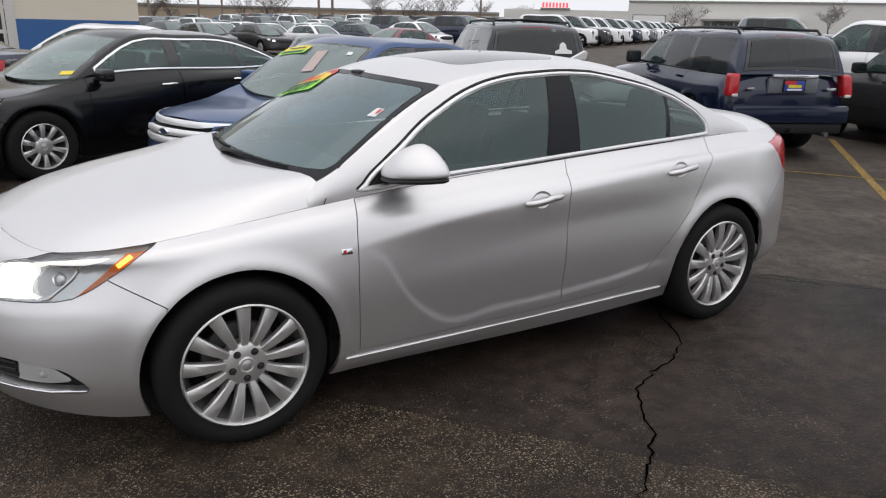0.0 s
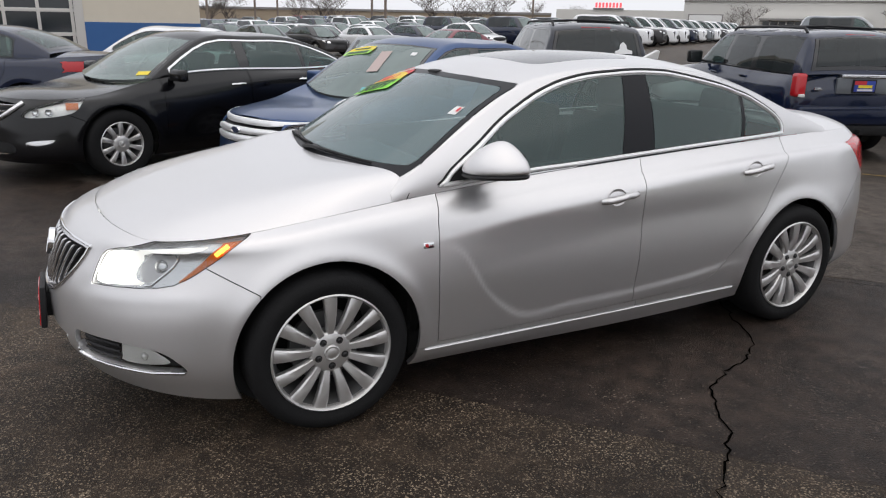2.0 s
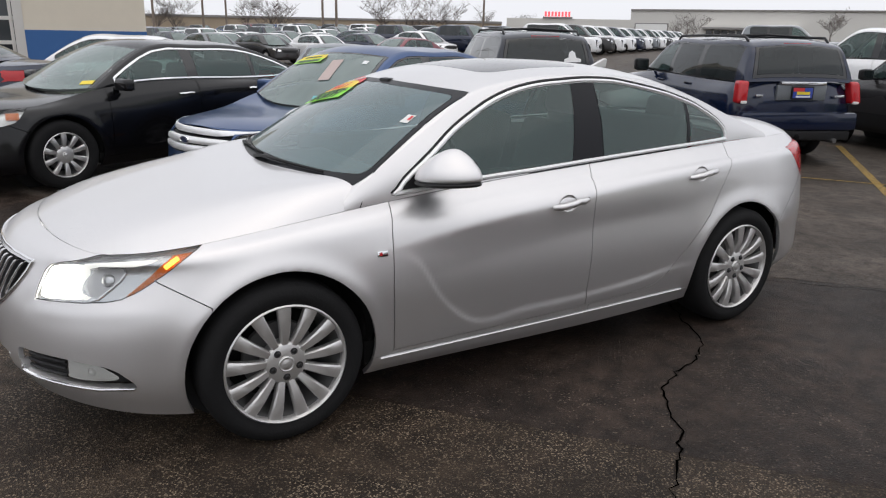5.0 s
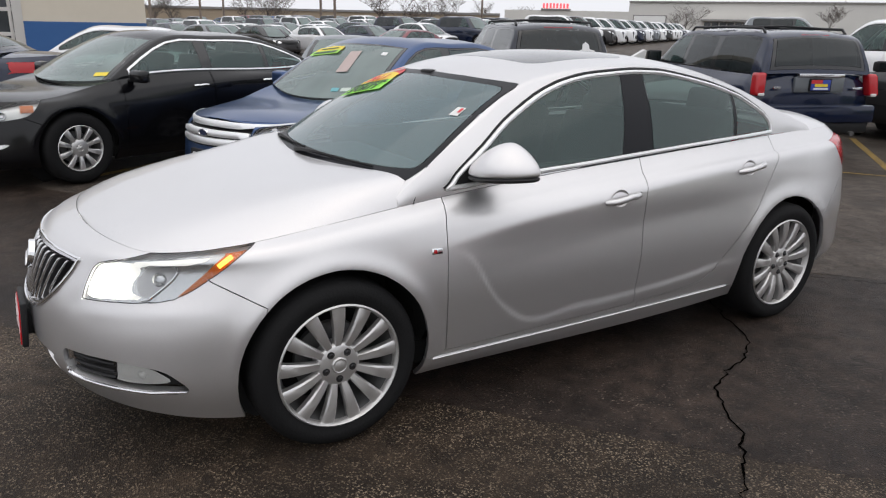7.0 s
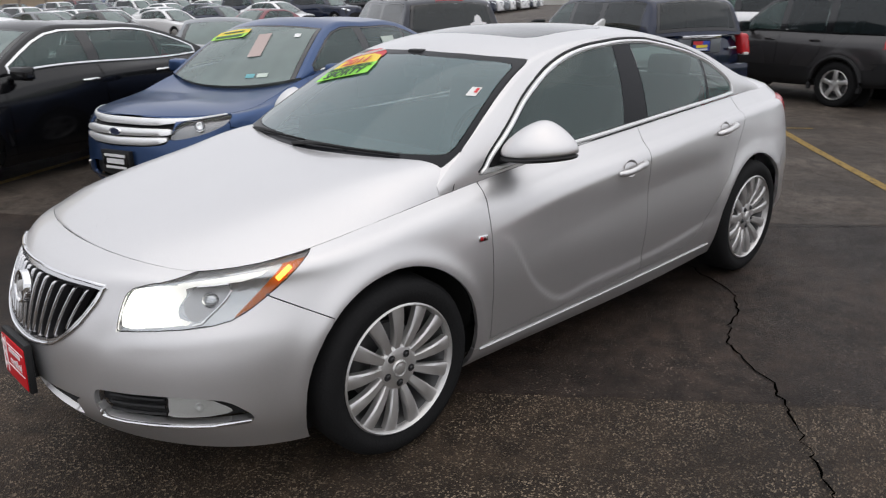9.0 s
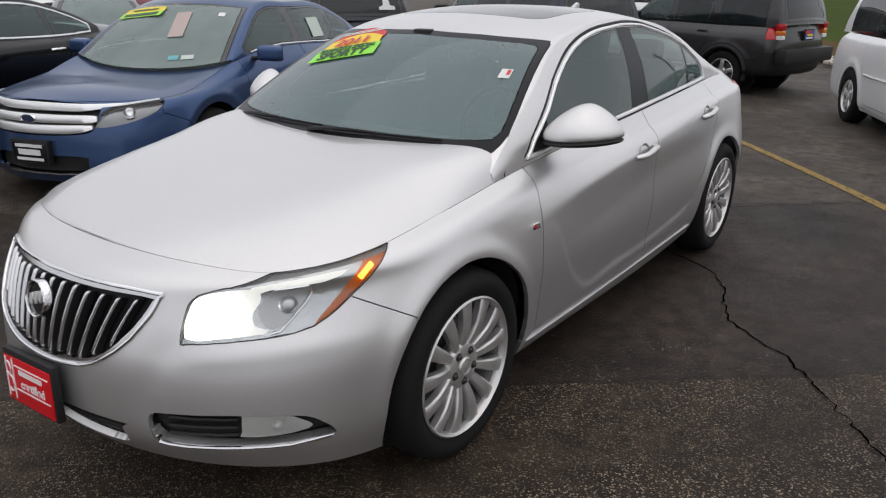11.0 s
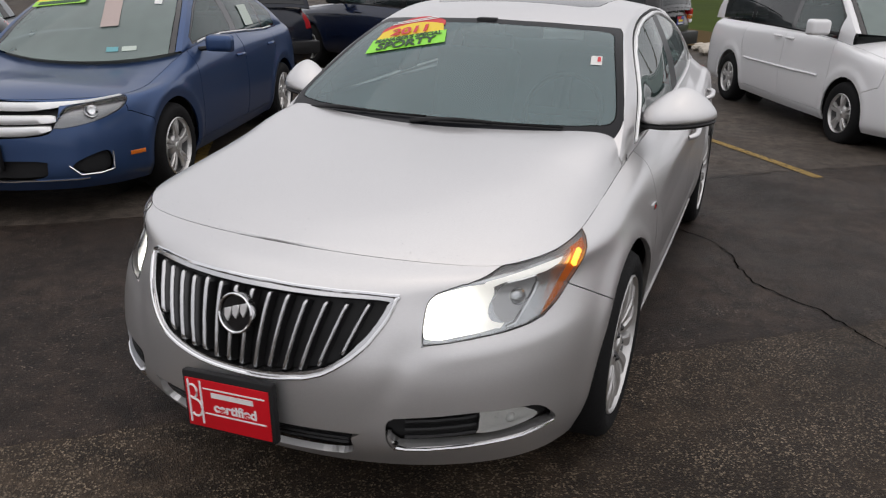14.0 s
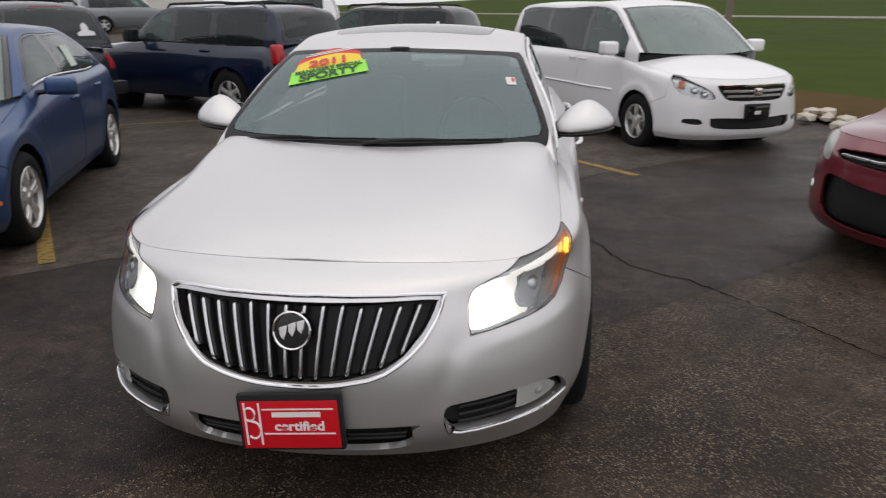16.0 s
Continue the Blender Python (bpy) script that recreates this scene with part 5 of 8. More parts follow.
    DLO = np.array(low + [(2.728, 1.070), (2.722, 1.125), (2.69, 1.165), (2.638, 1.203), (2.50, 1.273), (2.40, 1.306), (2.29, 1.338), (2.11, 1.376), (1.945, 1.405), (1.86, 1.414), (1.70, 1.419), (1.54, 1.412), (1.40, 1.402), (1.26, 1.377), (1.128, 1.335), (1.003, 1.280), (0.866, 1.211), (0.748, 1.131), (0.693, 1.094), (0.600, 1.030), (0.562, 0.990)])
    DLO = rounded(DLO, 3)
    sideonly = lambda p: p[..., 1] > 0.555
    d0 = lambda p: poly_distance(side_view(p), DLO)
    house.cut("window_seal", lambda p: d0(p) - 0.009, lambda p: sideonly(p) & (p[..., 2] > np.interp(p[..., 0], [q[0] for q in low], [q[1] for q in low]) + 0.012))
    house.cut("window_chrome", d0, sideonly)
    house.cut("door_black", lambda p: d0(p) + 0.021, sideonly)
    inner = lambda p: d0(p) + 0.021
    slab = lambda x0, x1, k0, k1: (lambda p: np.maximum(inner(p), np.maximum(x0 + k0 * (p[..., 2] - 1.05) - p[..., 0], p[..., 0] - x1 - k1 * (p[..., 2] - 1.05))))
    house.cut("front_window", slab(0.70, 1.524, 0.35, 0.245), sideonly)
    house.cut("rear_window", slab(1.730, 2.362, 0.09, 0.17), sideonly)
    house.cut("quarter_window", slab(2.388, 3.0, 0.17, 0), sideonly)
    house.cut("quarter_panel", sd(np.array([(2.3, 0.9), (2.3, 1.5), (3.4, 1.5), (3.4, 0.9)]), side_view), sideonly, free=["side_frame"])
    # sunroof
    SUN = rounded([(1.20, 0.0), (1.21, 0.3), (1.25, 0.40), (1.36, 0.43), (1.70, 0.43), (1.82, 0.40), (1.86, 0.3), (1.87, 0), (1.86, -0.3), (1.25, -0.4)], 4)
    house.cut("sunroof", lambda p: poly_distance(p[..., :2], SUN), lambda p: (p[..., 2] > 1.38), free=["roof"])
    sheets = finish([skirt, bonnet, deck, house])
    house.name[house.name == "side_frame"] = "roof"
    made = panels(sheets, [
        ("wing", "front_wing", SILVER, "", "each", 0.02), ("rear_wing", "rear_wing", SILVER, "", "each", 0.02), ("sill", "sill", SILVER, "", "each", 0.02),
        ("front_door", "front_door", SILVER, "", "each", 0.03), ("rear_door", "rear_door", SILVER, "", "each", 0.03),
        ("front_bumper", "front_bumper", SILVER, "", "both", 0.02), ("rear_bumper", "rear_bumper", SILVER, "", "both", 0.02),
        ("bonnet", "bonnet", SILVER, "", "both", 0.02), ("deck", "boot_lid", SILVER, "", "both", 0.02), ("roof", "roof", SILVER, "", "both", 0.01),
        ("quarter_panel", "quarter_panel", SILVER, "", "each", 0.0),
        ("tail_lamp", "tail_lamp", RED_LENS, "red plastic tail lamp", "each", 0.02),
        ("grille_frame", "grille_frame", BAR_CHROME, "chrome grille surround", "both", 0.03),
        ("headlamp", "headlamp", LENS, "clear headlamp with lit projector and amber corner", "each", 0.0),
        ("fog_trim", "fog_lamp_trim", SILVER, "", "each", 0.03), ("intake", "gone", PLASTIC, "", "each", 0.0),
        ("screen_border", "screen_border", FRIT, "black screen border", "both", 0.0),
        ("windscreen", "windscreen", SCREEN, "", "both", 0.0), ("rear_screen", "rear_screen", SCREEN, "", "both", 0.0),
        ("window_seal", "window_seal", PLASTIC, "", "each", 0.006), ("window_chrome", "window_surround", BRIGHT_TRIM, "chrome window surround", "each", 0.012),
        ("door_black", "door_pillar_trim", FRIT, "", "each", 0.01),
        ("front_window", "front_window", WINDOW, "", "each", 0.0), ("rear_window", "rear_window", WINDOW, "", "each", 0.0), ("quarter_window", "quarter_window", WINDOW, "", "each", 0.0),
        ("sunroof", "sunroof", GLOSS_BLACK, "dark glass sunroof panel", "both", 0.012),
    ], car)
    for o in made.get("intake", []):
        bpy.data.objects.remove(o)
    # rounded bright bead round the side windows, thin black seal round the headlamps
    run = np.roll(DLO, -1, 0) - np.roll(DLO, 1, 0)
    run /= np.maximum(np.linalg.norm(run, axis=1, keepdims=True), 1e-9)
    bead = DLO + np.stack([-run[:, 1], run[:, 0]], -1) * 0.0105
    for sg in (-1, 1):
        pts = []
        for x, z in np.vstack([bead, bead[:1]]):
            q, n2 = skin_point(house, sg * 0.8, z, x=x)
            pts.append(Vector((x, q[1], z)) + n2 * 0.002)
        part("window_bead", tube(pts, 0.0085, 8), BRIGHT_TRIM, car, "bright chrome bead round the side windows")
        pts = []
        for a, z in np.vstack([LAMP, LAMP[:1]]):
            q, n2 = polar_point(skirt, a, z, sg)
            pts.append(q + n2 * 0.0005)
        joint = [Vector((x, sg * y, z)) for x, y, z in ((0.425, 0.742, 1.030), (0.421, 0.752, 1.008), (0.410, 0.768, 0.975), (0.392, 0.782, 0.945), (0.378, 0.789, 0.922))]
        part("pillar_joint", tube(joint, 0.0020, 6), PLASTIC, car)
        part("lamp_seal", tube(pts, 0.0016, 6), PLASTIC, car)
    for nm in ("windscreen", "rear_screen", "front_window", "rear_window", "quarter_window", "headlamp"):
        for o in made.get(nm, []):
            o.visible_shadow = False
    for cx in (0.0, 2.738):
        for left in (True, False):
            wheel_parts(car, (cx, -0.795 if left else 0.795, 0.345), left, 0.345, 0.251, 0.232, 13, "blade", SATIN, 2)
    underside(car, 2.738, 0.98, 1.1, 0.91, 0.20, 0.83, 0.388, 0.23)
    cabin(car, S, 2.738, 0.90, 0.2, 0.98, 1.48, 0.22, CABIN_GREY, rows=((1.15, 2), (1.93, 3)))
    hero_front(car, skirt, fv, LAMP, GR, FOG)
    backs(car, house, [("roof", "headliner", CABIN_GREY, "grey cloth headliner", "both", 0.0)], depth=0.03)
    hero_trim(car, sh)
    return car, sh, made


# ---------------- trim shared by the other cars ----------------
def skin_bar(sheet, z, y0, y1, height, proud, material, parent, name, label="", rise=0.0, n=22, lean=0.0):
    """A horizontal bar that follows the nose from side to side; lean turns its face to the sky."""
    bm, rows = bmesh.new(), []
    for y in np.linspace(y0, y1, n):
        q, m = skin_point(sheet, y if abs(y) > 1e-4 else 1e-4, z + rise * abs(y) ** 2)
        q[1] = y
        m = Vector((m[0], m[1], 0)).normalized()
        h = height / 2
        rows.append([bm.verts.new(q + m * d + Vector((0, 0, k))) for d, k in ((-0.03, -h), (proud + lean - 0.006, -h), (proud + lean, -h * 0.7), (proud - lean, h * 0.7), (proud - lean - 0.006, h), (-0.03, h))])
    for a, b in zip(rows, rows[1:]):
        for k in range(5):
            bm.faces.new((a[k], a[k + 1], b[k + 1], b[k]))
    bm.faces.new(rows[0])
    bm.faces.new(rows[-1])
    return part(name, bm, material, parent, label, angle=50)


def polar_bar(sheet, stations, proud, material, parent, name, label="", n=40):
    """A bar across the nose whose height and level follow stations (angle, z, height), the same on both sides."""
    bm, rows = bmesh.new(), []
    st = np.array(stations)
    end = st[-1, 0]
    track = []
    for t in np.linspace(-end, end, n):
        a = max(abs(t), 1e-3)
        z = np.interp(a, st[:, 0], st[:, 1])
        q, m = polar_point(sheet, a, z, 1 if t >= 0 else -1)
        track.append((t, q, m))
    # a running mean takes out the unevenness of the skin
    mean = lambda i, c: sum((track[j][c] for j in range(max(0, i - 3), min(n, i + 4))), Vector()) / (min(n, i + 4) - max(0, i - 3))
    for i, (t, q, m) in enumerate(track):
        a = max(abs(t), 1e-3)
        z, h = np.interp(a, st[:, 0], st[:, 1]), np.interp(a, st[:, 0], st[:, 2]) / 2
        if 3 <= i < n - 3:
            q, m = mean(i, 1), mean(i, 2)
        q = Vector((q[0], q[1], z))
        m = Vector((m[0], m[1], 0)).normalized()
        lean = 0.15 * h
        rows.append([bm.verts.new(q + m * d + Vector((0, 0, k))) for d, k in ((-0.03, -h), (proud + lean - 0.005, -h), (proud + lean, -h * 0.75), (proud - lean, h * 0.75), (proud - lean - 0.005, h), (-0.03, h))])
    for a, b in zip(rows, rows[1:]):
        for k in range(5):
            bm.faces.new((a[k], a[k + 1], b[k + 1], b[k]))
    bm.faces.new(rows[0])
    bm.faces.new(rows[-1])
    return part(name, bm, material, parent, label, angle=50)


def backs(car, skirt, wants, depth=0.04):
    """Recessed surfaces behind openings and lenses."""
    deep = Sheet(skirt.p - skirt.nor * depth, "none")
    deep.name, deep.diag, deep.nor = skirt.name, skirt.diag, skirt.nor
    return panels([deep], wants, car, gap=0.0)


def mirrors(car, x, y, z, paint, size=(0.07, 0.11, 0.075), foot=0.1):
    for sg in (-1, 1):
        bm = boxed(-size[0], size[0] * 0.7, -size[1], size[1], -size[2], size[2], 0.045, 4)
        for v in bm.verts:
            if v.co.x < 0:
                v.co.y *= 0.94
                v.co.z *= 0.92
        m = part("door_mirror", moved(bm, Matrix.Translation((x, sg * y, z))), paint, car)
        part("mirror_glass", moved(boxed(size[0] * 0.7, size[0] * 0.7 + 0.006, -size[1] * 0.85, size[1] * 0.85, -size[2] * 0.8, size[2] * 0.8, 0.003), Matrix.Translation((x, sg * y, z))), WINDOW_DARK, m)
        part("mirror_foot", tube([(x, sg * (y - size[1] - foot), z - size[2] * 0.8), (x, sg * (y - size[1] * 0.6), z - size[2] * 0.5)], [0.035, 0.028], 8, 0.6), PLASTIC, m)


def handles(car, skirt, spots, material, length=0.09):
    for x, z in spots:
        for sg in (-1, 1):
            pts = []
            for t in np.linspace(-1, 1, 7):
                q, n = skin_point(skirt, sg * 0.9, z, x=x + length * t)
                pts.append(q + n * (0.030 * (1 - abs(t) ** 4) + 0.002))
            part("door_handle", tube(pts, 0.014, 8), material, car)


def front_plate(car, skirt, z, colour, bars, frame=PLASTIC):
    q, n = skin_point(skirt, 1e-4, z)
    m = Matrix.Translation((q[0] - 0.02, 0, z)) @ Matrix.Rotation(radians(-90), 4, "Z")
    f = part("plate_frame", moved(boxed(-0.165, 0.165, -0.012, 0.03, -0.085, 0.085, 0.006), m), frame, car)
    if colour:
        part("plate_panel", moved(boxed(-0.145, 0.145, -0.016, -0.011, -0.066, 0.066, 0.002), m), colour, f)
        for x0, x1, z0, z1, mm in bars:
            part("plate_bar", moved(boxed(x0, x1, -0.019, -0.0155, z0, z1), m), mm, f)


def rear_plate(car, xr, z, y=0.0):
    """A dealer's plate cover: blue and red ground with a yellow bar."""
    m = Matrix.Translation((xr + 0.012, y, z)) @ Matrix.Rotation(radians(90), 4, "Z")
    f = part("plate_frame", moved(boxed(-0.16, 0.16, -0.012, 0.012, -0.085, 0.085, 0.005), m), PLASTIC, car)
    part("plate_panel", moved(boxed(-0.142, 0.142, -0.016, -0.01, -0.068, 0.068, 0.002), m), BAR_BLUE, f)
    part("plate_bar", moved(boxed(-0.142, 0.02, -0.018, -0.015, 0.02, 0.068), m), BAR_RED, f)
    part("plate_bar", moved(boxed(-0.09, 0.10, -0.020, -0.017, -0.022, 0.016), m), BAR_YELLOW, f)
    part("plate_bar", moved(boxed(-0.10, 0.11, -0.018, -0.015, -0.060, -0.036), m), BAR_WHITE, f)


def rear_box(car, name, xr, y0, y1, z0, z1, material, label="", proud=0.02, deep=0.05, bevel=0.01):
    return part(name, boxed(xr - deep, xr + proud, y0, y1, z0, z1, bevel), material, car, label)


def roof_rack(car, x0, x1, y, z, material=PLASTIC, cross=True):
    for sg in (-1, 1):
        pts = [(x0, sg * y, z - 0.03), (x0 + 0.08, sg * y, z + 0.03), (0.5 * (x0 + x1), sg * y, z + 0.045), (x1 - 0.08, sg * y, z + 0.03), (x1, sg * y, z - 0.03)]
        part("roof_rail", tube(pts, 0.018, 8), material, car)
    if cross:
        for t in (0.25, 0.75):
            x = x0 + (x1 - x0) * t
            part("cross_bar", tube([(x, -y, z + 0.04), (x, 0, z + 0.065), (x, y, z + 0.04)], 0.016, 8), material, car)


def screen_banner(car, S, t, s=0.19, width=0.30):
    """A yellow and green price banner on a windscreen, lettered with plain bars."""
    def at(s, t):
        ex, ey, ez = (float(spline([(r[0], r[i]) for r in S["rail"]])(s)) for i in (1, 2, 3))
        cx, cz = (float(spline([(r[0], r[i]) for r in S["roof"]])(s)) for i in (1, 2))
        return Vector((cx + (ex - cx) * t * t, ey * t, cz - (cz - ez) * abs(t) ** 2.3))

    m = screen_frame(lambda a, b: at(a * 0.24, b), s / 0.24, t, Vector((-0.5, 0, 0.86))) @ Matrix.Rotation(radians(-8), 4, "Y") @ Matrix.Scale(1.25, 4, (0, 0, 1))
    w = width / 2
    b = part("window_banner", moved(prism([(-w, -0.01), (w, -0.01), (w * 0.9, 0.05), (0, 0.07), (-w * 0.9, 0.05)], 0.0008), m), BAR_YELLOW, car, "yellow and green price banner")
    part("banner_strip", moved(prism([(-w, -0.075), (w, -0.075), (w, -0.012), (-w, -0.012)], 0.0008), m @ Matrix.Translation((0, -0.002, 0))), BAR_GREEN, b)
    for z0, z1, k in ((-0.062, -0.024, 0.8), (0.012, 0.032, 0.6)):
        part("banner_bar", moved(prism([(-w * k, z0), (w * k, z0), (w * k, z1), (-w * k, z1)], 0.0008), m @ Matrix.Translation((0, -0.004, 0))), BAR_INK, b)


BAR_BLUE = mat("panel_blue", (0.03, 0.06, 0.35), 0.4, vary=0.05, scale=40)
BAR_RED = mat("panel_red", (0.55, 0.03, 0.04), 0.4, vary=0.05, scale=40)
BAR_YELLOW = mat("panel_yellow", (0.80, 0.62, 0.04), 0.45, vary=0.05, scale=40)
BAR_GREEN = mat("panel_green", (0.34, 0.72, 0.07), 0.45, vary=0.05, scale=40)
BAR_WHITE = mat("panel_white", (0.75, 0.75, 0.75), 0.45, vary=0.05, scale=40)
BAR_INK = mat("panel_ink", (0.03, 0.08, 0.03), 0.5, vary=0.1, scale=40)

SALOON_CAR, SALOON_SHEETS, SALOON_PANELS = silver_saloon()


# ---------------- the other cars ----------------


def build_car(name, label, S, o, at, fine=0.45, category="car", group=""):
    """A whole car from its curves and options."""
    car = thing(name, label, category, group, at=at)
    sh = shell(S, fine)
    skirt, bonnet, deck, house, hr = sh["skirt"], sh["bonnet"], sh["deck"], sh["house"], sh["house_rows"]
    wb, paint, hw = o["wb"], o["paint"], o["hw"]
    fv = front_view(0.2)
    tall = lambda p: p[..., 1] > 0.5
    box_of = lambda x0, x1, z0, z1: sd(np.array([(x0, z0), (x0, z1), (x1, z1), (x1, z0)]), side_view)
    for cx in (0.0, wb):
        skirt.cut("gone", sd(circle(cx, o["tyre"], o["arch"], 30), side_view), tall)
    skirt.cut("rear_wing", box_of(0.55 * wb, 9, 0, 3))
    skirt.cut("sill", box_of(0.1, wb - 0.1, 0, o["clear"] + 0.10))
    for i, dx in enumerate(o["doors"]):
        x0, x1, cut = dx
        skirt.cut("door_%d" % i, sd(np.array([(x0, o["clear"] + 0.11), (x0, 3), (x1, 3), (x1, 0.85), (x1 - cut, 0.55), (x1 - 1.6 * cut, o["clear"] + 0.11)]), side_view), tall)
    skirt.cut("front_bumper", sd(np.array([(-3, 0), (0, 0), (-0.25, 0.35), (-0.33, 0.60), (-0.5, 0.68), (-0.55, 1.4), (-3, 1.4)]), side_view))
    skirt.cut("rear_bumper", sd(np.array([(wb + o["arch"] + 0.05, 0), (wb + o["arch"] + 0.07, 0.5), (wb + o["arch"] + 0.20, o["rb"]), (9, o["rb"]), (9, 0)]), side_view))
    if o.get("cladding"):
        skirt.cut("cladding", box_of(-3, 9, 0, o["cladding"]))
    near = lambda p: p[..., 0] < 0.0
    for nm, poly, grow in o.get("front", ()):
        q = rounded(poly, 4)
        skirt.cut(nm, lambda p, q=q, g=grow: poly_distance(fv(p), q) - g, near)
    for nm, poly, out in o.get("rear", ()):
        skirt.cut(nm, sd(np.array(poly, float), side_view), lambda p, out=out: (p[..., 0] > wb) & (p[..., 1] > out))
    cowl = o["cowl"]
    bonnet.cut("gone", lambda p: cowl + 0.035 + 0.20 * (p[..., 1] / (hw - 0.1)) ** 2 - p[..., 0])
    top = house.name[hr:]
    rows, ncol = top.shape[:2]
    c = lambda s: int(round(s * ncol))
    house.name[:hr] = "side_frame"
    e = max(1, int(0.09 * rows))
    top[e:, : c(0.25)] = "screen_border"
    top[e + 1 :, : c(0.235)] = "windscreen"
    top[e:, c(0.76) : c(0.98)] = "screen_border"
    top[e + 1 :, c(0.775) : c(0.95)] = "rear_screen"
    so = lambda p: p[..., 1] > 0.5
    if o.get("bright"):
        full = window_outline(S, o["glass"][0][0], o["glass"][-1][1], 0.012, 0.035)
        house.cut("window_chrome", lambda p: poly_distance(side_view(p), full), so)
        house.cut("pillar_trim", lambda p: poly_distance(side_view(p), full) + 0.02, so)
    else:
        full = window_outline(S, o["glass"][0][0], o["glass"][-1][1], 0.015, 0.045)
        house.cut("pillar_trim", lambda p: poly_distance(side_view(p), full), so)
    for i, (x0, x1) in enumerate(o["glass"]):
        q = window_outline(S, x0 + 0.02, x1 - 0.02, 0.03, 0.065)
        house.cut("window_%d" % i, lambda p, q=q: poly_distance(side_view(p), q), so)
    sheets = finish([skirt, bonnet, deck, house])
    house.name[house.name == "side_frame"] = "roof"
    dark = o.get("dark", WINDOW)
    want = [("wing", "front_wing", paint, "", "each", 0.015), ("rear_wing", "rear_wing", paint, "", "each", 0.015), ("sill", "sill", o.get("sill", paint), "", "each", 0.015), ("front_bumper", "front_bumper", paint, "", "both", 0.015), ("rear_bumper", "rear_bumper", o.get("rbumper", paint), "", "both", 0.015), ("cladding", "cladding", o.get("clad_mat", PLASTIC), "grey plastic cladding", "both", 0.0), ("bonnet", "bonnet", paint, "", "both", 0.015), ("deck", "boot_lid", paint, "", "both", 0.0), ("roof", "roof", o.get("roof_mat", paint), "", "both", 0.0), ("screen_border", "screen_border", GLOSS_BLACK, "", "both", 0.0), ("windscreen", "windscreen", o.get("screen", SCREEN_PALE), "", "both", 0.0), ("rear_screen", "rear_screen", dark, "", "both", 0.0), ("window_chrome", "window_surround", CHROME, "chrome window surround", "each", 0.0), ("pillar_trim", "pillar_trim", GLOSS_BLACK, "", "each", 0.0)]
    want += [("door_%d" % i, "door", paint, "", "each", 0.02) for i in range(len(o["doors"]))]
    want += [("window_%d" % i, "side_window", (WINDOW if i == 0 else dark), "", "each", 0.0) for i in range(len(o["glass"]))]
    want += [(nm, nm, m, lab, how, deep) for nm, m, lab, how, deep in o.get("extra", ())]
    made = panels(sheets, want, car, gap=0.003)
    for key in list(made):
        if key in ("windscreen", "rear_screen") or key.startswith("window_") and key != "window_chrome":
            for ob in made[key]:
                ob.visible_shadow = False
    for cx in (0.0, wb):
        for left in (True, False):
            wheel_parts(car, (cx, (-1 if left else 1) * (hw - 0.125), o["tyre"]), left, o["tyre"], o["rim"], 0.22, o["spokes"], o["style"], o.get("alloy", SATIN), 0 if fine < 0.3 else 1)
    if fine < 0.3:
        inner = boxed(-0.7, wb + o["ro"] - 0.3, -hw + 0.2, hw - 0.2, o["clear"] + 0.05, o["belt"] - 0.22, 0.02)
        for x in (1.3, 2.2):
            for y in (-0.37, 0.37):
                box(inner, x, x + 0.14, y - 0.22, y + 0.22, o["belt"] - 0.3, o["belt"] + 0.18, 0.04)
        part("interior", inner, CABIN, car)
        return car, sh, made
    underside(car, wb, o["fo"], o["ro"], hw, o["clear"], o["hood"], o["arch"], 0.22)
    cabin(car, S, wb, hw, o["clear"] + o.get("lift", 0), o["belt"], o["roof"], cowl, o.get("trim", CABIN), rows=o.get("rows", ((1.1, 2), (2.0, 3))))
    return car, sh, made


def ground_z(x, y):
    """The car park falls a little beyond the first row and climbs to the far rows."""
    t = min(1.0, max(0.0, (x - 4.5) / 3.5))
    w = min(1.0, max(0.0, (y - 5.0) / 12.0))
    h, k = min(1.0, max(0.0, (y - 3.6) / 1.2)), min(1.0, max(0.0, (x - 1.5) / 2.5))
    hump = 0.06 * h * h * (3 - 2 * h) * (1 - k * k * (3 - 2 * k))
    u = min(1.0, max(0.0, (x - 14.0) / 14.0))
    return hump - 0.06 * t * t * (3 - 2 * t) + 0.62 * u * u * (3 - 2 * u) * w * w * (3 - 2 * w)


def placed(x, y, deg, z=0.0):
    return Matrix.Translation((x, y, z + ground_z(x, y))) @ Matrix.Rotation(radians(deg), 4, "Z")


def sedan(paint, **k):
    o = dict(wb=2.75, fo=0.97, ro=1.10, hw=0.91, clear=0.19, hood=0.78, belt=0.96, roof=1.46, cowl=0.22, tyre=0.325, rim=0.222, arch=0.37, spokes=10, style="pair", paint=paint, rb=0.70,
             doors=[(0.50, 1.56, 0.0), (1.57, 2.52, 0.16)], glass=[(0.62, 1.56), (1.64, 2.34), (2.36, 2.62)], bright=True)
    o.update(k)
    S = body_curves(o["wb"], o["fo"], o["ro"], o["hw"], o["clear"], o["hood"], o["belt"], o["roof"], o["cowl"], 1.02, 2.45, 3.15, 0.60, deck=o.get("deck", 1.06), nose=0.16)
    return S, o


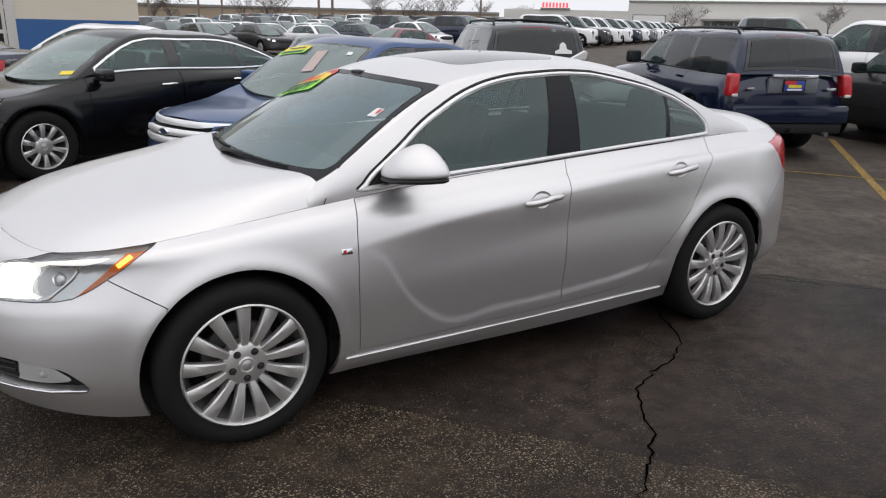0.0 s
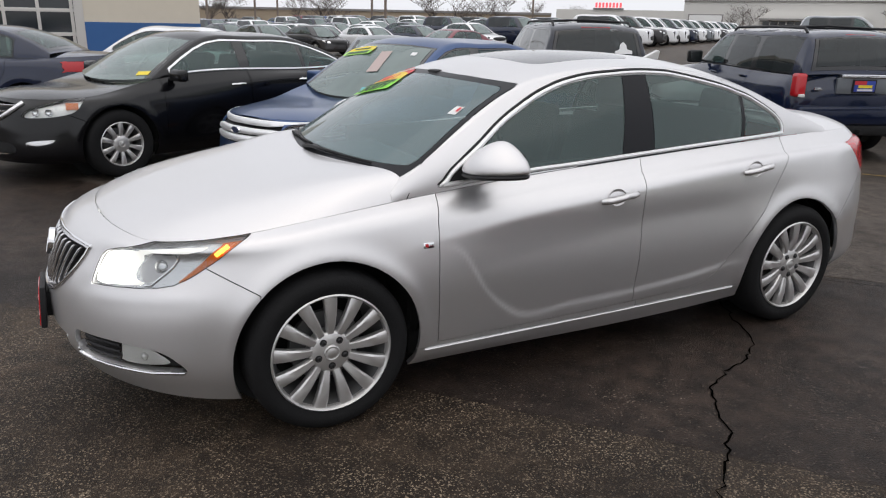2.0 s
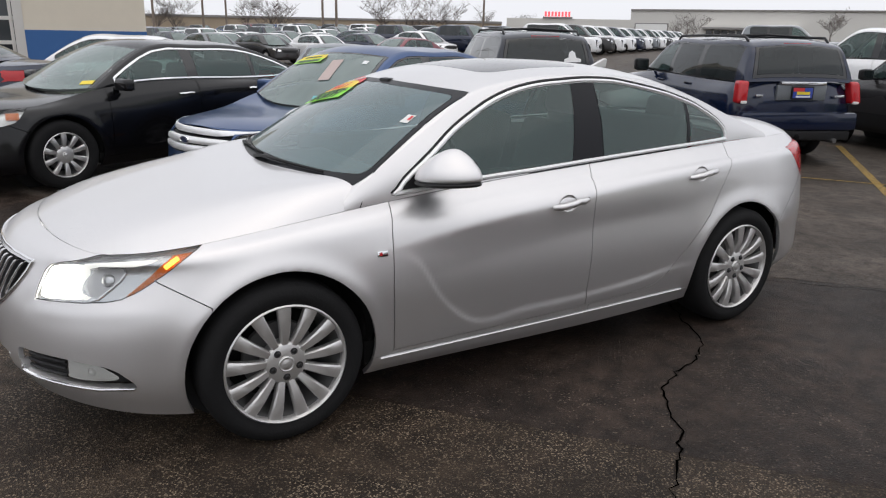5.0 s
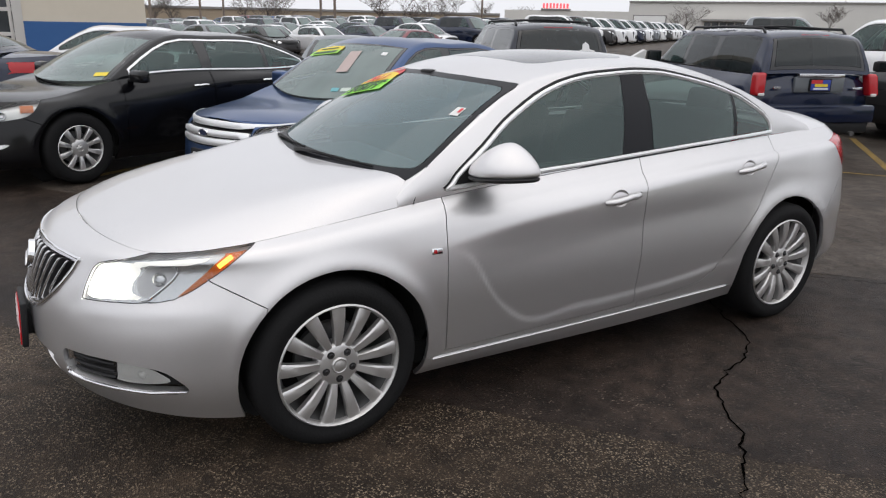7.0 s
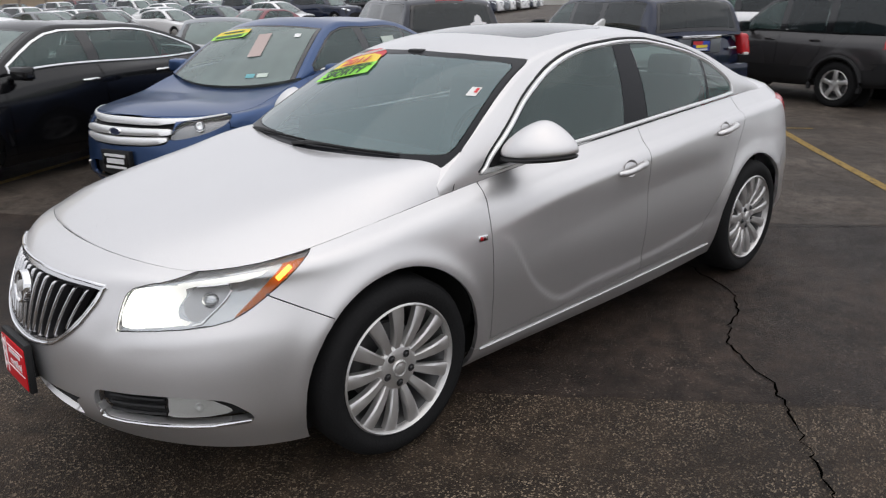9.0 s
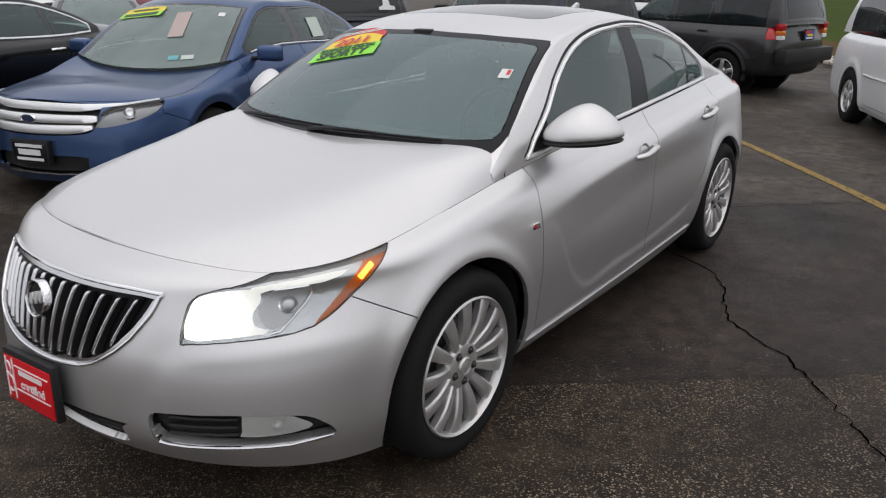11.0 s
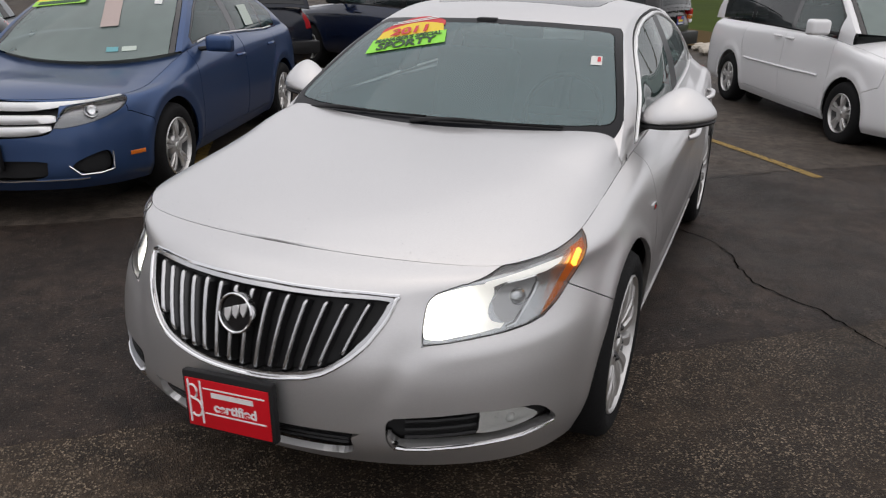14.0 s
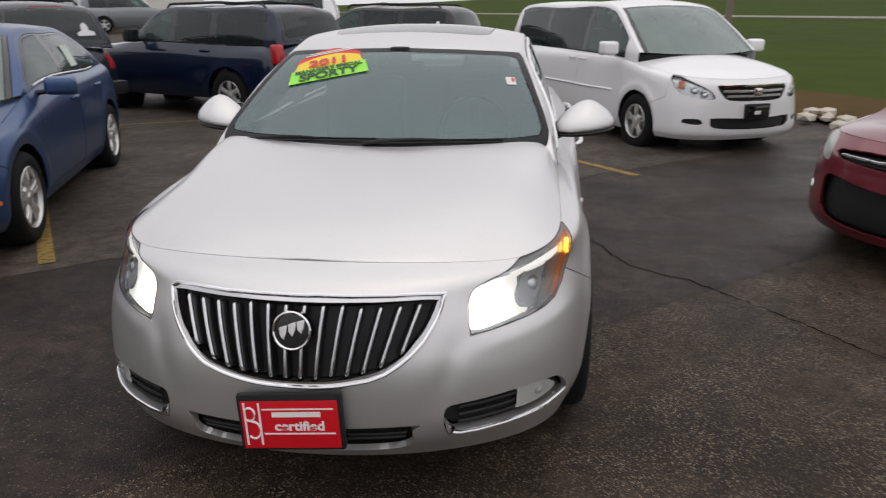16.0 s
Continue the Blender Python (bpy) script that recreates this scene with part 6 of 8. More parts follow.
def wagon(paint, **k):
    o = dict(wb=2.87, fo=0.90, ro=1.05, hw=0.94, clear=0.30, hood=1.00, belt=1.14, roof=1.76, cowl=0.45, tyre=0.37, rim=0.225, arch=0.43, spokes=5, style="plain", paint=paint, rb=0.72, head=1.15, back=3.60, tail=3.86, rail=0.66,
             doors=[(0.62, 1.60, 0.0), (1.61, 2.50, 0.2)], glass=[(0.80, 1.58), (1.66, 2.46), (2.56, 3.55)], dark=WINDOW_DARK, lift=0.16, rows=((1.2, 2), (2.15, 3)))
    o.update(k)
    S = body_curves(o["wb"], o["fo"], o["ro"], o["hw"], o["clear"], o["hood"], o["belt"], o["roof"], o["cowl"], o["head"], o["back"], o["tail"], o["rail"], nose=0.10, square=0.45, wrap=0.35, belt_rise=0.0, hood_rise=o.get("rise", 0.09))
    return S, o



# medium blue saloon
EMBLEM_BLUE = mat("emblem_blue", (0.02, 0.03, 0.07), 0.3, vary=0.1, scale=60)
LAMP_BACK = ("headlamp", "lamp_reflector", SMOKED, "", "each", 0.02)
CLEAR = ("headlamp", LENS, "clear headlamp", "each", 0.0)
DARK_BACK = lambda nm: (nm, nm + "_back", PLASTIC, "", "both", 0.0)
S, o = sedan(BLUE_PAINT, bright=False, glass=[(0.62, 1.50), (1.60, 2.40), (2.42, 2.85)], wb=2.728, hood=0.775, spokes=5, style="pair", rim=0.215, rows=((1.1, 2), (2.0, 3)), trim=CABIN_GREY,
    front=[("grille", [(0.0, 0.55), (0.33, 0.565), (0.40, 0.62), (0.432, 0.73), (0.40, 0.757), (0.2, 0.768), (0.0, 0.77), (-0.2, 0.768), (-0.432, 0.73), (-0.40, 0.62), (-0.33, 0.565)], 0),
           ("headlamp", [(0.410, 0.605), (0.425, 0.66), (0.465, 0.728), (0.58, 0.752), (0.78, 0.774), (0.825, 0.764), (0.77, 0.70), (0.60, 0.635)], 0),
           ("intake", [(0.0, 0.405), (0.30, 0.40), (0.34, 0.36), (0.30, 0.285), (0.0, 0.275), (-0.30, 0.285), (-0.30, 0.40)], 0),
           ("fog_pocket", [(0.47, 0.37), (0.60, 0.435), (0.66, 0.43), (0.66, 0.32), (0.53, 0.30)], 0)],
    rear=[("tail_lamp", [(3.45, 0.82), (3.40, 1.0), (4.5, 1.0), (4.5, 0.80)], 0.45)],
    extra=[CLEAR, ("tail_lamp", RED_LENS, "red tail lamp", "each", 0.015)])
car, sh, made = build_car("blue_sedan", "medium blue saloon with chrome bar grille parked in a bay", S, o, placed(1.459, 3.62, 19.1), fine=0.6)
for ob in made.get("headlamp", []):
    ob.visible_shadow = False
k = sh["skirt"]
backs(car, k, [LAMP_BACK, DARK_BACK("grille"), DARK_BACK("intake"), ("fog_pocket", "fog_back", PLASTIC, "", "each", 0.0)])
polar_bar(k, [(0.0, 0.738, 0.054), (0.30, 0.735, 0.052), (0.42, 0.742, 0.040), (0.47, 0.750, 0.026), (0.58, 0.757, 0.016), (0.70, 0.769, 0.012), (0.80, 0.775, 0.008)], 0.012, BRIGHT_TRIM, car, "grille_bar", "broad bright grille bar running over the headlamps")
polar_bar(k, [(0.0, 0.667, 0.054), (0.30, 0.665, 0.052), (0.395, 0.664, 0.046), (0.412, 0.664, 0.030)], 0.014, BRIGHT_TRIM, car, "grille_bar", "broad bright grille bar")
polar_bar(k, [(0.0, 0.592, 0.062), (0.25, 0.595, 0.060), (0.34, 0.601, 0.050), (0.385, 0.610, 0.026)], 0.014, BRIGHT_TRIM, car, "grille_bar", "broad bright grille bar")
for sg in (-1, 1):
    pts = []
    for x in np.linspace(0.70, 2.70, 30):
        z = float(at_x(S, "belt", np.array(x))) + 0.016
        q, n = skin_point(sh["house"], sg * 0.8, z, x=x)
        pts.append(q + n * 0.003)
    part("belt_strip", tube(pts, 0.008, 6), BRIGHT_TRIM, car, "thin chrome strip under the side windows")
skin_bar(k, 0.272, -0.62, 0.62, 0.012, 0.006, CHROME, car, "intake_strip")
q, n = skin_point(k, 1e-4, 0.665)
em = lathe([(0.0, -0.012), (0.05, -0.010), (0.058, 0.0), (0.06, 0.02)], 28)
bmesh.ops.scale(em, vec=(1.05, 1, 0.50), verts=em.verts)
em = part("emblem", moved(em, Matrix.Translation((q[0] - 0.012, 0, 0.665)) @ Matrix.Rotation(radians(-90), 4, "Z")), EMBLEM_BLUE, car, "oval blue emblem with chrome rim")
ring = lathe([(0.054, -0.010), (0.058, -0.016), (0.064, -0.010), (0.064, 0.015)], 28)
bmesh.ops.scale(ring, vec=(1.05, 1, 0.50), verts=ring.verts)
part("emblem_ring", moved(ring, Matrix.Translation((q[0] - 0.012, 0, 0.665)) @ Matrix.Rotation(radians(-90), 4, "Z")), CHROME, em)
front_plate(car, k, 0.43, GLOSS_BLACK, [(-0.12, 0.12, 0.035, 0.058, BAR_WHITE), (-0.10, 0.10, -0.02, 0.02, BAR_WHITE), (-0.12, 0.12, -0.06, -0.04, BAR_WHITE)])
mirrors(car, 0.70, 1.0, 1.02, BLUE_PAINT, (0.06, 0.115, 0.07))
handles(car, k, ((1.42, 0.86), (2.35, 0.88)), BLUE_PAINT)
for sg in (-1, 1):
    q, n = polar_point(k, 0.83, 0.40, sg)
    part("side_marker", moved(boxed(-0.06, 0.06, -0.006, 0.006, -0.014, 0.014, 0.004), facing(q, n)), AMBER, car, "amber side marker")
    q, n = polar_point(k, 0.60, 0.705, sg)
    part("lamp_bulb", moved(lathe([(0.0, 0.01), (0.03, 0.004), (0.042, -0.008), (0.046, 0.01)], 18), facing(q - n * 0.025, n)), CHROME, car)
for sg in (-1, 1):
    edge = [polar_point(k, a, z, sg) for a, z in ((0.445, 0.362), (0.50, 0.300), (0.60, 0.305), (0.672, 0.318), (0.672, 0.432))]
    part("fog_trim", tube([q + n * 0.004 for q, n in edge], 0.007, 6), CHROME, car, "thin chrome line round the fog pocket")
screen_banner(car, S, 0.58, 0.195, 0.50)
CARD = mat("pale_card", (0.46, 0.37, 0.345), 0.6, vary=0.08, scale=30)
TEAL = mat("teal_paper", (0.16, 0.42, 0.46), 0.6, vary=0.1, scale=30)
SHEET = mat("green_white_paper", (0.55, 0.62, 0.56), 0.6, vary=0.06, scale=30)


def on_screen(S, s, t):
    """A pose lying on a car's windscreen."""
    def at(a, b):
        ex, ey, ez = (float(spline([(r[0], r[i]) for r in S["rail"]])(a * 0.24)) for i in (1, 2, 3))
        cx, cz = (float(spline([(r[0], r[i]) for r in S["roof"]])(a * 0.24)) for i in (1, 2))
        return Vector((cx + (ex - cx) * b * b, ey * b, cz - (cz - ez) * abs(b) ** 2.3))
    return screen_frame(at, s, t, Vector((-0.5, 0, 0.86)))


def paper(name, w, h, m, material, car, label=""):
    return part(name, moved(boxed(-w / 2, w / 2, -0.002, 0.0, -h / 2, h / 2), m), material, car, label)


paper("price_card", 0.14, 0.36, on_screen(S, 0.60, -0.20) @ Matrix.Rotation(radians(-9), 4, "Y"), CARD, car, "pale price card hung in the screen")
paper("screen_paper", 0.09, 0.05, on_screen(S, 0.13, -0.36), TEAL, car)
paper("screen_paper", 0.11, 0.05, on_screen(S, 0.13, -0.52), SHEET, car)
paper("screen_paper", 0.06, 0.06, on_screen(S, 0.80, -0.68), BAR_WHITE, car)
q, n = skin_point(sh["house"], -0.8, 1.17, x=2.02)
paper("window_paper", 0.26, 0.20, facing(q + n * 0.006, n), SHEET, car, "pale paper in the rear side window")

# black saloon
S, o = sedan(BLACK_PAINT, glass=[(0.62, 1.50), (1.60, 2.40), (2.42, 2.98)], wb=2.776, hood=0.80, belt=0.95, roof=1.42, tyre=0.345, arch=0.385, spokes=10, style="blade", rim=0.22, trim=CABIN_GREY,
    front=[("headlamp", [(0.49, 0.650), (0.55, 0.718), (0.70, 0.770), (0.84, 0.805), (0.985, 0.835), (0.965, 0.775), (0.90, 0.69), (0.76, 0.652), (0.6, 0.640)], 0),
           ("grille", [(0.0, 0.58), (0.28, 0.60), (0.40, 0.70), (0.42, 0.755), (0.2, 0.775), (0.0, 0.78), (-0.2, 0.775), (-0.42, 0.755), (-0.28, 0.60)], 0),
           ("fog_trim", [(0.50, 0.40), (0.58, 0.425), (0.74, 0.435), (0.72, 0.405), (0.60, 0.375)], 0),
           ("intake", [(0.0, 0.40), (0.36, 0.40), (0.40, 0.30), (0.0, 0.27), (-0.36, 0.40)], 0)],
    rear=[("tail_lamp", [(3.45, 0.84), (3.36, 1.0), (4.5, 1.02), (4.5, 0.82)], 0.45)],
    extra=[CLEAR, ("tail_lamp", RED_LENS, "red tail lamp", "each", 0.015), ("fog_trim", CHROME, "chrome fog lamp trim", "each", 0.02)])
car, sh, made = build_car("black_sedan", "black saloon with chrome window trim parked in a bay", S, o, placed(-0.66, 5.32, 21.6), fine=0.6)
for ob in made.get("headlamp", []):
    ob.visible_shadow = False
k = sh["skirt"]
backs(car, k, [("headlamp", "lamp_reflector", FOG_BACK, "", "each", 0.02), DARK_BACK("grille"), DARK_BACK("intake")])
for z, w in ((0.745, 0.46), (0.69, 0.42), (0.64, 0.36)):
    skin_bar(k, z, -w, w, 0.016, 0.008, CHROME, car, "grille_bar")
for sg in (-1, 1):
    pts = []
    for t in np.linspace(0, 1, 12):
        q, n = polar_point(k, 0.12 + 0.36 * t**0.8, 0.585 + 0.185 * t**1.6, sg)
        pts.append(q + n * 0.008)
    part("grille_frame", tube(pts, 0.026, 8, 0.8), BRIGHT_TRIM, car, "chrome grille surround")
    q, n = polar_point(k, 0.88, 0.755, sg)
    part("turn_reflector", moved(boxed(-0.055, 0.055, -0.004, 0.004, -0.045, 0.026, 0.004), facing(q - n * 0.018, n)), AMBER, car, "amber turn reflector")
    for a in (0.60, 0.70):
        q, n = polar_point(k, a, 0.69, sg)
        part("lamp_bulb", moved(lathe([(0.0, 0.01), (0.025, 0.004), (0.034, -0.008), (0.038, 0.01)], 18), facing(q - n * 0.025, n)), CHROME, car)
mirrors(car, 0.62, 0.99, 1.0, BLACK_PAINT, (0.06, 0.115, 0.065))
handles(car, k, ((1.40, 0.87), (2.35, 0.89)), CHROME)
paper("yellow_tag", 0.16, 0.06, on_screen(S, 0.12, -0.80), BAR_YELLOW, car, "yellow tag in the screen")

# navy sport utility, seen from behind
S, o = wagon(NAVY_PAINT, roof=1.69, belt=1.11, spokes=6, style="plain", back=3.62, tail=3.88, trim=CABIN_GREY)
car, sh, made = build_car("navy_suv", "dark navy sport utility with chrome tailgate handle", S, o, placed(10.03, 6.24, -112.8))
XR = 3.92
rear_box(car, "plate_recess", XR, -0.36, 0.36, 0.90, 1.10, GREY_PAINT, "grey plate recess", 0.004)
rear_box(car, "tailgate_handle", XR, -0.33, 0.33, 1.10, 1.15, CHROME, "chrome tailgate handle", 0.035, 0.05, 0.012)
rear_plate(car, XR + 0.004, 1.0)
rear_box(car, "bumper_step", XR, -0.86, 0.86, 0.50, 0.74, NAVY_PAINT, "", 0.06, 0.14, 0.045)
rear_box(car, "rear_valance", XR, -0.80, 0.80, 0.36, 0.50, PLASTIC, "", 0.03, 0.1, 0.03)
for y0, y1 in ((0.50, 0.64), (-0.66, -0.56)):
    rear_box(car, "rear_badge", XR, y0, y1, 0.94, 0.975, CHROME, "", 0.004, 0.02, 0.003)
for sg in (-1, 1):
    lamp = boxed(3.76, 3.925, 0.770, 0.912, 0.85, 1.15, 0.045, 4)
    for v in lamp.verts:
        if v.co.z > 1.0:
            v.co.x -= 0.05 * (v.co.z - 1.0) / 0.15
            v.co.y -= 0.03 * (v.co.z - 1.0) / 0.15
    lamp = part("tail_lamp", moved(lamp, Matrix() if sg > 0 else Matrix.Scale(-1, 4, (0, 1, 0))), RED_LENS, car, "tall red tail lamp")
    part("reversing_lamp", boxed(3.80, 3.936, min(sg * 0.785, sg * 0.87), max(sg * 0.785, sg * 0.87), 0.85, 0.89, 0.012), FOG_BACK, lamp)
rear_box(car, "brake_lamp", 3.66, -0.2, 0.2, 1.62, 1.645, RED_LENS, "", 0.01, 0.03, 0.005)
mirrors(car, 0.95, 1.05, 1.24, PLASTIC, (0.08, 0.12, 0.10))
handles(car, sh["skirt"], ((1.45, 1.02), (2.38, 1.02)), NAVY_PAINT)
roof_rack(car, 1.35, 3.45, 0.60, 1.685)
part("tow_bar", tube([(3.7, 0, 0.42), (4.05, 0, 0.42)], 0.03, 8), PLASTIC, car)
part("exhaust", tube([(3.2, 0.5, 0.36), (4.0, 0.55, 0.36)], 0.035, 8), DARK_ALLOY, car)

# slate sport utility with a white decal
S, o = wagon(SLATE_PAINT, roof=1.72, belt=1.11, back=3.62, tail=3.88,
    rear=[("tail_lamp", [(3.74, 0.84), (3.72, 1.16), (4.5, 1.16), (4.5, 0.84)], 0.70)],
    extra=[("tail_lamp", RED_LENS, "red tail lamp", "each", 0.02)])
car, sh, made = build_car("slate_suv", "dark slate blue sport utility with white rear decal", S, o, placed(7.91, 9.03, -113.1))
rear_box(car, "brake_lamp", 3.66, -0.22, 0.22, 1.64, 1.675, RED_LENS, "", 0.015, 0.03, 0.006)
rear_box(car, "bumper_step", XR, -0.84, 0.84, 0.50, 0.68, PLASTIC, "", 0.09, 0.1, 0.03)
roof_rack(car, 1.35, 3.45, 0.60, 1.715)
mirrors(car, 0.95, 1.05, 1.24, SLATE_PAINT, (0.08, 0.12, 0.09))
hp, hn = sh["house"].p.reshape(-1, 3), sh["house"].nor.reshape(-1, 3)
i = int(np.argmin((hp[:, 1] - 0.42) ** 2 + (hp[:, 2] - 1.37) ** 2 + 9 * (hp[:, 0] < 3)))
dm = facing(Vector(hp[i]) + Vector(hn[i]) * 0.012, hn[i])
decal = part("rear_decal", moved(prism([(-0.13, -0.07), (0.14, -0.07), (0.14, -0.02), (0.06, 0.0), (0.05, 0.07), (0.0, 0.11), (-0.05, 0.07), (-0.06, 0.0), (-0.13, -0.03)], 0.002), dm), BAR_WHITE, car, "white decal on the rear window")

# charcoal compact sport utility
S, o = wagon(CHARCOAL_PAINT, wb=2.62, fo=0.86, ro=0.93, hw=0.89, clear=0.30, hood=0.98, belt=1.10, roof=1.70, back=3.28, tail=3.52, rail=0.64, tyre=0.355, arch=0.41, spokes=5, style="plain", glass=[(0.80, 1.5), (1.58, 2.3), (2.4, 3.22)], doors=[(0.62, 1.52, 0.0), (1.53, 2.3, 0.2)], cladding=0.60, rbumper=PLASTIC,
    rear=[("tail_lamp", [(3.30, 0.92), (3.26, 1.16), (4.5, 1.16), (4.5, 0.92)], 0.60)],
    extra=[("tail_lamp", RED_LENS, "red tail lamp", "each", 0.02)])
car, sh, made = build_car("charcoal_suv", "charcoal compact sport utility with black cladding", S, o, placed(12.25, 3.88, -104.2, -0.02))
XR = 3.55
rear_box(car, "bumper_step", XR, -0.80, 0.80, 0.55, 0.78, PLASTIC, "black plastic rear bumper", 0.09, 0.1, 0.04)
rear_plate(car, XR, 0.98)
roof_rack(car, 1.2, 3.1, 0.58, 1.70)
mirrors(car, 0.92, 1.0, 1.20, PLASTIC, (0.07, 0.11, 0.085))
handles(car, sh["skirt"], ((1.36, 1.0), (2.18, 1.0)), CHARCOAL_PAINT)
for sg in (-1, 1):
    for z0, z1, mm, nm in ((1.06, 1.16, RED_LENS, "tail_lamp"), (0.985, 1.055, AMBER, "turn_lamp"), (0.915, 0.98, BAR_WHITE, "reversing_lamp")):
        rear_box(car, nm, XR - 0.06, sg * 0.69 - 0.065, sg * 0.69 + 0.065, z0, z1, mm, "", 0.012, 0.10, 0.012)
    part("arch_flare", tube([(2.62 + 0.425 * math.cos(a), sg * 0.885, 0.355 + 0.425 * math.sin(a)) for a in np.linspace(-0.2, math.pi + 0.2, 20)], 0.035, 8), PLASTIC, car, "grey plastic wheel arch flare")

# white minivan
S, o = wagon(WHITE_PAINT, wb=3.0, fo=0.97, ro=1.12, hw=0.98, clear=0.2, hood=0.885, rise=0.22, belt=1.12, roof=1.74, cowl=-0.05, head=0.86, back=3.75, tail=4.03, rail=0.72, tyre=0.335, arch=0.375, spokes=5, style="pair", rim=0.205, glass=[(0.42, 1.42), (1.50, 2.62), (2.70, 3.7)], doors=[(0.36, 1.46, 0), (1.47, 2.66, 0.1)],
    front=[("headlamp", [(0.43, 0.68), (0.47, 0.76), (0.62, 0.85), (0.80, 0.93), (0.84, 0.89), (0.74, 0.74), (0.56, 0.67)], 0),
           ("grille", [(0.0, 0.65), (0.28, 0.66), (0.35, 0.71), (0.40, 0.815), (0.25, 0.828), (0.0, 0.83), (-0.25, 0.828), (-0.40, 0.815), (-0.35, 0.71)], 0),
           ("intake", [(0.0, 0.45), (0.40, 0.46), (0.45, 0.43), (0.40, 0.35), (0.0, 0.33), (-0.40, 0.35), (-0.40, 0.46)], 0),
           ("fog_pocket", [(0.54, 0.39), (0.54, 0.445), (0.68, 0.445), (0.68, 0.405)], 0)],
    extra=[CLEAR])
S["levels"][-1]["z"] = [(-0.87, 0.885), (-0.5, 0.925), (0.0, 0.995), (0.4, 1.045), (0.9, 1.075), (1.6, 1.09), (3.0, 1.10), (4.2, 1.10)]
S["bonnet"] = [(-0.87, 0.888), (-0.70, 0.955), (-0.35, 1.045), (-0.05, 1.105), (0.2, 1.125)]
car, sh, made = build_car("white_minivan", "white minivan parked at the kerb with tinted windows", S, o, placed(6.81, -2.79, 26.1, -0.02), fine=0.6, category="minivan")
for ob in made.get("headlamp", []):
    ob.visible_shadow = False
k = sh["skirt"]
backs(car, k, [("headlamp", "lamp_reflector", REFLECTOR, "", "each", 0.02), DARK_BACK("grille"), DARK_BACK("intake"), ("fog_pocket", "fog_back", PLASTIC, "", "each", 0.0)])
skin_bar(k, 0.815, -0.44, 0.44, 0.03, 0.008, CHROME, car, "grille_bar", "chrome grille bar")
for z, w in ((0.755, 0.41), (0.70, 0.37)):
    skin_bar(k, z, -w, w, 0.026, 0.004, SATIN, car, "grille_bar")
q, n = skin_point(k, 1e-4, 0.745)
part("emblem", moved(boxed(-0.055, 0.055, -0.006, 0.02, -0.045, 0.045, 0.012), Matrix.Translation((q[0] - 0.010, 0, 0.745)) @ Matrix.Rotation(radians(-90), 4, "Z")), CHROME, car, "plain chrome emblem")
front_plate(car, k, 0.53, GLOSS_BLACK, [(-0.05, 0.03, -0.03, 0.01, BAR_WHITE)])
mirrors(car, 0.45, 1.12, 1.18, WHITE_PAINT, (0.075, 0.12, 0.085))
handles(car, k, ((1.32, 1.0), (1.62, 1.0)), WHITE_PAINT)
for sg in (-1, 1):
    for a, z in ((0.52, 0.735), (0.605, 0.775)):
        q, n = polar_point(k, a, z, sg)
        part("lamp_bulb", moved(lathe([(0.0, 0.012), (0.03, 0.004), (0.045, -0.008), (0.05, 0.01)], 18), facing(q - n * 0.025, n)), CHROME, car)
    q, n = polar_point(k, 0.735, 0.83, sg)
    part("turn_reflector", moved(boxed(-0.035, 0.035, -0.004, 0.004, -0.05, 0.04, 0.01), facing(q - n * 0.015, n)), AMBER, car, "amber turn reflector")
    pts = []
    for x in np.linspace(0.55, 2.5, 24):
        q, n = skin_point(k, sg * 0.9, 0.66, x=x)
        pts.append(q + n * 0.004)
    part("side_moulding", tube(pts, 0.014, 6), WHITE_PAINT, car)

# dark red hatchback
S, o = sedan(RED_PAINT, wb=2.65, fo=0.92, ro=0.8, hood=0.80, deck=1.04,
    front=[("headlamp", [(0.52, 0.64), (0.54, 0.74), (0.66, 0.80), (0.92, 0.86), (0.90, 0.80), (0.80, 0.70), (0.66, 0.64)], 0),
           ("grille", [(0.0, 0.66), (0.40, 0.68), (0.42, 0.73), (0.0, 0.74), (-0.40, 0.68)], 0),
           ("intake", [(0.0, 0.52), (0.42, 0.56), (0.50, 0.50), (0.42, 0.30), (0.0, 0.26), (-0.42, 0.30), (-0.42, 0.56)], 0)],
    extra=[CLEAR])
car, sh, made = build_car("red_hatchback", "dark red hatchback with black lower grille", S, o, placed(2.13, -3.545, -55), fine=0.6)
for ob in made.get("headlamp", []):
    ob.visible_shadow = False
k = sh["skirt"]
backs(car, k, [DARK_BACK("grille"), DARK_BACK("intake")])
backs(car, k, [("headlamp", "lamp_reflector", LAMP_WHITE, "bright lamp reflector", "each", 0.02)], depth=0.014)
skin_bar(k, 0.70, -0.44, 0.44, 0.018, 0.006, CHROME, car, "grille_bar", "chrome grille bar")
for sg in (-1, 1):
    q, n = polar_point(k, 0.70, 0.42, sg)
    part("fog_lamp", moved(lathe([(0.0, 0.006), (0.036, 0.0), (0.046, -0.004), (0.05, 0.02)], 20), facing(q, n)), CHROME, car)
mirrors(car, 0.70, 1.0, 1.02, RED_PAINT, (0.06, 0.115, 0.07))

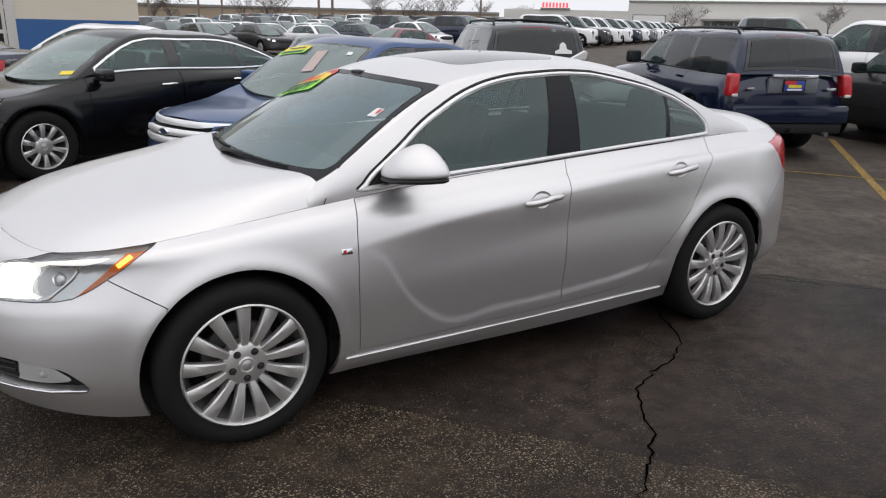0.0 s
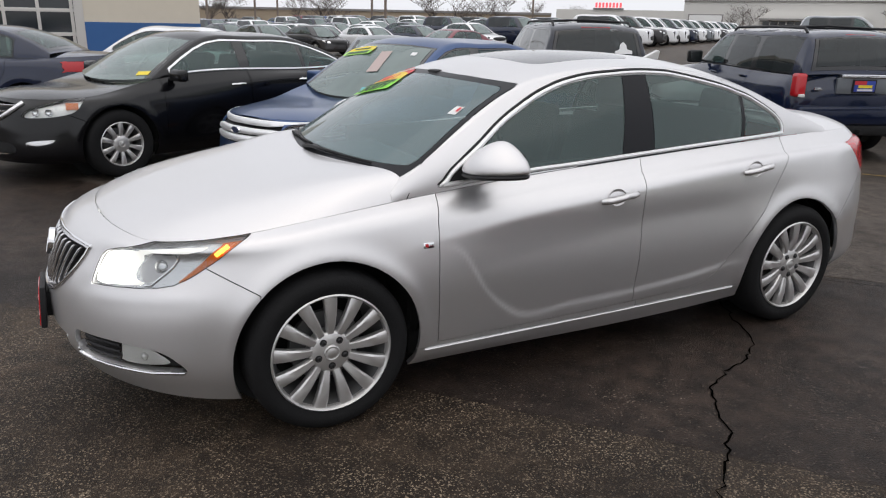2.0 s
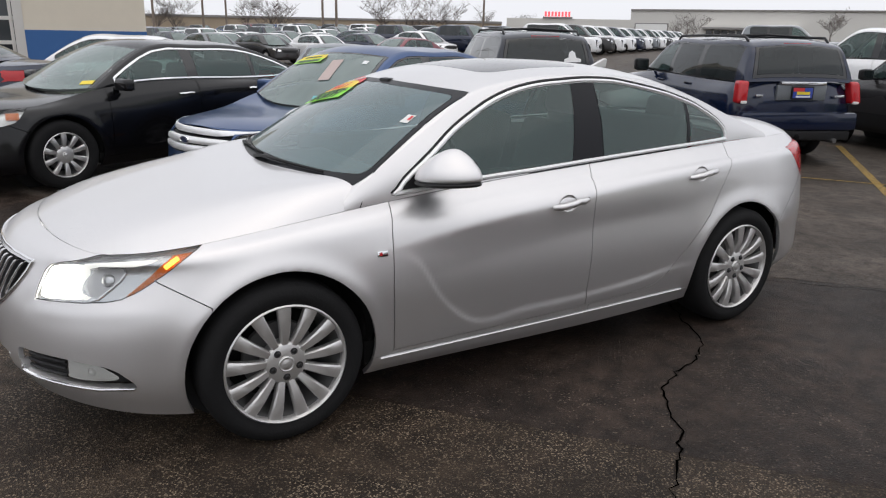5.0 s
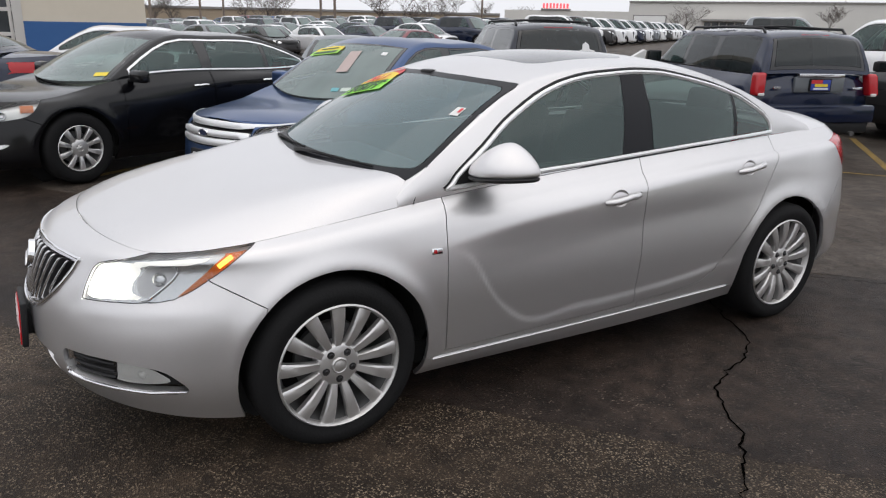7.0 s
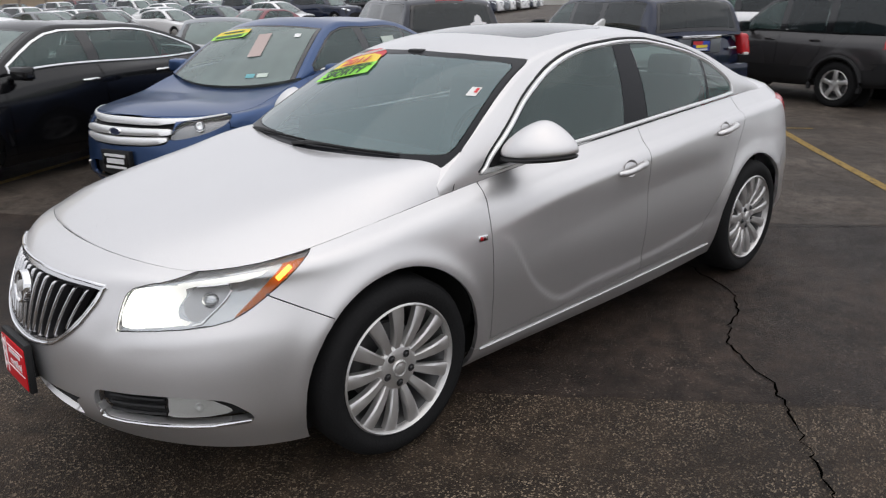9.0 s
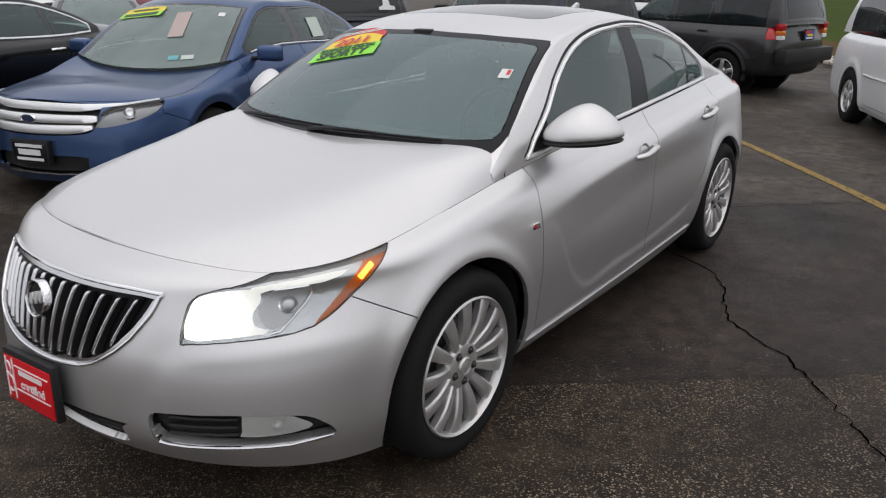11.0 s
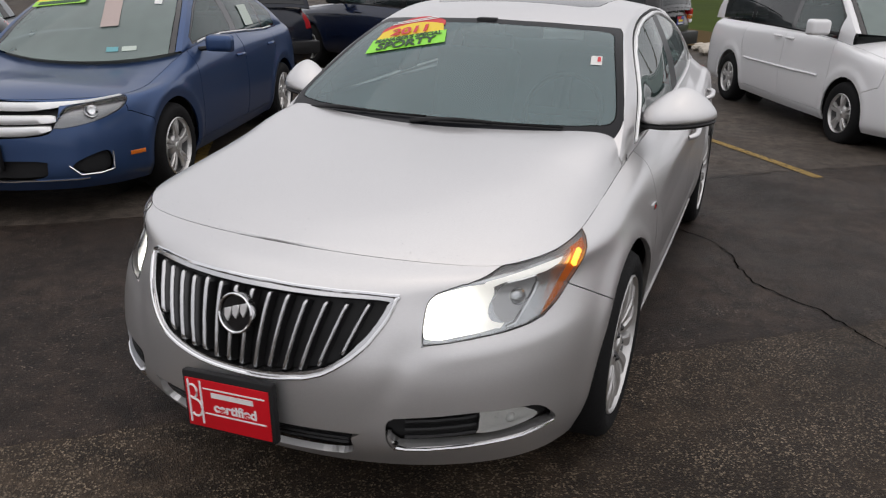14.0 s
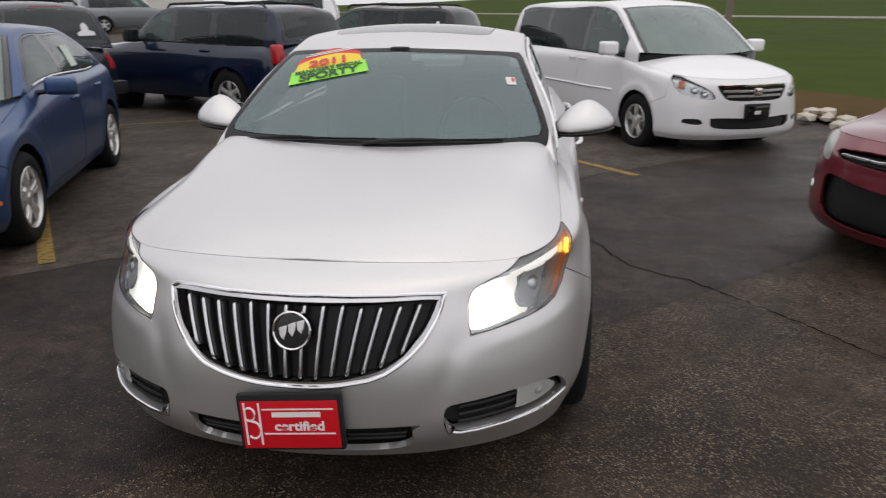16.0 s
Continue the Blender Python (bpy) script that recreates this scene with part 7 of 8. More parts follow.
# cars behind: dark blue and white saloons, a grey one, a white pickup
S, o = sedan(NAVY_PAINT, rear=[("tail_lamp", [(3.30, 0.84), (3.26, 0.98), (4.5, 0.98), (4.5, 0.82)], 0.40)], extra=[("tail_lamp", RED_LENS, "red tail lamp", "each", 0.015)], bright=False)
build_car("dark_blue_sedan", "dark blue saloon standing behind the black one", S, o, placed(-3.45, 10.45, -23, -0.03), fine=0.45)
S, o = sedan(WHITE_PAINT, bright=False)
build_car("white_sedan", "white saloon standing near the showroom", S, o, placed(-0.05, 13.6, -23, -0.06), fine=0.4)
S, o = sedan(GREY_PAINT, bright=False)
car, sh, made = build_car("grey_sedan", "grey saloon parked nose outward behind the blue one", S, o, placed(4.45, 9.2, 62, -0.09), fine=0.35)
S, o = wagon(WHITE_PAINT, wb=3.6, fo=0.98, ro=1.2, hw=1.0, clear=0.36, hood=1.16, belt=1.30, roof=1.94, cowl=0.55, head=1.2, back=2.75, tail=2.95, rail=0.72, tyre=0.40, arch=0.46, glass=[(0.95, 1.75), (1.85, 2.6)], doors=[(0.75, 1.78, 0), (1.79, 2.62, 0)])
car, sh, made = build_car("white_pickup", "white crew-cab pickup truck", S, o, placed(15.0, 7.0, -78), fine=0.4, category="pickup truck")
mirrors(car, 1.05, 1.16, 1.46, PLASTIC, (0.09, 0.12, 0.15))


# ---------------- ground ----------------
def asphalt(name, dark, light, chip, size, rough=0.62, wet=0.5, bare=0.86):
    """Weathered asphalt: stone chips in a dark binder, damp stains at two scales."""
    m = bpy.data.materials.new(name)
    m.use_nodes = True
    n, l = m.node_tree.nodes, m.node_tree.links
    b = n["Principled BSDF"]
    co = n.new("ShaderNodeTexCoord")

    def noise_of(scale, detail=5.0):
        t = n.new("ShaderNodeTexNoise")
        t.inputs["Scale"].default_value, t.inputs["Detail"].default_value = scale, detail
        l.new(co.outputs["Object"], t.inputs["Vector"])
        return t.outputs["Fac"]

    def ramp(src, a, b2, lo, hi):
        r = n.new("ShaderNodeMapRange")
        r.inputs["From Min"].default_value, r.inputs["From Max"].default_value = a, b2
        r.inputs["To Min"].default_value, r.inputs["To Max"].default_value = lo, hi
        l.new(src, r.inputs["Value"])
        return r.outputs[0]

    def mix(f, a, b2):
        x = n.new("ShaderNodeMix")
        x.data_type = "RGBA"
        for sock, v in ((x.inputs[0], f), (x.inputs[6], a), (x.inputs[7], b2)):
            if isinstance(v, tuple):
                sock.default_value = (*v, 1)
            else:
                l.new(v, sock)
        return x.outputs[2]

    stain = ramp(noise_of(0.9, 7), 0.36, 0.64, 0, 1)
    base = mix(stain, dark, light)
    mid = ramp(noise_of(9.0, 8), 0.38, 0.64, 0, 0.75)
    base = mix(mid, base, tuple(0.55 * c for c in dark))
    v = n.new("ShaderNodeTexVoronoi")
    v.inputs["Scale"].default_value = size
    l.new(co.outputs["Object"], v.inputs["Vector"])
    bw = n.new("ShaderNodeSeparateColor")
    l.new(v.outputs["Color"], bw.inputs[0])
    chips = ramp(bw.outputs[0], bare, 1.0, 0.0, 0.85)
    gather, patchy = n.new("ShaderNodeMath"), ramp(noise_of(2.6, 5), 0.36, 0.62, 0.3, 1.0)
    gather.operation = "MULTIPLY"
    l.new(chips, gather.inputs[0])
    l.new(patchy, gather.inputs[1])
    base = mix(gather.outputs[0], base, chip)
    pits = ramp(bw.outputs[1], 0.0, 0.25, 0.7, 0.0)
    base = mix(pits, base, (0.008, 0.008, 0.008))
    l.new(base, b.inputs["Base Color"])
    b.inputs["Specular IOR Level"].default_value = 0.22
    l.new(ramp(noise_of(1.3, 4), 0.35, 0.65, rough, rough - 0.22 * wet), b.inputs["Roughness"])
    bp = n.new("ShaderNodeBump")
    bp.inputs["Strength"].default_value, bp.inputs["Distance"].default_value = 0.8, 0.006
    l.new(v.outputs["Distance"], bp.inputs["Height"])
    l.new(bp.outputs[0], b.inputs["Normal"])
    return m


OLD_ASPHALT = asphalt("old_asphalt", (0.0232, 0.0158, 0.0110), (0.066, 0.0458, 0.0306), (0.41, 0.325, 0.230), 175.0, bare=0.77)
NEW_ASPHALT = asphalt("sealed_asphalt", (0.0182, 0.0126, 0.0101), (0.060, 0.0412, 0.0315), (0.29, 0.232, 0.178), 165.0, 0.58, 0.8, 0.94)
PALE_ASPHALT = asphalt("pale_asphalt", (0.052, 0.0410, 0.0330), (0.115, 0.092, 0.075), (0.12, 0.105, 0.09), 80.0, 0.7)
D_LINE, N_LINE = Vector((0.803, 0.596, 0)), Vector((-0.596, 0.803, 0))


def flat(name, pts, z, material, label, category, kind="structure"):
    bm = bmesh.new()
    bm.faces.new([bm.verts.new((x, y, 0)) for x, y in pts])
    for x in (-0.4, 0, 0.5, 1, 1.5, 2, 2.5, 3, 3.5, 4, 4.5, 5, 5.5, 6, 6.5, 7, 7.5, 8, 14, 15, 16, 17):
        bmesh.ops.bisect_plane(bm, geom=bm.verts[:] + bm.edges[:] + bm.faces[:], plane_co=(x, 0, 0), plane_no=(1, 0, 0))
    for y in (-3, 0, 2, 3, 3.6, 3.9, 4.2, 4.5, 4.8, 5.5, 7, 9, 11):
        bmesh.ops.bisect_plane(bm, geom=bm.verts[:] + bm.edges[:] + bm.faces[:], plane_co=(0, y, 0), plane_no=(0, 1, 0))
    bmesh.ops.triangulate(bm, faces=bm.faces[:])
    for v in bm.verts:
        v.co.z = ground_z(v.co.x, v.co.y) + z
    return tagged(part(name, bm, material), label, category, kind=kind)


bm = bmesh.new()
xs = [-600, -60, -10, 0, 1.5, 1.8, 2.1, 2.4, 2.7, 3, 3.3, 3.6, 4, 4.5, 5, 5.5, 6, 6.5, 7, 7.5, 8, 12, 14, 16, 18, 20, 22, 24, 26, 28, 40, 120, 600]
ys = [-600, -60, -10, 0, 3.6, 3.75, 3.9, 4.05, 4.2, 4.35, 4.5, 4.65, 4.8, 5, 7, 9, 11, 13, 15, 17, 60, 600]
grid = [[bm.verts.new((x, y, ground_z(x, y))) for y in ys] for x in xs]
for a, b in zip(grid, grid[1:]):
    for j in range(len(ys) - 1):
        bm.faces.new((a[j], b[j], b[j + 1], a[j + 1]))
tagged(part("ground", bm, OLD_ASPHALT), "weathered damp asphalt of a car park", "ground", kind="structure")


def ragged(a, b, n, amp, seed):
    """A slightly wavering line between two points."""
    rnd = random.Random(seed)
    a, b = Vector((*a, 0)), Vector((*b, 0))
    side = (b - a).normalized().cross(Vector((0, 0, 1)))
    return [tuple((a + (b - a) * i / n + side * rnd.uniform(-amp, amp))[:2]) for i in range(n + 1)]


# a strip of newer sealed asphalt runs across under the silver car
edge1 = ragged((-4.2, 4.6), (6.6, -7.8), 240, 0.014, 3)
edge2 = ragged((-1.7, 5.6), (9.4, -6.9), 240, 0.014, 4)
bm, rows = bmesh.new(), []
steps = [0.0, 0.008] + [k / 14 for k in range(1, 14)] + [0.992, 1.0]
for (ax, ay), (bx, by) in zip(edge1, edge2):
    row = []
    for j, t in enumerate(steps):
        x, y = ax + (bx - ax) * t, ay + (by - ay) * t
        row.append(bm.verts.new((x, y, ground_z(x, y) + (0.0008 if j in (0, len(steps) - 1) else 0.0045))))
    rows.append(row)
for a, b in zip(rows, rows[1:]):
    for k in range(len(steps) - 1):
        bm.faces.new((a[k], a[k + 1], b[k + 1], b[k]))
bmesh.ops.recalc_face_normals(bm, faces=bm.faces[:])
tagged(part("pavement_strip", bm, NEW_ASPHALT), "darker sealed strip of asphalt", "pavement", kind="structure")
edge3 = ragged((13.5, 12.0), (17.0, -3.0), 40, 0.02, 5)
flat("pavement_apron", edge2[::3] + [(17.0, -3.5)] + edge3[::-1], 0.003, PALE_ASPHALT, "paler dry asphalt of the driving lane", "pavement")


def paint_mat():
    """Worn yellow road paint through which the asphalt shows."""
    m = OLD_ASPHALT.copy()
    m.name = "worn_yellow_paint"
    n, l = m.node_tree.nodes, m.node_tree.links
    b = n["Principled BSDF"]
    src = b.inputs["Base Color"].links[0].from_socket
    co = n.new("ShaderNodeTexCoord")
    t = n.new("ShaderNodeTexNoise")
    t.inputs["Scale"].default_value, t.inputs["Detail"].default_value = 26, 8
    l.new(co.outputs["Object"], t.inputs["Vector"])
    r = n.new("ShaderNodeMapRange")
    r.inputs["From Min"].default_value, r.inputs["From Max"].default_value = 0.36, 0.52
    r.inputs["To Min"].default_value, r.inputs["To Max"].default_value = 0.15, 0.9
    l.new(t.outputs["Fac"], r.inputs["Value"])
    x = n.new("ShaderNodeMix")
    x.data_type = "RGBA"
    x.inputs[7].default_value = (0.36, 0.235, 0.06, 1)
    l.new(r.outputs[0], x.inputs[0])
    l.new(src, x.inputs[6])
    l.new(x.outputs[2], b.inputs["Base Color"])
    return m


YELLOW = paint_mat()


def bay_line(a, b, width=0.10):
    a, b = Vector((*a, 0)), Vector((*b, 0))
    s = (b - a).normalized().cross(Vector((0, 0, 1))) * width / 2
    flat("bay_line", [tuple((p)[:2]) for p in (a + s, b + s, b - s, a - s)], 0.008, YELLOW, "worn yellow bay line", "road marking")


bay_line((11.1, 3.50), (4.45, -1.73))
bay_line((5.4, 5.37), (1.30, 2.42))
bay_line((3.9, 7.56), (-0.42, 4.66))
bay_line((7.75, 2.1), (8.55, 0.95), 0.05)
bay_line((6.7, 6.4), (8.05, 4.2), 0.06)


def crack(points, width, seed):
    """A jagged crack: a thin dark groove filled with dirt."""
    rnd = random.Random(seed)
    pts = [Vector((*p, 0)) for p in points]
    fine = []
    for a, b in zip(pts, pts[1:]):
        k = max(2, int((b - a).length / 0.035))
        for i in range(k):
            fine.append(a + (b - a) * i / k + Vector((rnd.uniform(-1, 1), rnd.uniform(-1, 1), 0)) * 0.014)
    bm, rows = bmesh.new(), []
    for i, p in enumerate(fine):
        d = (fine[min(i + 1, len(fine) - 1)] - fine[max(i - 1, 0)]).normalized()
        s = d.cross(Vector((0, 0, 1)))
        w = width * rnd.uniform(0.35, 1.2)
        rows.append([bm.verts.new(p + s * k + Vector((0, 0, z))) for k, z in ((-w, ground_z(p.x, p.y) + 0.0085), (0, ground_z(p.x, p.y) + 0.0075), (w, ground_z(p.x, p.y) + 0.0085))])
    for a, b in zip(rows, rows[1:]):
        for k in range(2):
            bm.faces.new((a[k], a[k + 1], b[k + 1], b[k]))
    tagged(part("ground_crack", bm, CRACK), "dark jagged crack in the asphalt", "crack", kind="structure")


CRACK = mat("crack_dirt", (0.0016, 0.0015, 0.0014), 0.98, vary=0.3, scale=60, spec=0.0)
crack([(3.0, 0.1), (2.62, -0.55), (2.44, -0.85), (2.355, -1.03), (2.10, -1.20), (1.90, -1.24), (1.704, -1.33), (1.573, -1.487), (1.488, -1.646), (1.304, -1.79), (1.12, -1.93), (0.886, -2.12), (0.574, -2.31), (0.2, -2.7)], 0.0050, 7)
crack([(3.30, -0.22), (4.03, -0.96), (4.42, -1.37)], 0.0025, 9)


# ---------------- showroom, far car park, buildings, trees, field ----------------
CREAM = mat("cream_wall", (0.66, 0.60, 0.50), 0.8, 0, 0, 0.08, 3.0, 0.15, 60.0)
WALL_BLUE = mat("blue_band", (0.03, 0.11, 0.30), 0.6, 0, 0, 0.1, 3.0, 0.1, 60.0)
FRAME_WHITE = mat("white_frame", (0.62, 0.60, 0.57), 0.5, 0, 0, 0.05, 5.0)
DOOR_WHITE = mat("white_door", (0.82, 0.82, 0.80), 0.6, 0, 0, 0.03, 2.0)
TAN = mat("tan_wall", (0.36, 0.29, 0.21), 0.85, 0, 0, 0.12, 0.6)
PALE_WALL = mat("pale_wall", (0.66, 0.645, 0.61), 0.85, 0, 0, 0.06, 0.6)
GREY_WALL = mat("grey_wall", (0.26, 0.25, 0.24), 0.85, 0, 0, 0.1, 0.6)
DARK_GLASS = mat("dark_glazing", (0.02, 0.024, 0.028), 0.08, 0, 0.4, 0.2, 1.5)
BARK = mat("bark", (0.11, 0.09, 0.08), 0.9, 0, 0, 0.25, 20.0)
POLE = mat("pole_wood", (0.20, 0.16, 0.13), 0.85, 0, 0, 0.2, 10.0)
SIGN_RED = mat("red_letters", (0.8, 0.05, 0.06), 0.4, emit=(1.0, 0.10, 0.12), power=1.1)

Y0 = 30.0
show = thing("showroom", "cream showroom wall with blue band and glazed garage door", "building")
part("wall", boxed(0.45, 4.9, Y0, Y0 + 0.4, 1.43, 6.5), CREAM, show)
part("blue_band", boxed(0.45, 4.9, Y0 - 0.02, Y0 + 0.4, 0.0, 1.43), WALL_BLUE, show)
part("side_wall", boxed(4.6, 4.92, Y0 + 0.4, Y0 + 14, 0.0, 6.5), CREAM, show)
part("door_jamb", boxed(0.12, 0.45, Y0 - 0.05, Y0 + 0.3, 0.0, 6.5, 0.01), FRAME_WHITE, show)
part("wall", boxed(-16, 0.12, Y0, Y0 + 0.4, 4.3, 6.5), CREAM, show)
door = part("garage_door", boxed(-14, 0.12, Y0 + 0.12, Y0 + 0.16, 0, 4.3), DARK_GLASS, show, "glazed sectional garage door")
for i in range(13):
    x = -14 + i * 1.17
    part("door_upright", boxed(x - 0.06, x + 0.06, Y0 + 0.04, Y0 + 0.12, 0, 4.3, 0.01), FRAME_WHITE, door)
for z in (0.1, 0.95, 1.85, 2.75, 3.65, 4.25):
    part("door_rail", boxed(-14, 0.12, Y0 + 0.045, Y0 + 0.12, z - 0.07, z + 0.07, 0.01), FRAME_WHITE, door)


def far_building(name, label, d0, d1, dist, z1, material, deep=12.0):
    """A long low building between two headings from the car park."""
    a, b = Vector((-0.8 + d0[0] * dist, -3.4 + d0[1] * dist, 0)), Vector((-0.8 + d1[0] * dist, -3.4 + d1[1] * dist, 0))
    u = (b - a).normalized()
    v = Vector((-u.y, u.x, 0)) * deep
    if v.dot(a) < 0:
        v = -v
    t = thing(name, label, "building")
    bm = bmesh.new()
    lo = [bm.verts.new(p) for p in (a, b, b + v, a + v)]
    hi = [bm.verts.new(p + Vector((0, 0, z1))) for p in (a, b, b + v, a + v)]
    for i in range(4):
        j = (i + 1) % 4
        bm.faces.new((lo[i], lo[j], hi[j], hi[i]))
    bm.faces.new(hi)
    part("wall", bm, material, t)
    n = -v.normalized()
    return t, a, b, u, n


def slab(t, a, u, n, x0, x1, z0, z1, proud, material, name, label=""):
    bm = bmesh.new()
    c = [a + u * x0, a + u * x1]
    vs = []
    for d in (-0.1, proud):
        for z in (z0, z1):
            for p in c:
                vs.append(bm.verts.new(p + n * d + Vector((0, 0, z))))
    for f in ((4, 5, 7, 6), (0, 4, 6, 2), (1, 3, 7, 5), (2, 6, 7, 3), (0, 1, 5, 4), (0, 2, 3, 1)):
        bm.faces.new([vs[i] for i in f])
    return part(name, bm, material, t, label, smooth=False)


tan, a, b, u, n = far_building("tan_warehouse", "long low tan warehouse far off", (0.16, 0.987), (0.58, 0.815), 130, 3.6, TAN)
L = (b - a).length
slab(tan, a, u, n, 0, L, 3.3, 3.65, 0.2, GREY_WALL, "parapet")
slab(tan, a, u, n, 20, L - 4, 2.0, 2.25, 0.15, GREY_WALL, "wall_band")
for i in range(7):
    slab(tan, a, u, n, 6 + i * 7.4, 8.5 + i * 7.4, 0.3, 1.9, 0.05, PALE_WALL if i % 2 else GREY_WALL, "dock_door")
low, a, b, u, n = far_building("grey_warehouse", "low grey warehouse wall far off", (0.585, 0.811), (0.705, 0.709), 135, 4.4, PALE_WALL)
for i in range(8):
    slab(low, a, u, n, 6.6 + i * 0.58, 6.95 + i * 0.58, 4.75, 5.55, 0.3, SIGN_RED, "sign_letter", "" if i else "lit red sign bar")
slab(low, a, u, n, 6.3, 11.4, 4.4, 4.7, 0.25, GREY_WALL, "sign_ledge")
pale, a, b, u, n = far_building("pale_store", "pale flat-roofed store with canopy far off", (0.705, 0.709), (0.90, 0.43), 135, 6.0, PALE_WALL)
slab(pale, a, u, n, 0.8, 6.4, 0.0, 3.9, 0.14, GREY_WALL, "door_frame")
slab(pale, a, u, n, 1.0, 6.2, 0.0, 3.75, 0.2, DOOR_WHITE, "loading_door", "white roller door")
slab(pale, a, u, n, 12.0, 27.0, 3.05, 3.35, 1.6, GREY_WALL, "canopy")
slab(pale, a, u, n, 12.0, 27.0, 3.36, 3.75, 1.3, PALE_WALL, "canopy_fascia")
for i in range(10):
    slab(pale, a, u, n, 12.5 + i * 1.2, 13.5 + i * 1.2, 1.6, 2.9, 0.06, DARK_GLASS, "shop_window")
slab(pale, a, u, n, 0, 52, 5.9, 6.15, 0.25, GREY_WALL, "parapet")


def bare_tree(x, y, height, seed, spread=1.0):
    """A leafless tree: tapered trunk, limbs, and a haze of twigs."""
    rnd = random.Random(seed)
    t = thing("bare_tree", "leafless grey-brown tree in winter", "tree")
    t.location = (x, y, 0)
    trunk = bmesh.new()
    twigs = bmesh.new()

    def limb(bm, p, d, length, r, depth):
        n = 5 if depth < 2 else 3
        pts, rad, q = [p], [r], p
        for i in range(n):
            d = (d + Vector((rnd.uniform(-1, 1), rnd.uniform(-1, 1), rnd.uniform(-0.3, 0.5))) * 0.16).normalized()
            q = q + d * length / n
            pts.append(q)
            rad.append(r * (1 - 0.75 * (i + 1) / n))
        me = bpy.data.meshes.new("tmp")
        tb = tube(pts, rad, 6 if depth < 2 else 3)
        tb.to_mesh(me)
        tb.free()
        bm.from_mesh(me)
        bpy.data.meshes.remove(me)
        if depth < 4:
            for k in range(7 if depth == 0 else 4):
                i = rnd.randint(max(1, n - 3), n) if depth else rnd.randint(1, n)
                ang = rnd.uniform(0, 2 * math.pi)
                out = Vector((math.cos(ang) * spread, math.sin(ang) * spread, rnd.uniform(0.25, 0.9))).normalized()
                limb(twigs if depth >= 1 else trunk, pts[i], (d * 0.5 + out).normalized(), length * rnd.uniform(0.52, 0.78), max(rad[i] * 0.6, 0.018), depth + 1)

    limb(trunk, Vector((0, 0, 0)), Vector((0, 0, 1)), height * 0.42, height * 0.026, 0)
    part("trunk", trunk, BARK, t)
    part("crown", twigs, BARK, t)


for i, (dx, dy, D, h) in enumerate(((0.205, 0.979, 95, 8), (0.285, 0.958, 100, 8.5), (0.312, 0.95, 104, 9), (0.335, 0.942, 112, 8), (0.452, 0.892, 92, 9.5), (0.475, 0.88, 98, 9), (0.50, 0.866, 105, 9), (0.525, 0.851, 112, 9), (0.752, 0.659, 98, 7.5), (0.85, 0.527, 105, 7), (0.60, 0.80, 150, 9), (0.555, 0.83, 140, 9), (0.18, 0.983, 120, 8))):
    bare_tree(-0.8 + dx * D, -3.4 + dy * D, h * 0.85, 40 + i, 1.3)


def pole(x, y, h, r=0.14):
    t = thing("utility_pole", "grey wooden utility pole", "pole")
    t.location = (x, y, 0)
    part("post", tube([(0, 0, 0), (0, 0, h)], [r, r * 0.7], 10), POLE, t)
    part("cross_arm", boxed(-1.1, 1.1, -0.06, 0.06, h - 0.9, h - 0.75, 0.01), POLE, t)


for dx, dy, D in ((0.178, 0.984, 85), (0.235, 0.972, 90), (0.262, 0.965, 95), (0.376, 0.927, 80), (0.392, 0.92, 72), (0.56, 0.828, 95)):
    pole(-0.8 + dx * D, -3.4 + dy * D, 9.5)
pole(34.0, -9.6, 9.0, 0.16)

# ---- rows of parked cars further off ----
FAR = {}


def far_car(kind, paint, x, y, deg):
    """A parked car some way off; alike cars share their meshes."""
    key = (kind, paint.name)
    if key not in FAR:
        if kind == "sedan":
            S, o = sedan(paint, bright=False, front=[("headlamp", [(0.45, 0.62), (0.47, 0.71), (0.80, 0.77), (0.78, 0.70), (0.62, 0.64)], 0), ("grille", [(0.0, 0.55), (0.34, 0.58), (0.40, 0.70), (0.0, 0.74), (-0.34, 0.58)], 0)], extra=[("headlamp", CHROME, "", "each", 0.0), ("grille", PLASTIC, "", "both", 0.0)])
        else:
            S, o = wagon(paint, wb=2.69, fo=0.88, ro=0.95, hw=0.92, clear=0.22, hood=0.95, belt=1.08, roof=1.68, back=3.3, tail=3.58, rail=0.64, tyre=0.35, arch=0.40, glass=[(0.75, 1.5), (1.58, 2.4), (2.48, 3.2)], front=[("headlamp", [(0.45, 0.74), (0.47, 0.82), (0.80, 0.90), (0.78, 0.84), (0.62, 0.76)], 0), ("grille", [(0.0, 0.40), (0.42, 0.42), (0.42, 0.60), (0.0, 0.64), (-0.42, 0.42)], 0)], extra=[("headlamp", CHROME, "", "each", 0.0), ("grille", PLASTIC, "", "both", 0.0)])
        word = paint.name.replace("_paint", "").replace("_", " ")
        FAR[key] = build_car("parked_" + ("car" if kind == "sedan" else "suv"), word + (" saloon" if kind == "sedan" else " sport utility") + " in the rows of the far car park", S, o, placed(x, y, deg), fine=0.22, group="cars in the far car park")[0]
        return FAR[key]
    return copy_thing(FAR[key], placed(x, y, deg))


rnd = random.Random(11)
# the row of sport utilities beside the lane
for i in range(15):
    x, y = 27.6 + i * 2.75, 28.4 + i * 1.85
    far_car("suv", (WHITE_PAINT, CHARCOAL_PAINT, WHITE_PAINT, WHITE_PAINT, NAVY_PAINT, WHITE_PAINT, GREY_PAINT)[i % 7], x, y, 131)
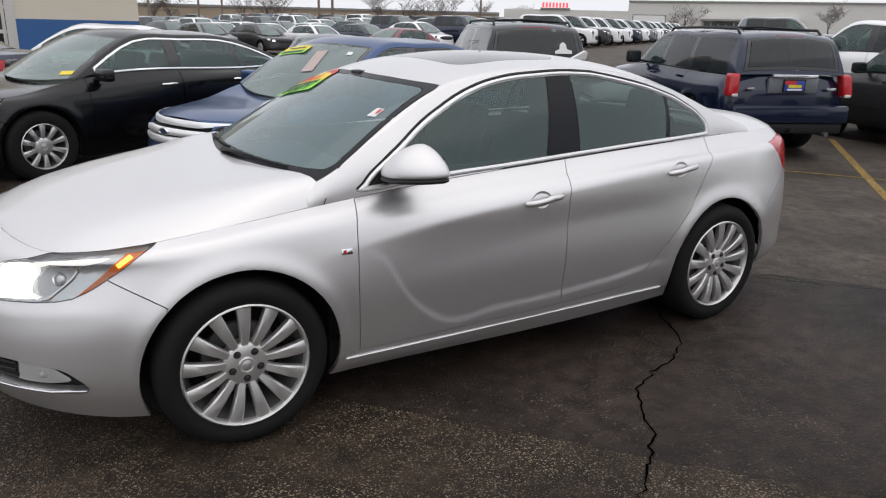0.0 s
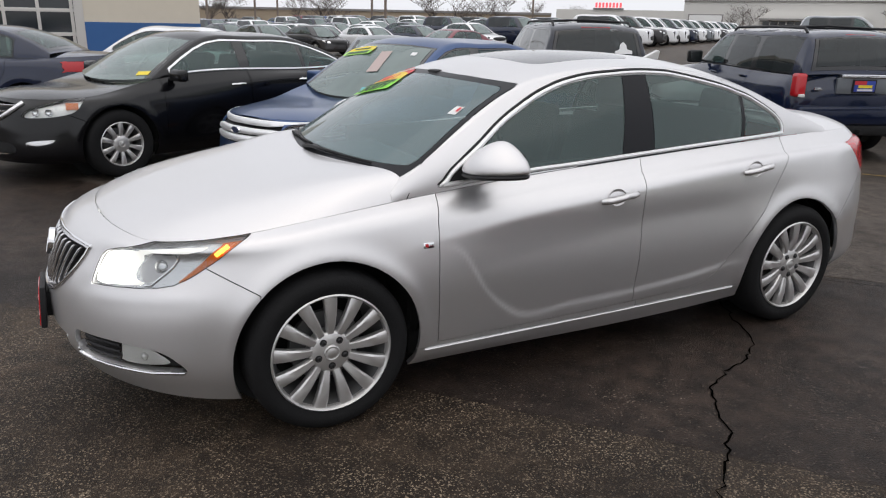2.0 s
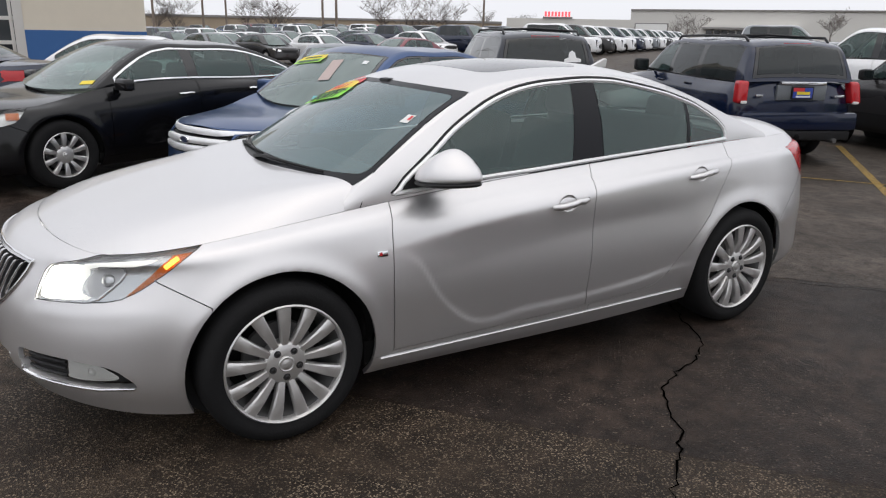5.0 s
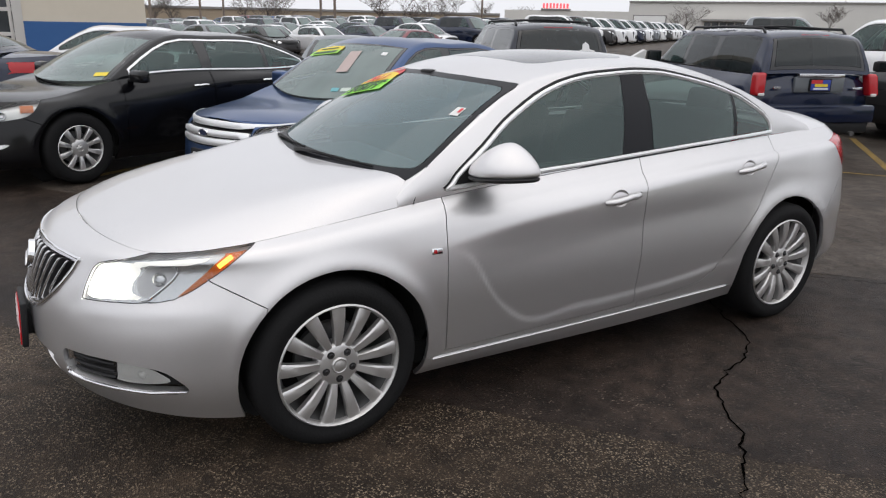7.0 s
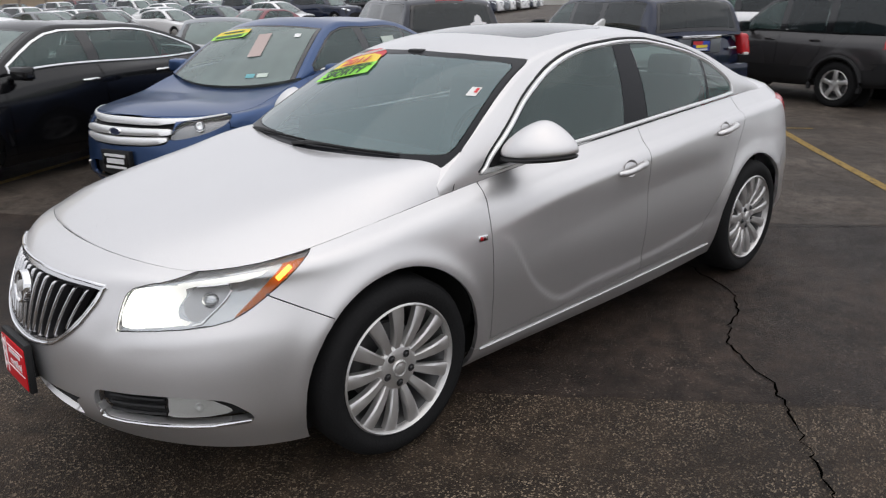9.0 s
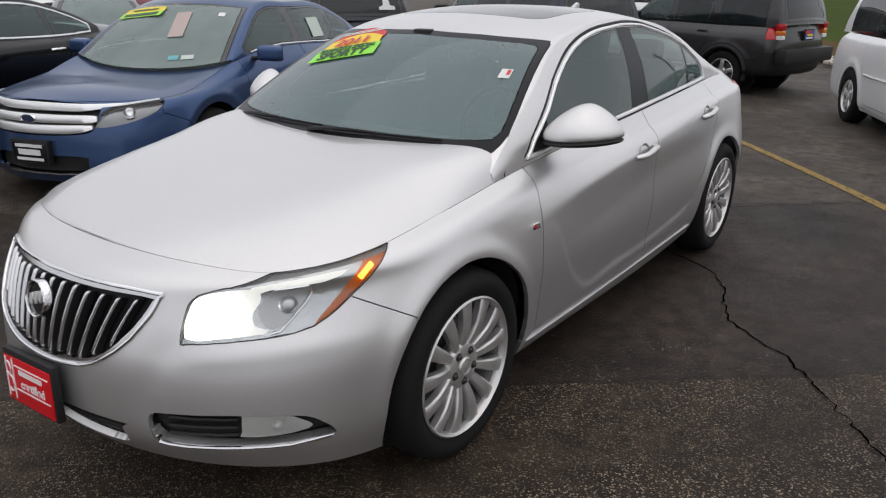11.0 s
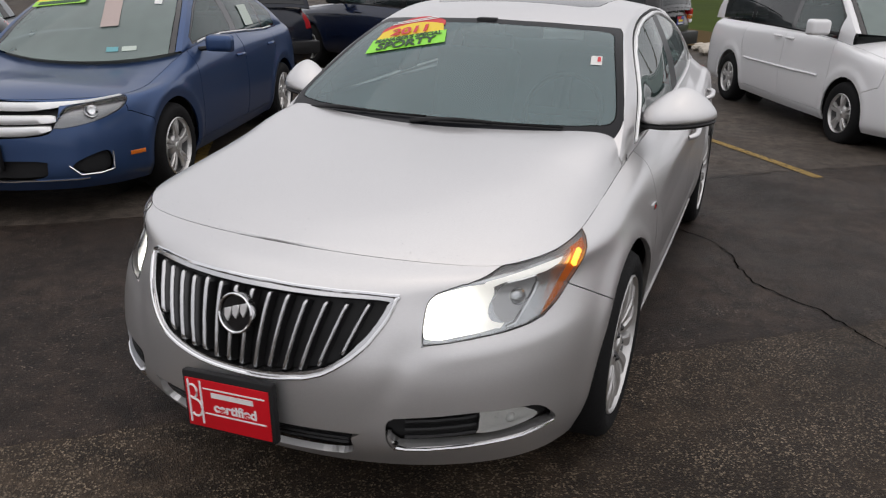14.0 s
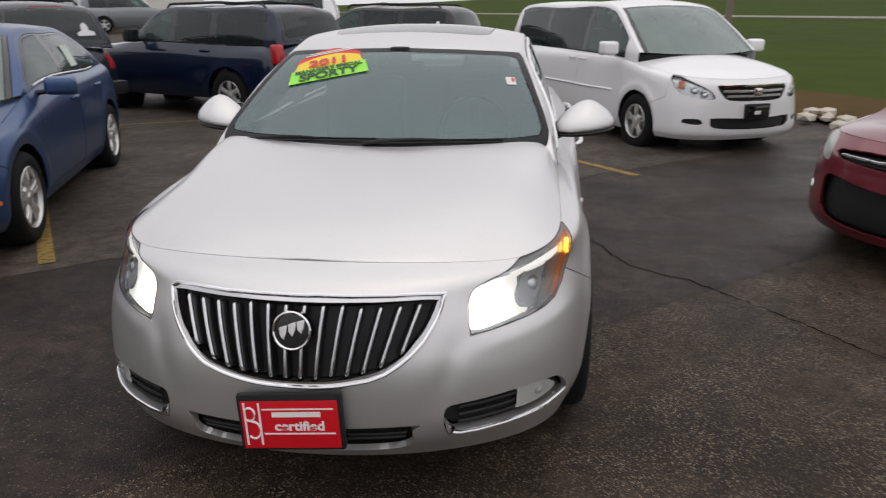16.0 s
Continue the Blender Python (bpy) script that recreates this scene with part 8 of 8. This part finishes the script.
# rows of saloons
palette = [NAVY_PAINT, WHITE_PAINT, BLUE_PAINT, CHARCOAL_PAINT, GREY_PAINT, WHITE_PAINT, RED_PAINT, BLACK_PAINT, GREY_PAINT, WHITE_PAINT, NAVY_PAINT]
for r, (x0, y0, count) in enumerate(((9.3, 34.6, 7), (9.0, 42.0, 9), (10.0, 50.0, 11), (11.0, 58.0, 12), (12.0, 67.0, 14), (14.0, 77.0, 15), (16.0, 88.0, 17))):
    for i in range(count):
        x, y = x0 + i * 2.85, y0 - i * 0.5
        far_car("suv" if rnd.random() < (0.15 if r < 3 else 0.4) else "sedan", palette[rnd.randrange(len(palette))], x + rnd.uniform(-0.15, 0.15), y + rnd.uniform(-0.25, 0.25), 104 + rnd.uniform(-2, 2))
far_car("sedan", RED_PAINT, 13.2, 25.0, 20)
far_car("suv", BRIGHT_RED, 33.5, 62.0, 104)
# white cars behind the navy sport utility
for x, y in ((31.0, 16.5), (34.2, 18.8), (37.4, 21.1), (40.6, 23.4)):
    far_car("suv", GREY_PAINT, x, y, 128)

# ---- the field beyond the kerb ----
GRASS = mat("field_grass", (0.040, 0.060, 0.008), 0.95, 0, 0, 0.65, 0.5, 0.8, 14.0, spec=0.05)
DRY_GRASS = mat("dry_verge", (0.085, 0.055, 0.022), 0.95, 0, 0, 0.4, 2.0, 0.6, 20.0, spec=0.05)
PALE_ROAD = mat("pale_road", (0.26, 0.24, 0.22), 0.9, 0, 0, 0.1, 0.5)
STONE = mat("broken_concrete", (0.52, 0.47, 0.40), 0.9, 0, 0, 0.2, 8.0, 0.4, 40.0)
e0, e1 = Vector((5.5, -7.15, 0)), Vector((38.5, 15.35, 0))
eu = (e1 - e0).normalized()
en = Vector((eu.y, -eu.x, 0))


def field(name, d0, d1, z0, z1, material, label, category, n=60, amp=0.25, seed=5, a0=-60, a1=400):
    rn = random.Random(seed)
    bm, rows = bmesh.new(), []
    for i in range(n + 1):
        p = e0 + eu * (a0 + (a1 - a0) * (i / n) ** 1.6)
        rows.append([bm.verts.new(p + en * (d0 + rn.uniform(-amp, amp)) + Vector((0, 0, z0))), bm.verts.new(p + en * (d0 + 0.4 * (d1 - d0)) + Vector((0, 0, z0 + 0.3 * (z1 - z0)))), bm.verts.new(p + en * d1 + Vector((0, 0, z1)))])
    for a, b in zip(rows, rows[1:]):
        for k in range(2):
            bm.faces.new((a[k], a[k + 1], b[k + 1], b[k]))
    tagged(part(name, bm, material), label, category, kind="structure")


field("verge", 0.1, 2.6, 0.02, 0.10, DRY_GRASS, "dry brown verge beside the car park", "verge", a0=-40, a1=60, amp=0.1)
field("field", 2.2, 46, 0.06, 0.9, GRASS, "mown green field beyond the kerb", "grass")
field("field_road", 46, 52, 0.92, 1.0, PALE_ROAD, "pale road along the field", "road", amp=0.05)
field("far_field", 52, 400, 1.0, 16.0, GRASS, "green field rising beyond the road", "grass", amp=0.05)
for i in range(230):
    p = e0 + eu * rnd.uniform(-3, 18) + en * rnd.uniform(-0.55, 0.5)
    bm = bmesh.new()
    bmesh.ops.create_icosphere(bm, subdivisions=1, radius=1.0)
    s = rnd.uniform(0.05, 0.17)
    for v in bm.verts:
        v.co = Vector((v.co.x * s * rnd.uniform(0.8, 1.5), v.co.y * s * rnd.uniform(0.8, 1.3), v.co.z * s * rnd.uniform(0.4, 0.8) + s * 0.3)) + p
    tagged(part("kerb_stone", bm, STONE, smooth=False), "pale broken concrete lump at the kerb", "stone", group="kerb stones")

# ---- rain on the silver bonnet ----
WATER = mat("rain_water", (0.52, 0.53, 0.54), 0.04, 0.0, 0.0, 0.2, 300.0)
bm, sheet = bmesh.new(), SALOON_SHEETS["bonnet"]
flat_p, flat_n = sheet.p.reshape(-1, 3), sheet.nor.reshape(-1, 3)
for i in range(420):
    j = rnd.randrange(len(flat_p))
    q, n, sg = Vector(flat_p[j]), Vector(flat_n[j]), rnd.choice((-1, 1))
    if q.x > 0.16 or n.z < 0.8:
        continue
    q, n = Vector((q.x + rnd.uniform(-0.02, 0.02), sg * q.y, q.z)), Vector((n.x, sg * n.y, n.z))
    r, h = rnd.uniform(0.0008, 0.0022), rnd.uniform(0.3, 0.5)
    ring = [bm.verts.new(q + Vector((r * math.cos(a) * rnd.uniform(0.8, 1.3), r * math.sin(a), -0.0008))) for a in np.linspace(0, 2 * math.pi, 7)[:-1]]
    top = bm.verts.new(q + n * r * h)
    for a, b in zip(ring, ring[1:] + ring[:1]):
        bm.faces.new((a, b, top))
tagged(part("raindrops", bm, WATER), "small raindrops scattered over the silver bonnet", "raindrops", kind="stuff")
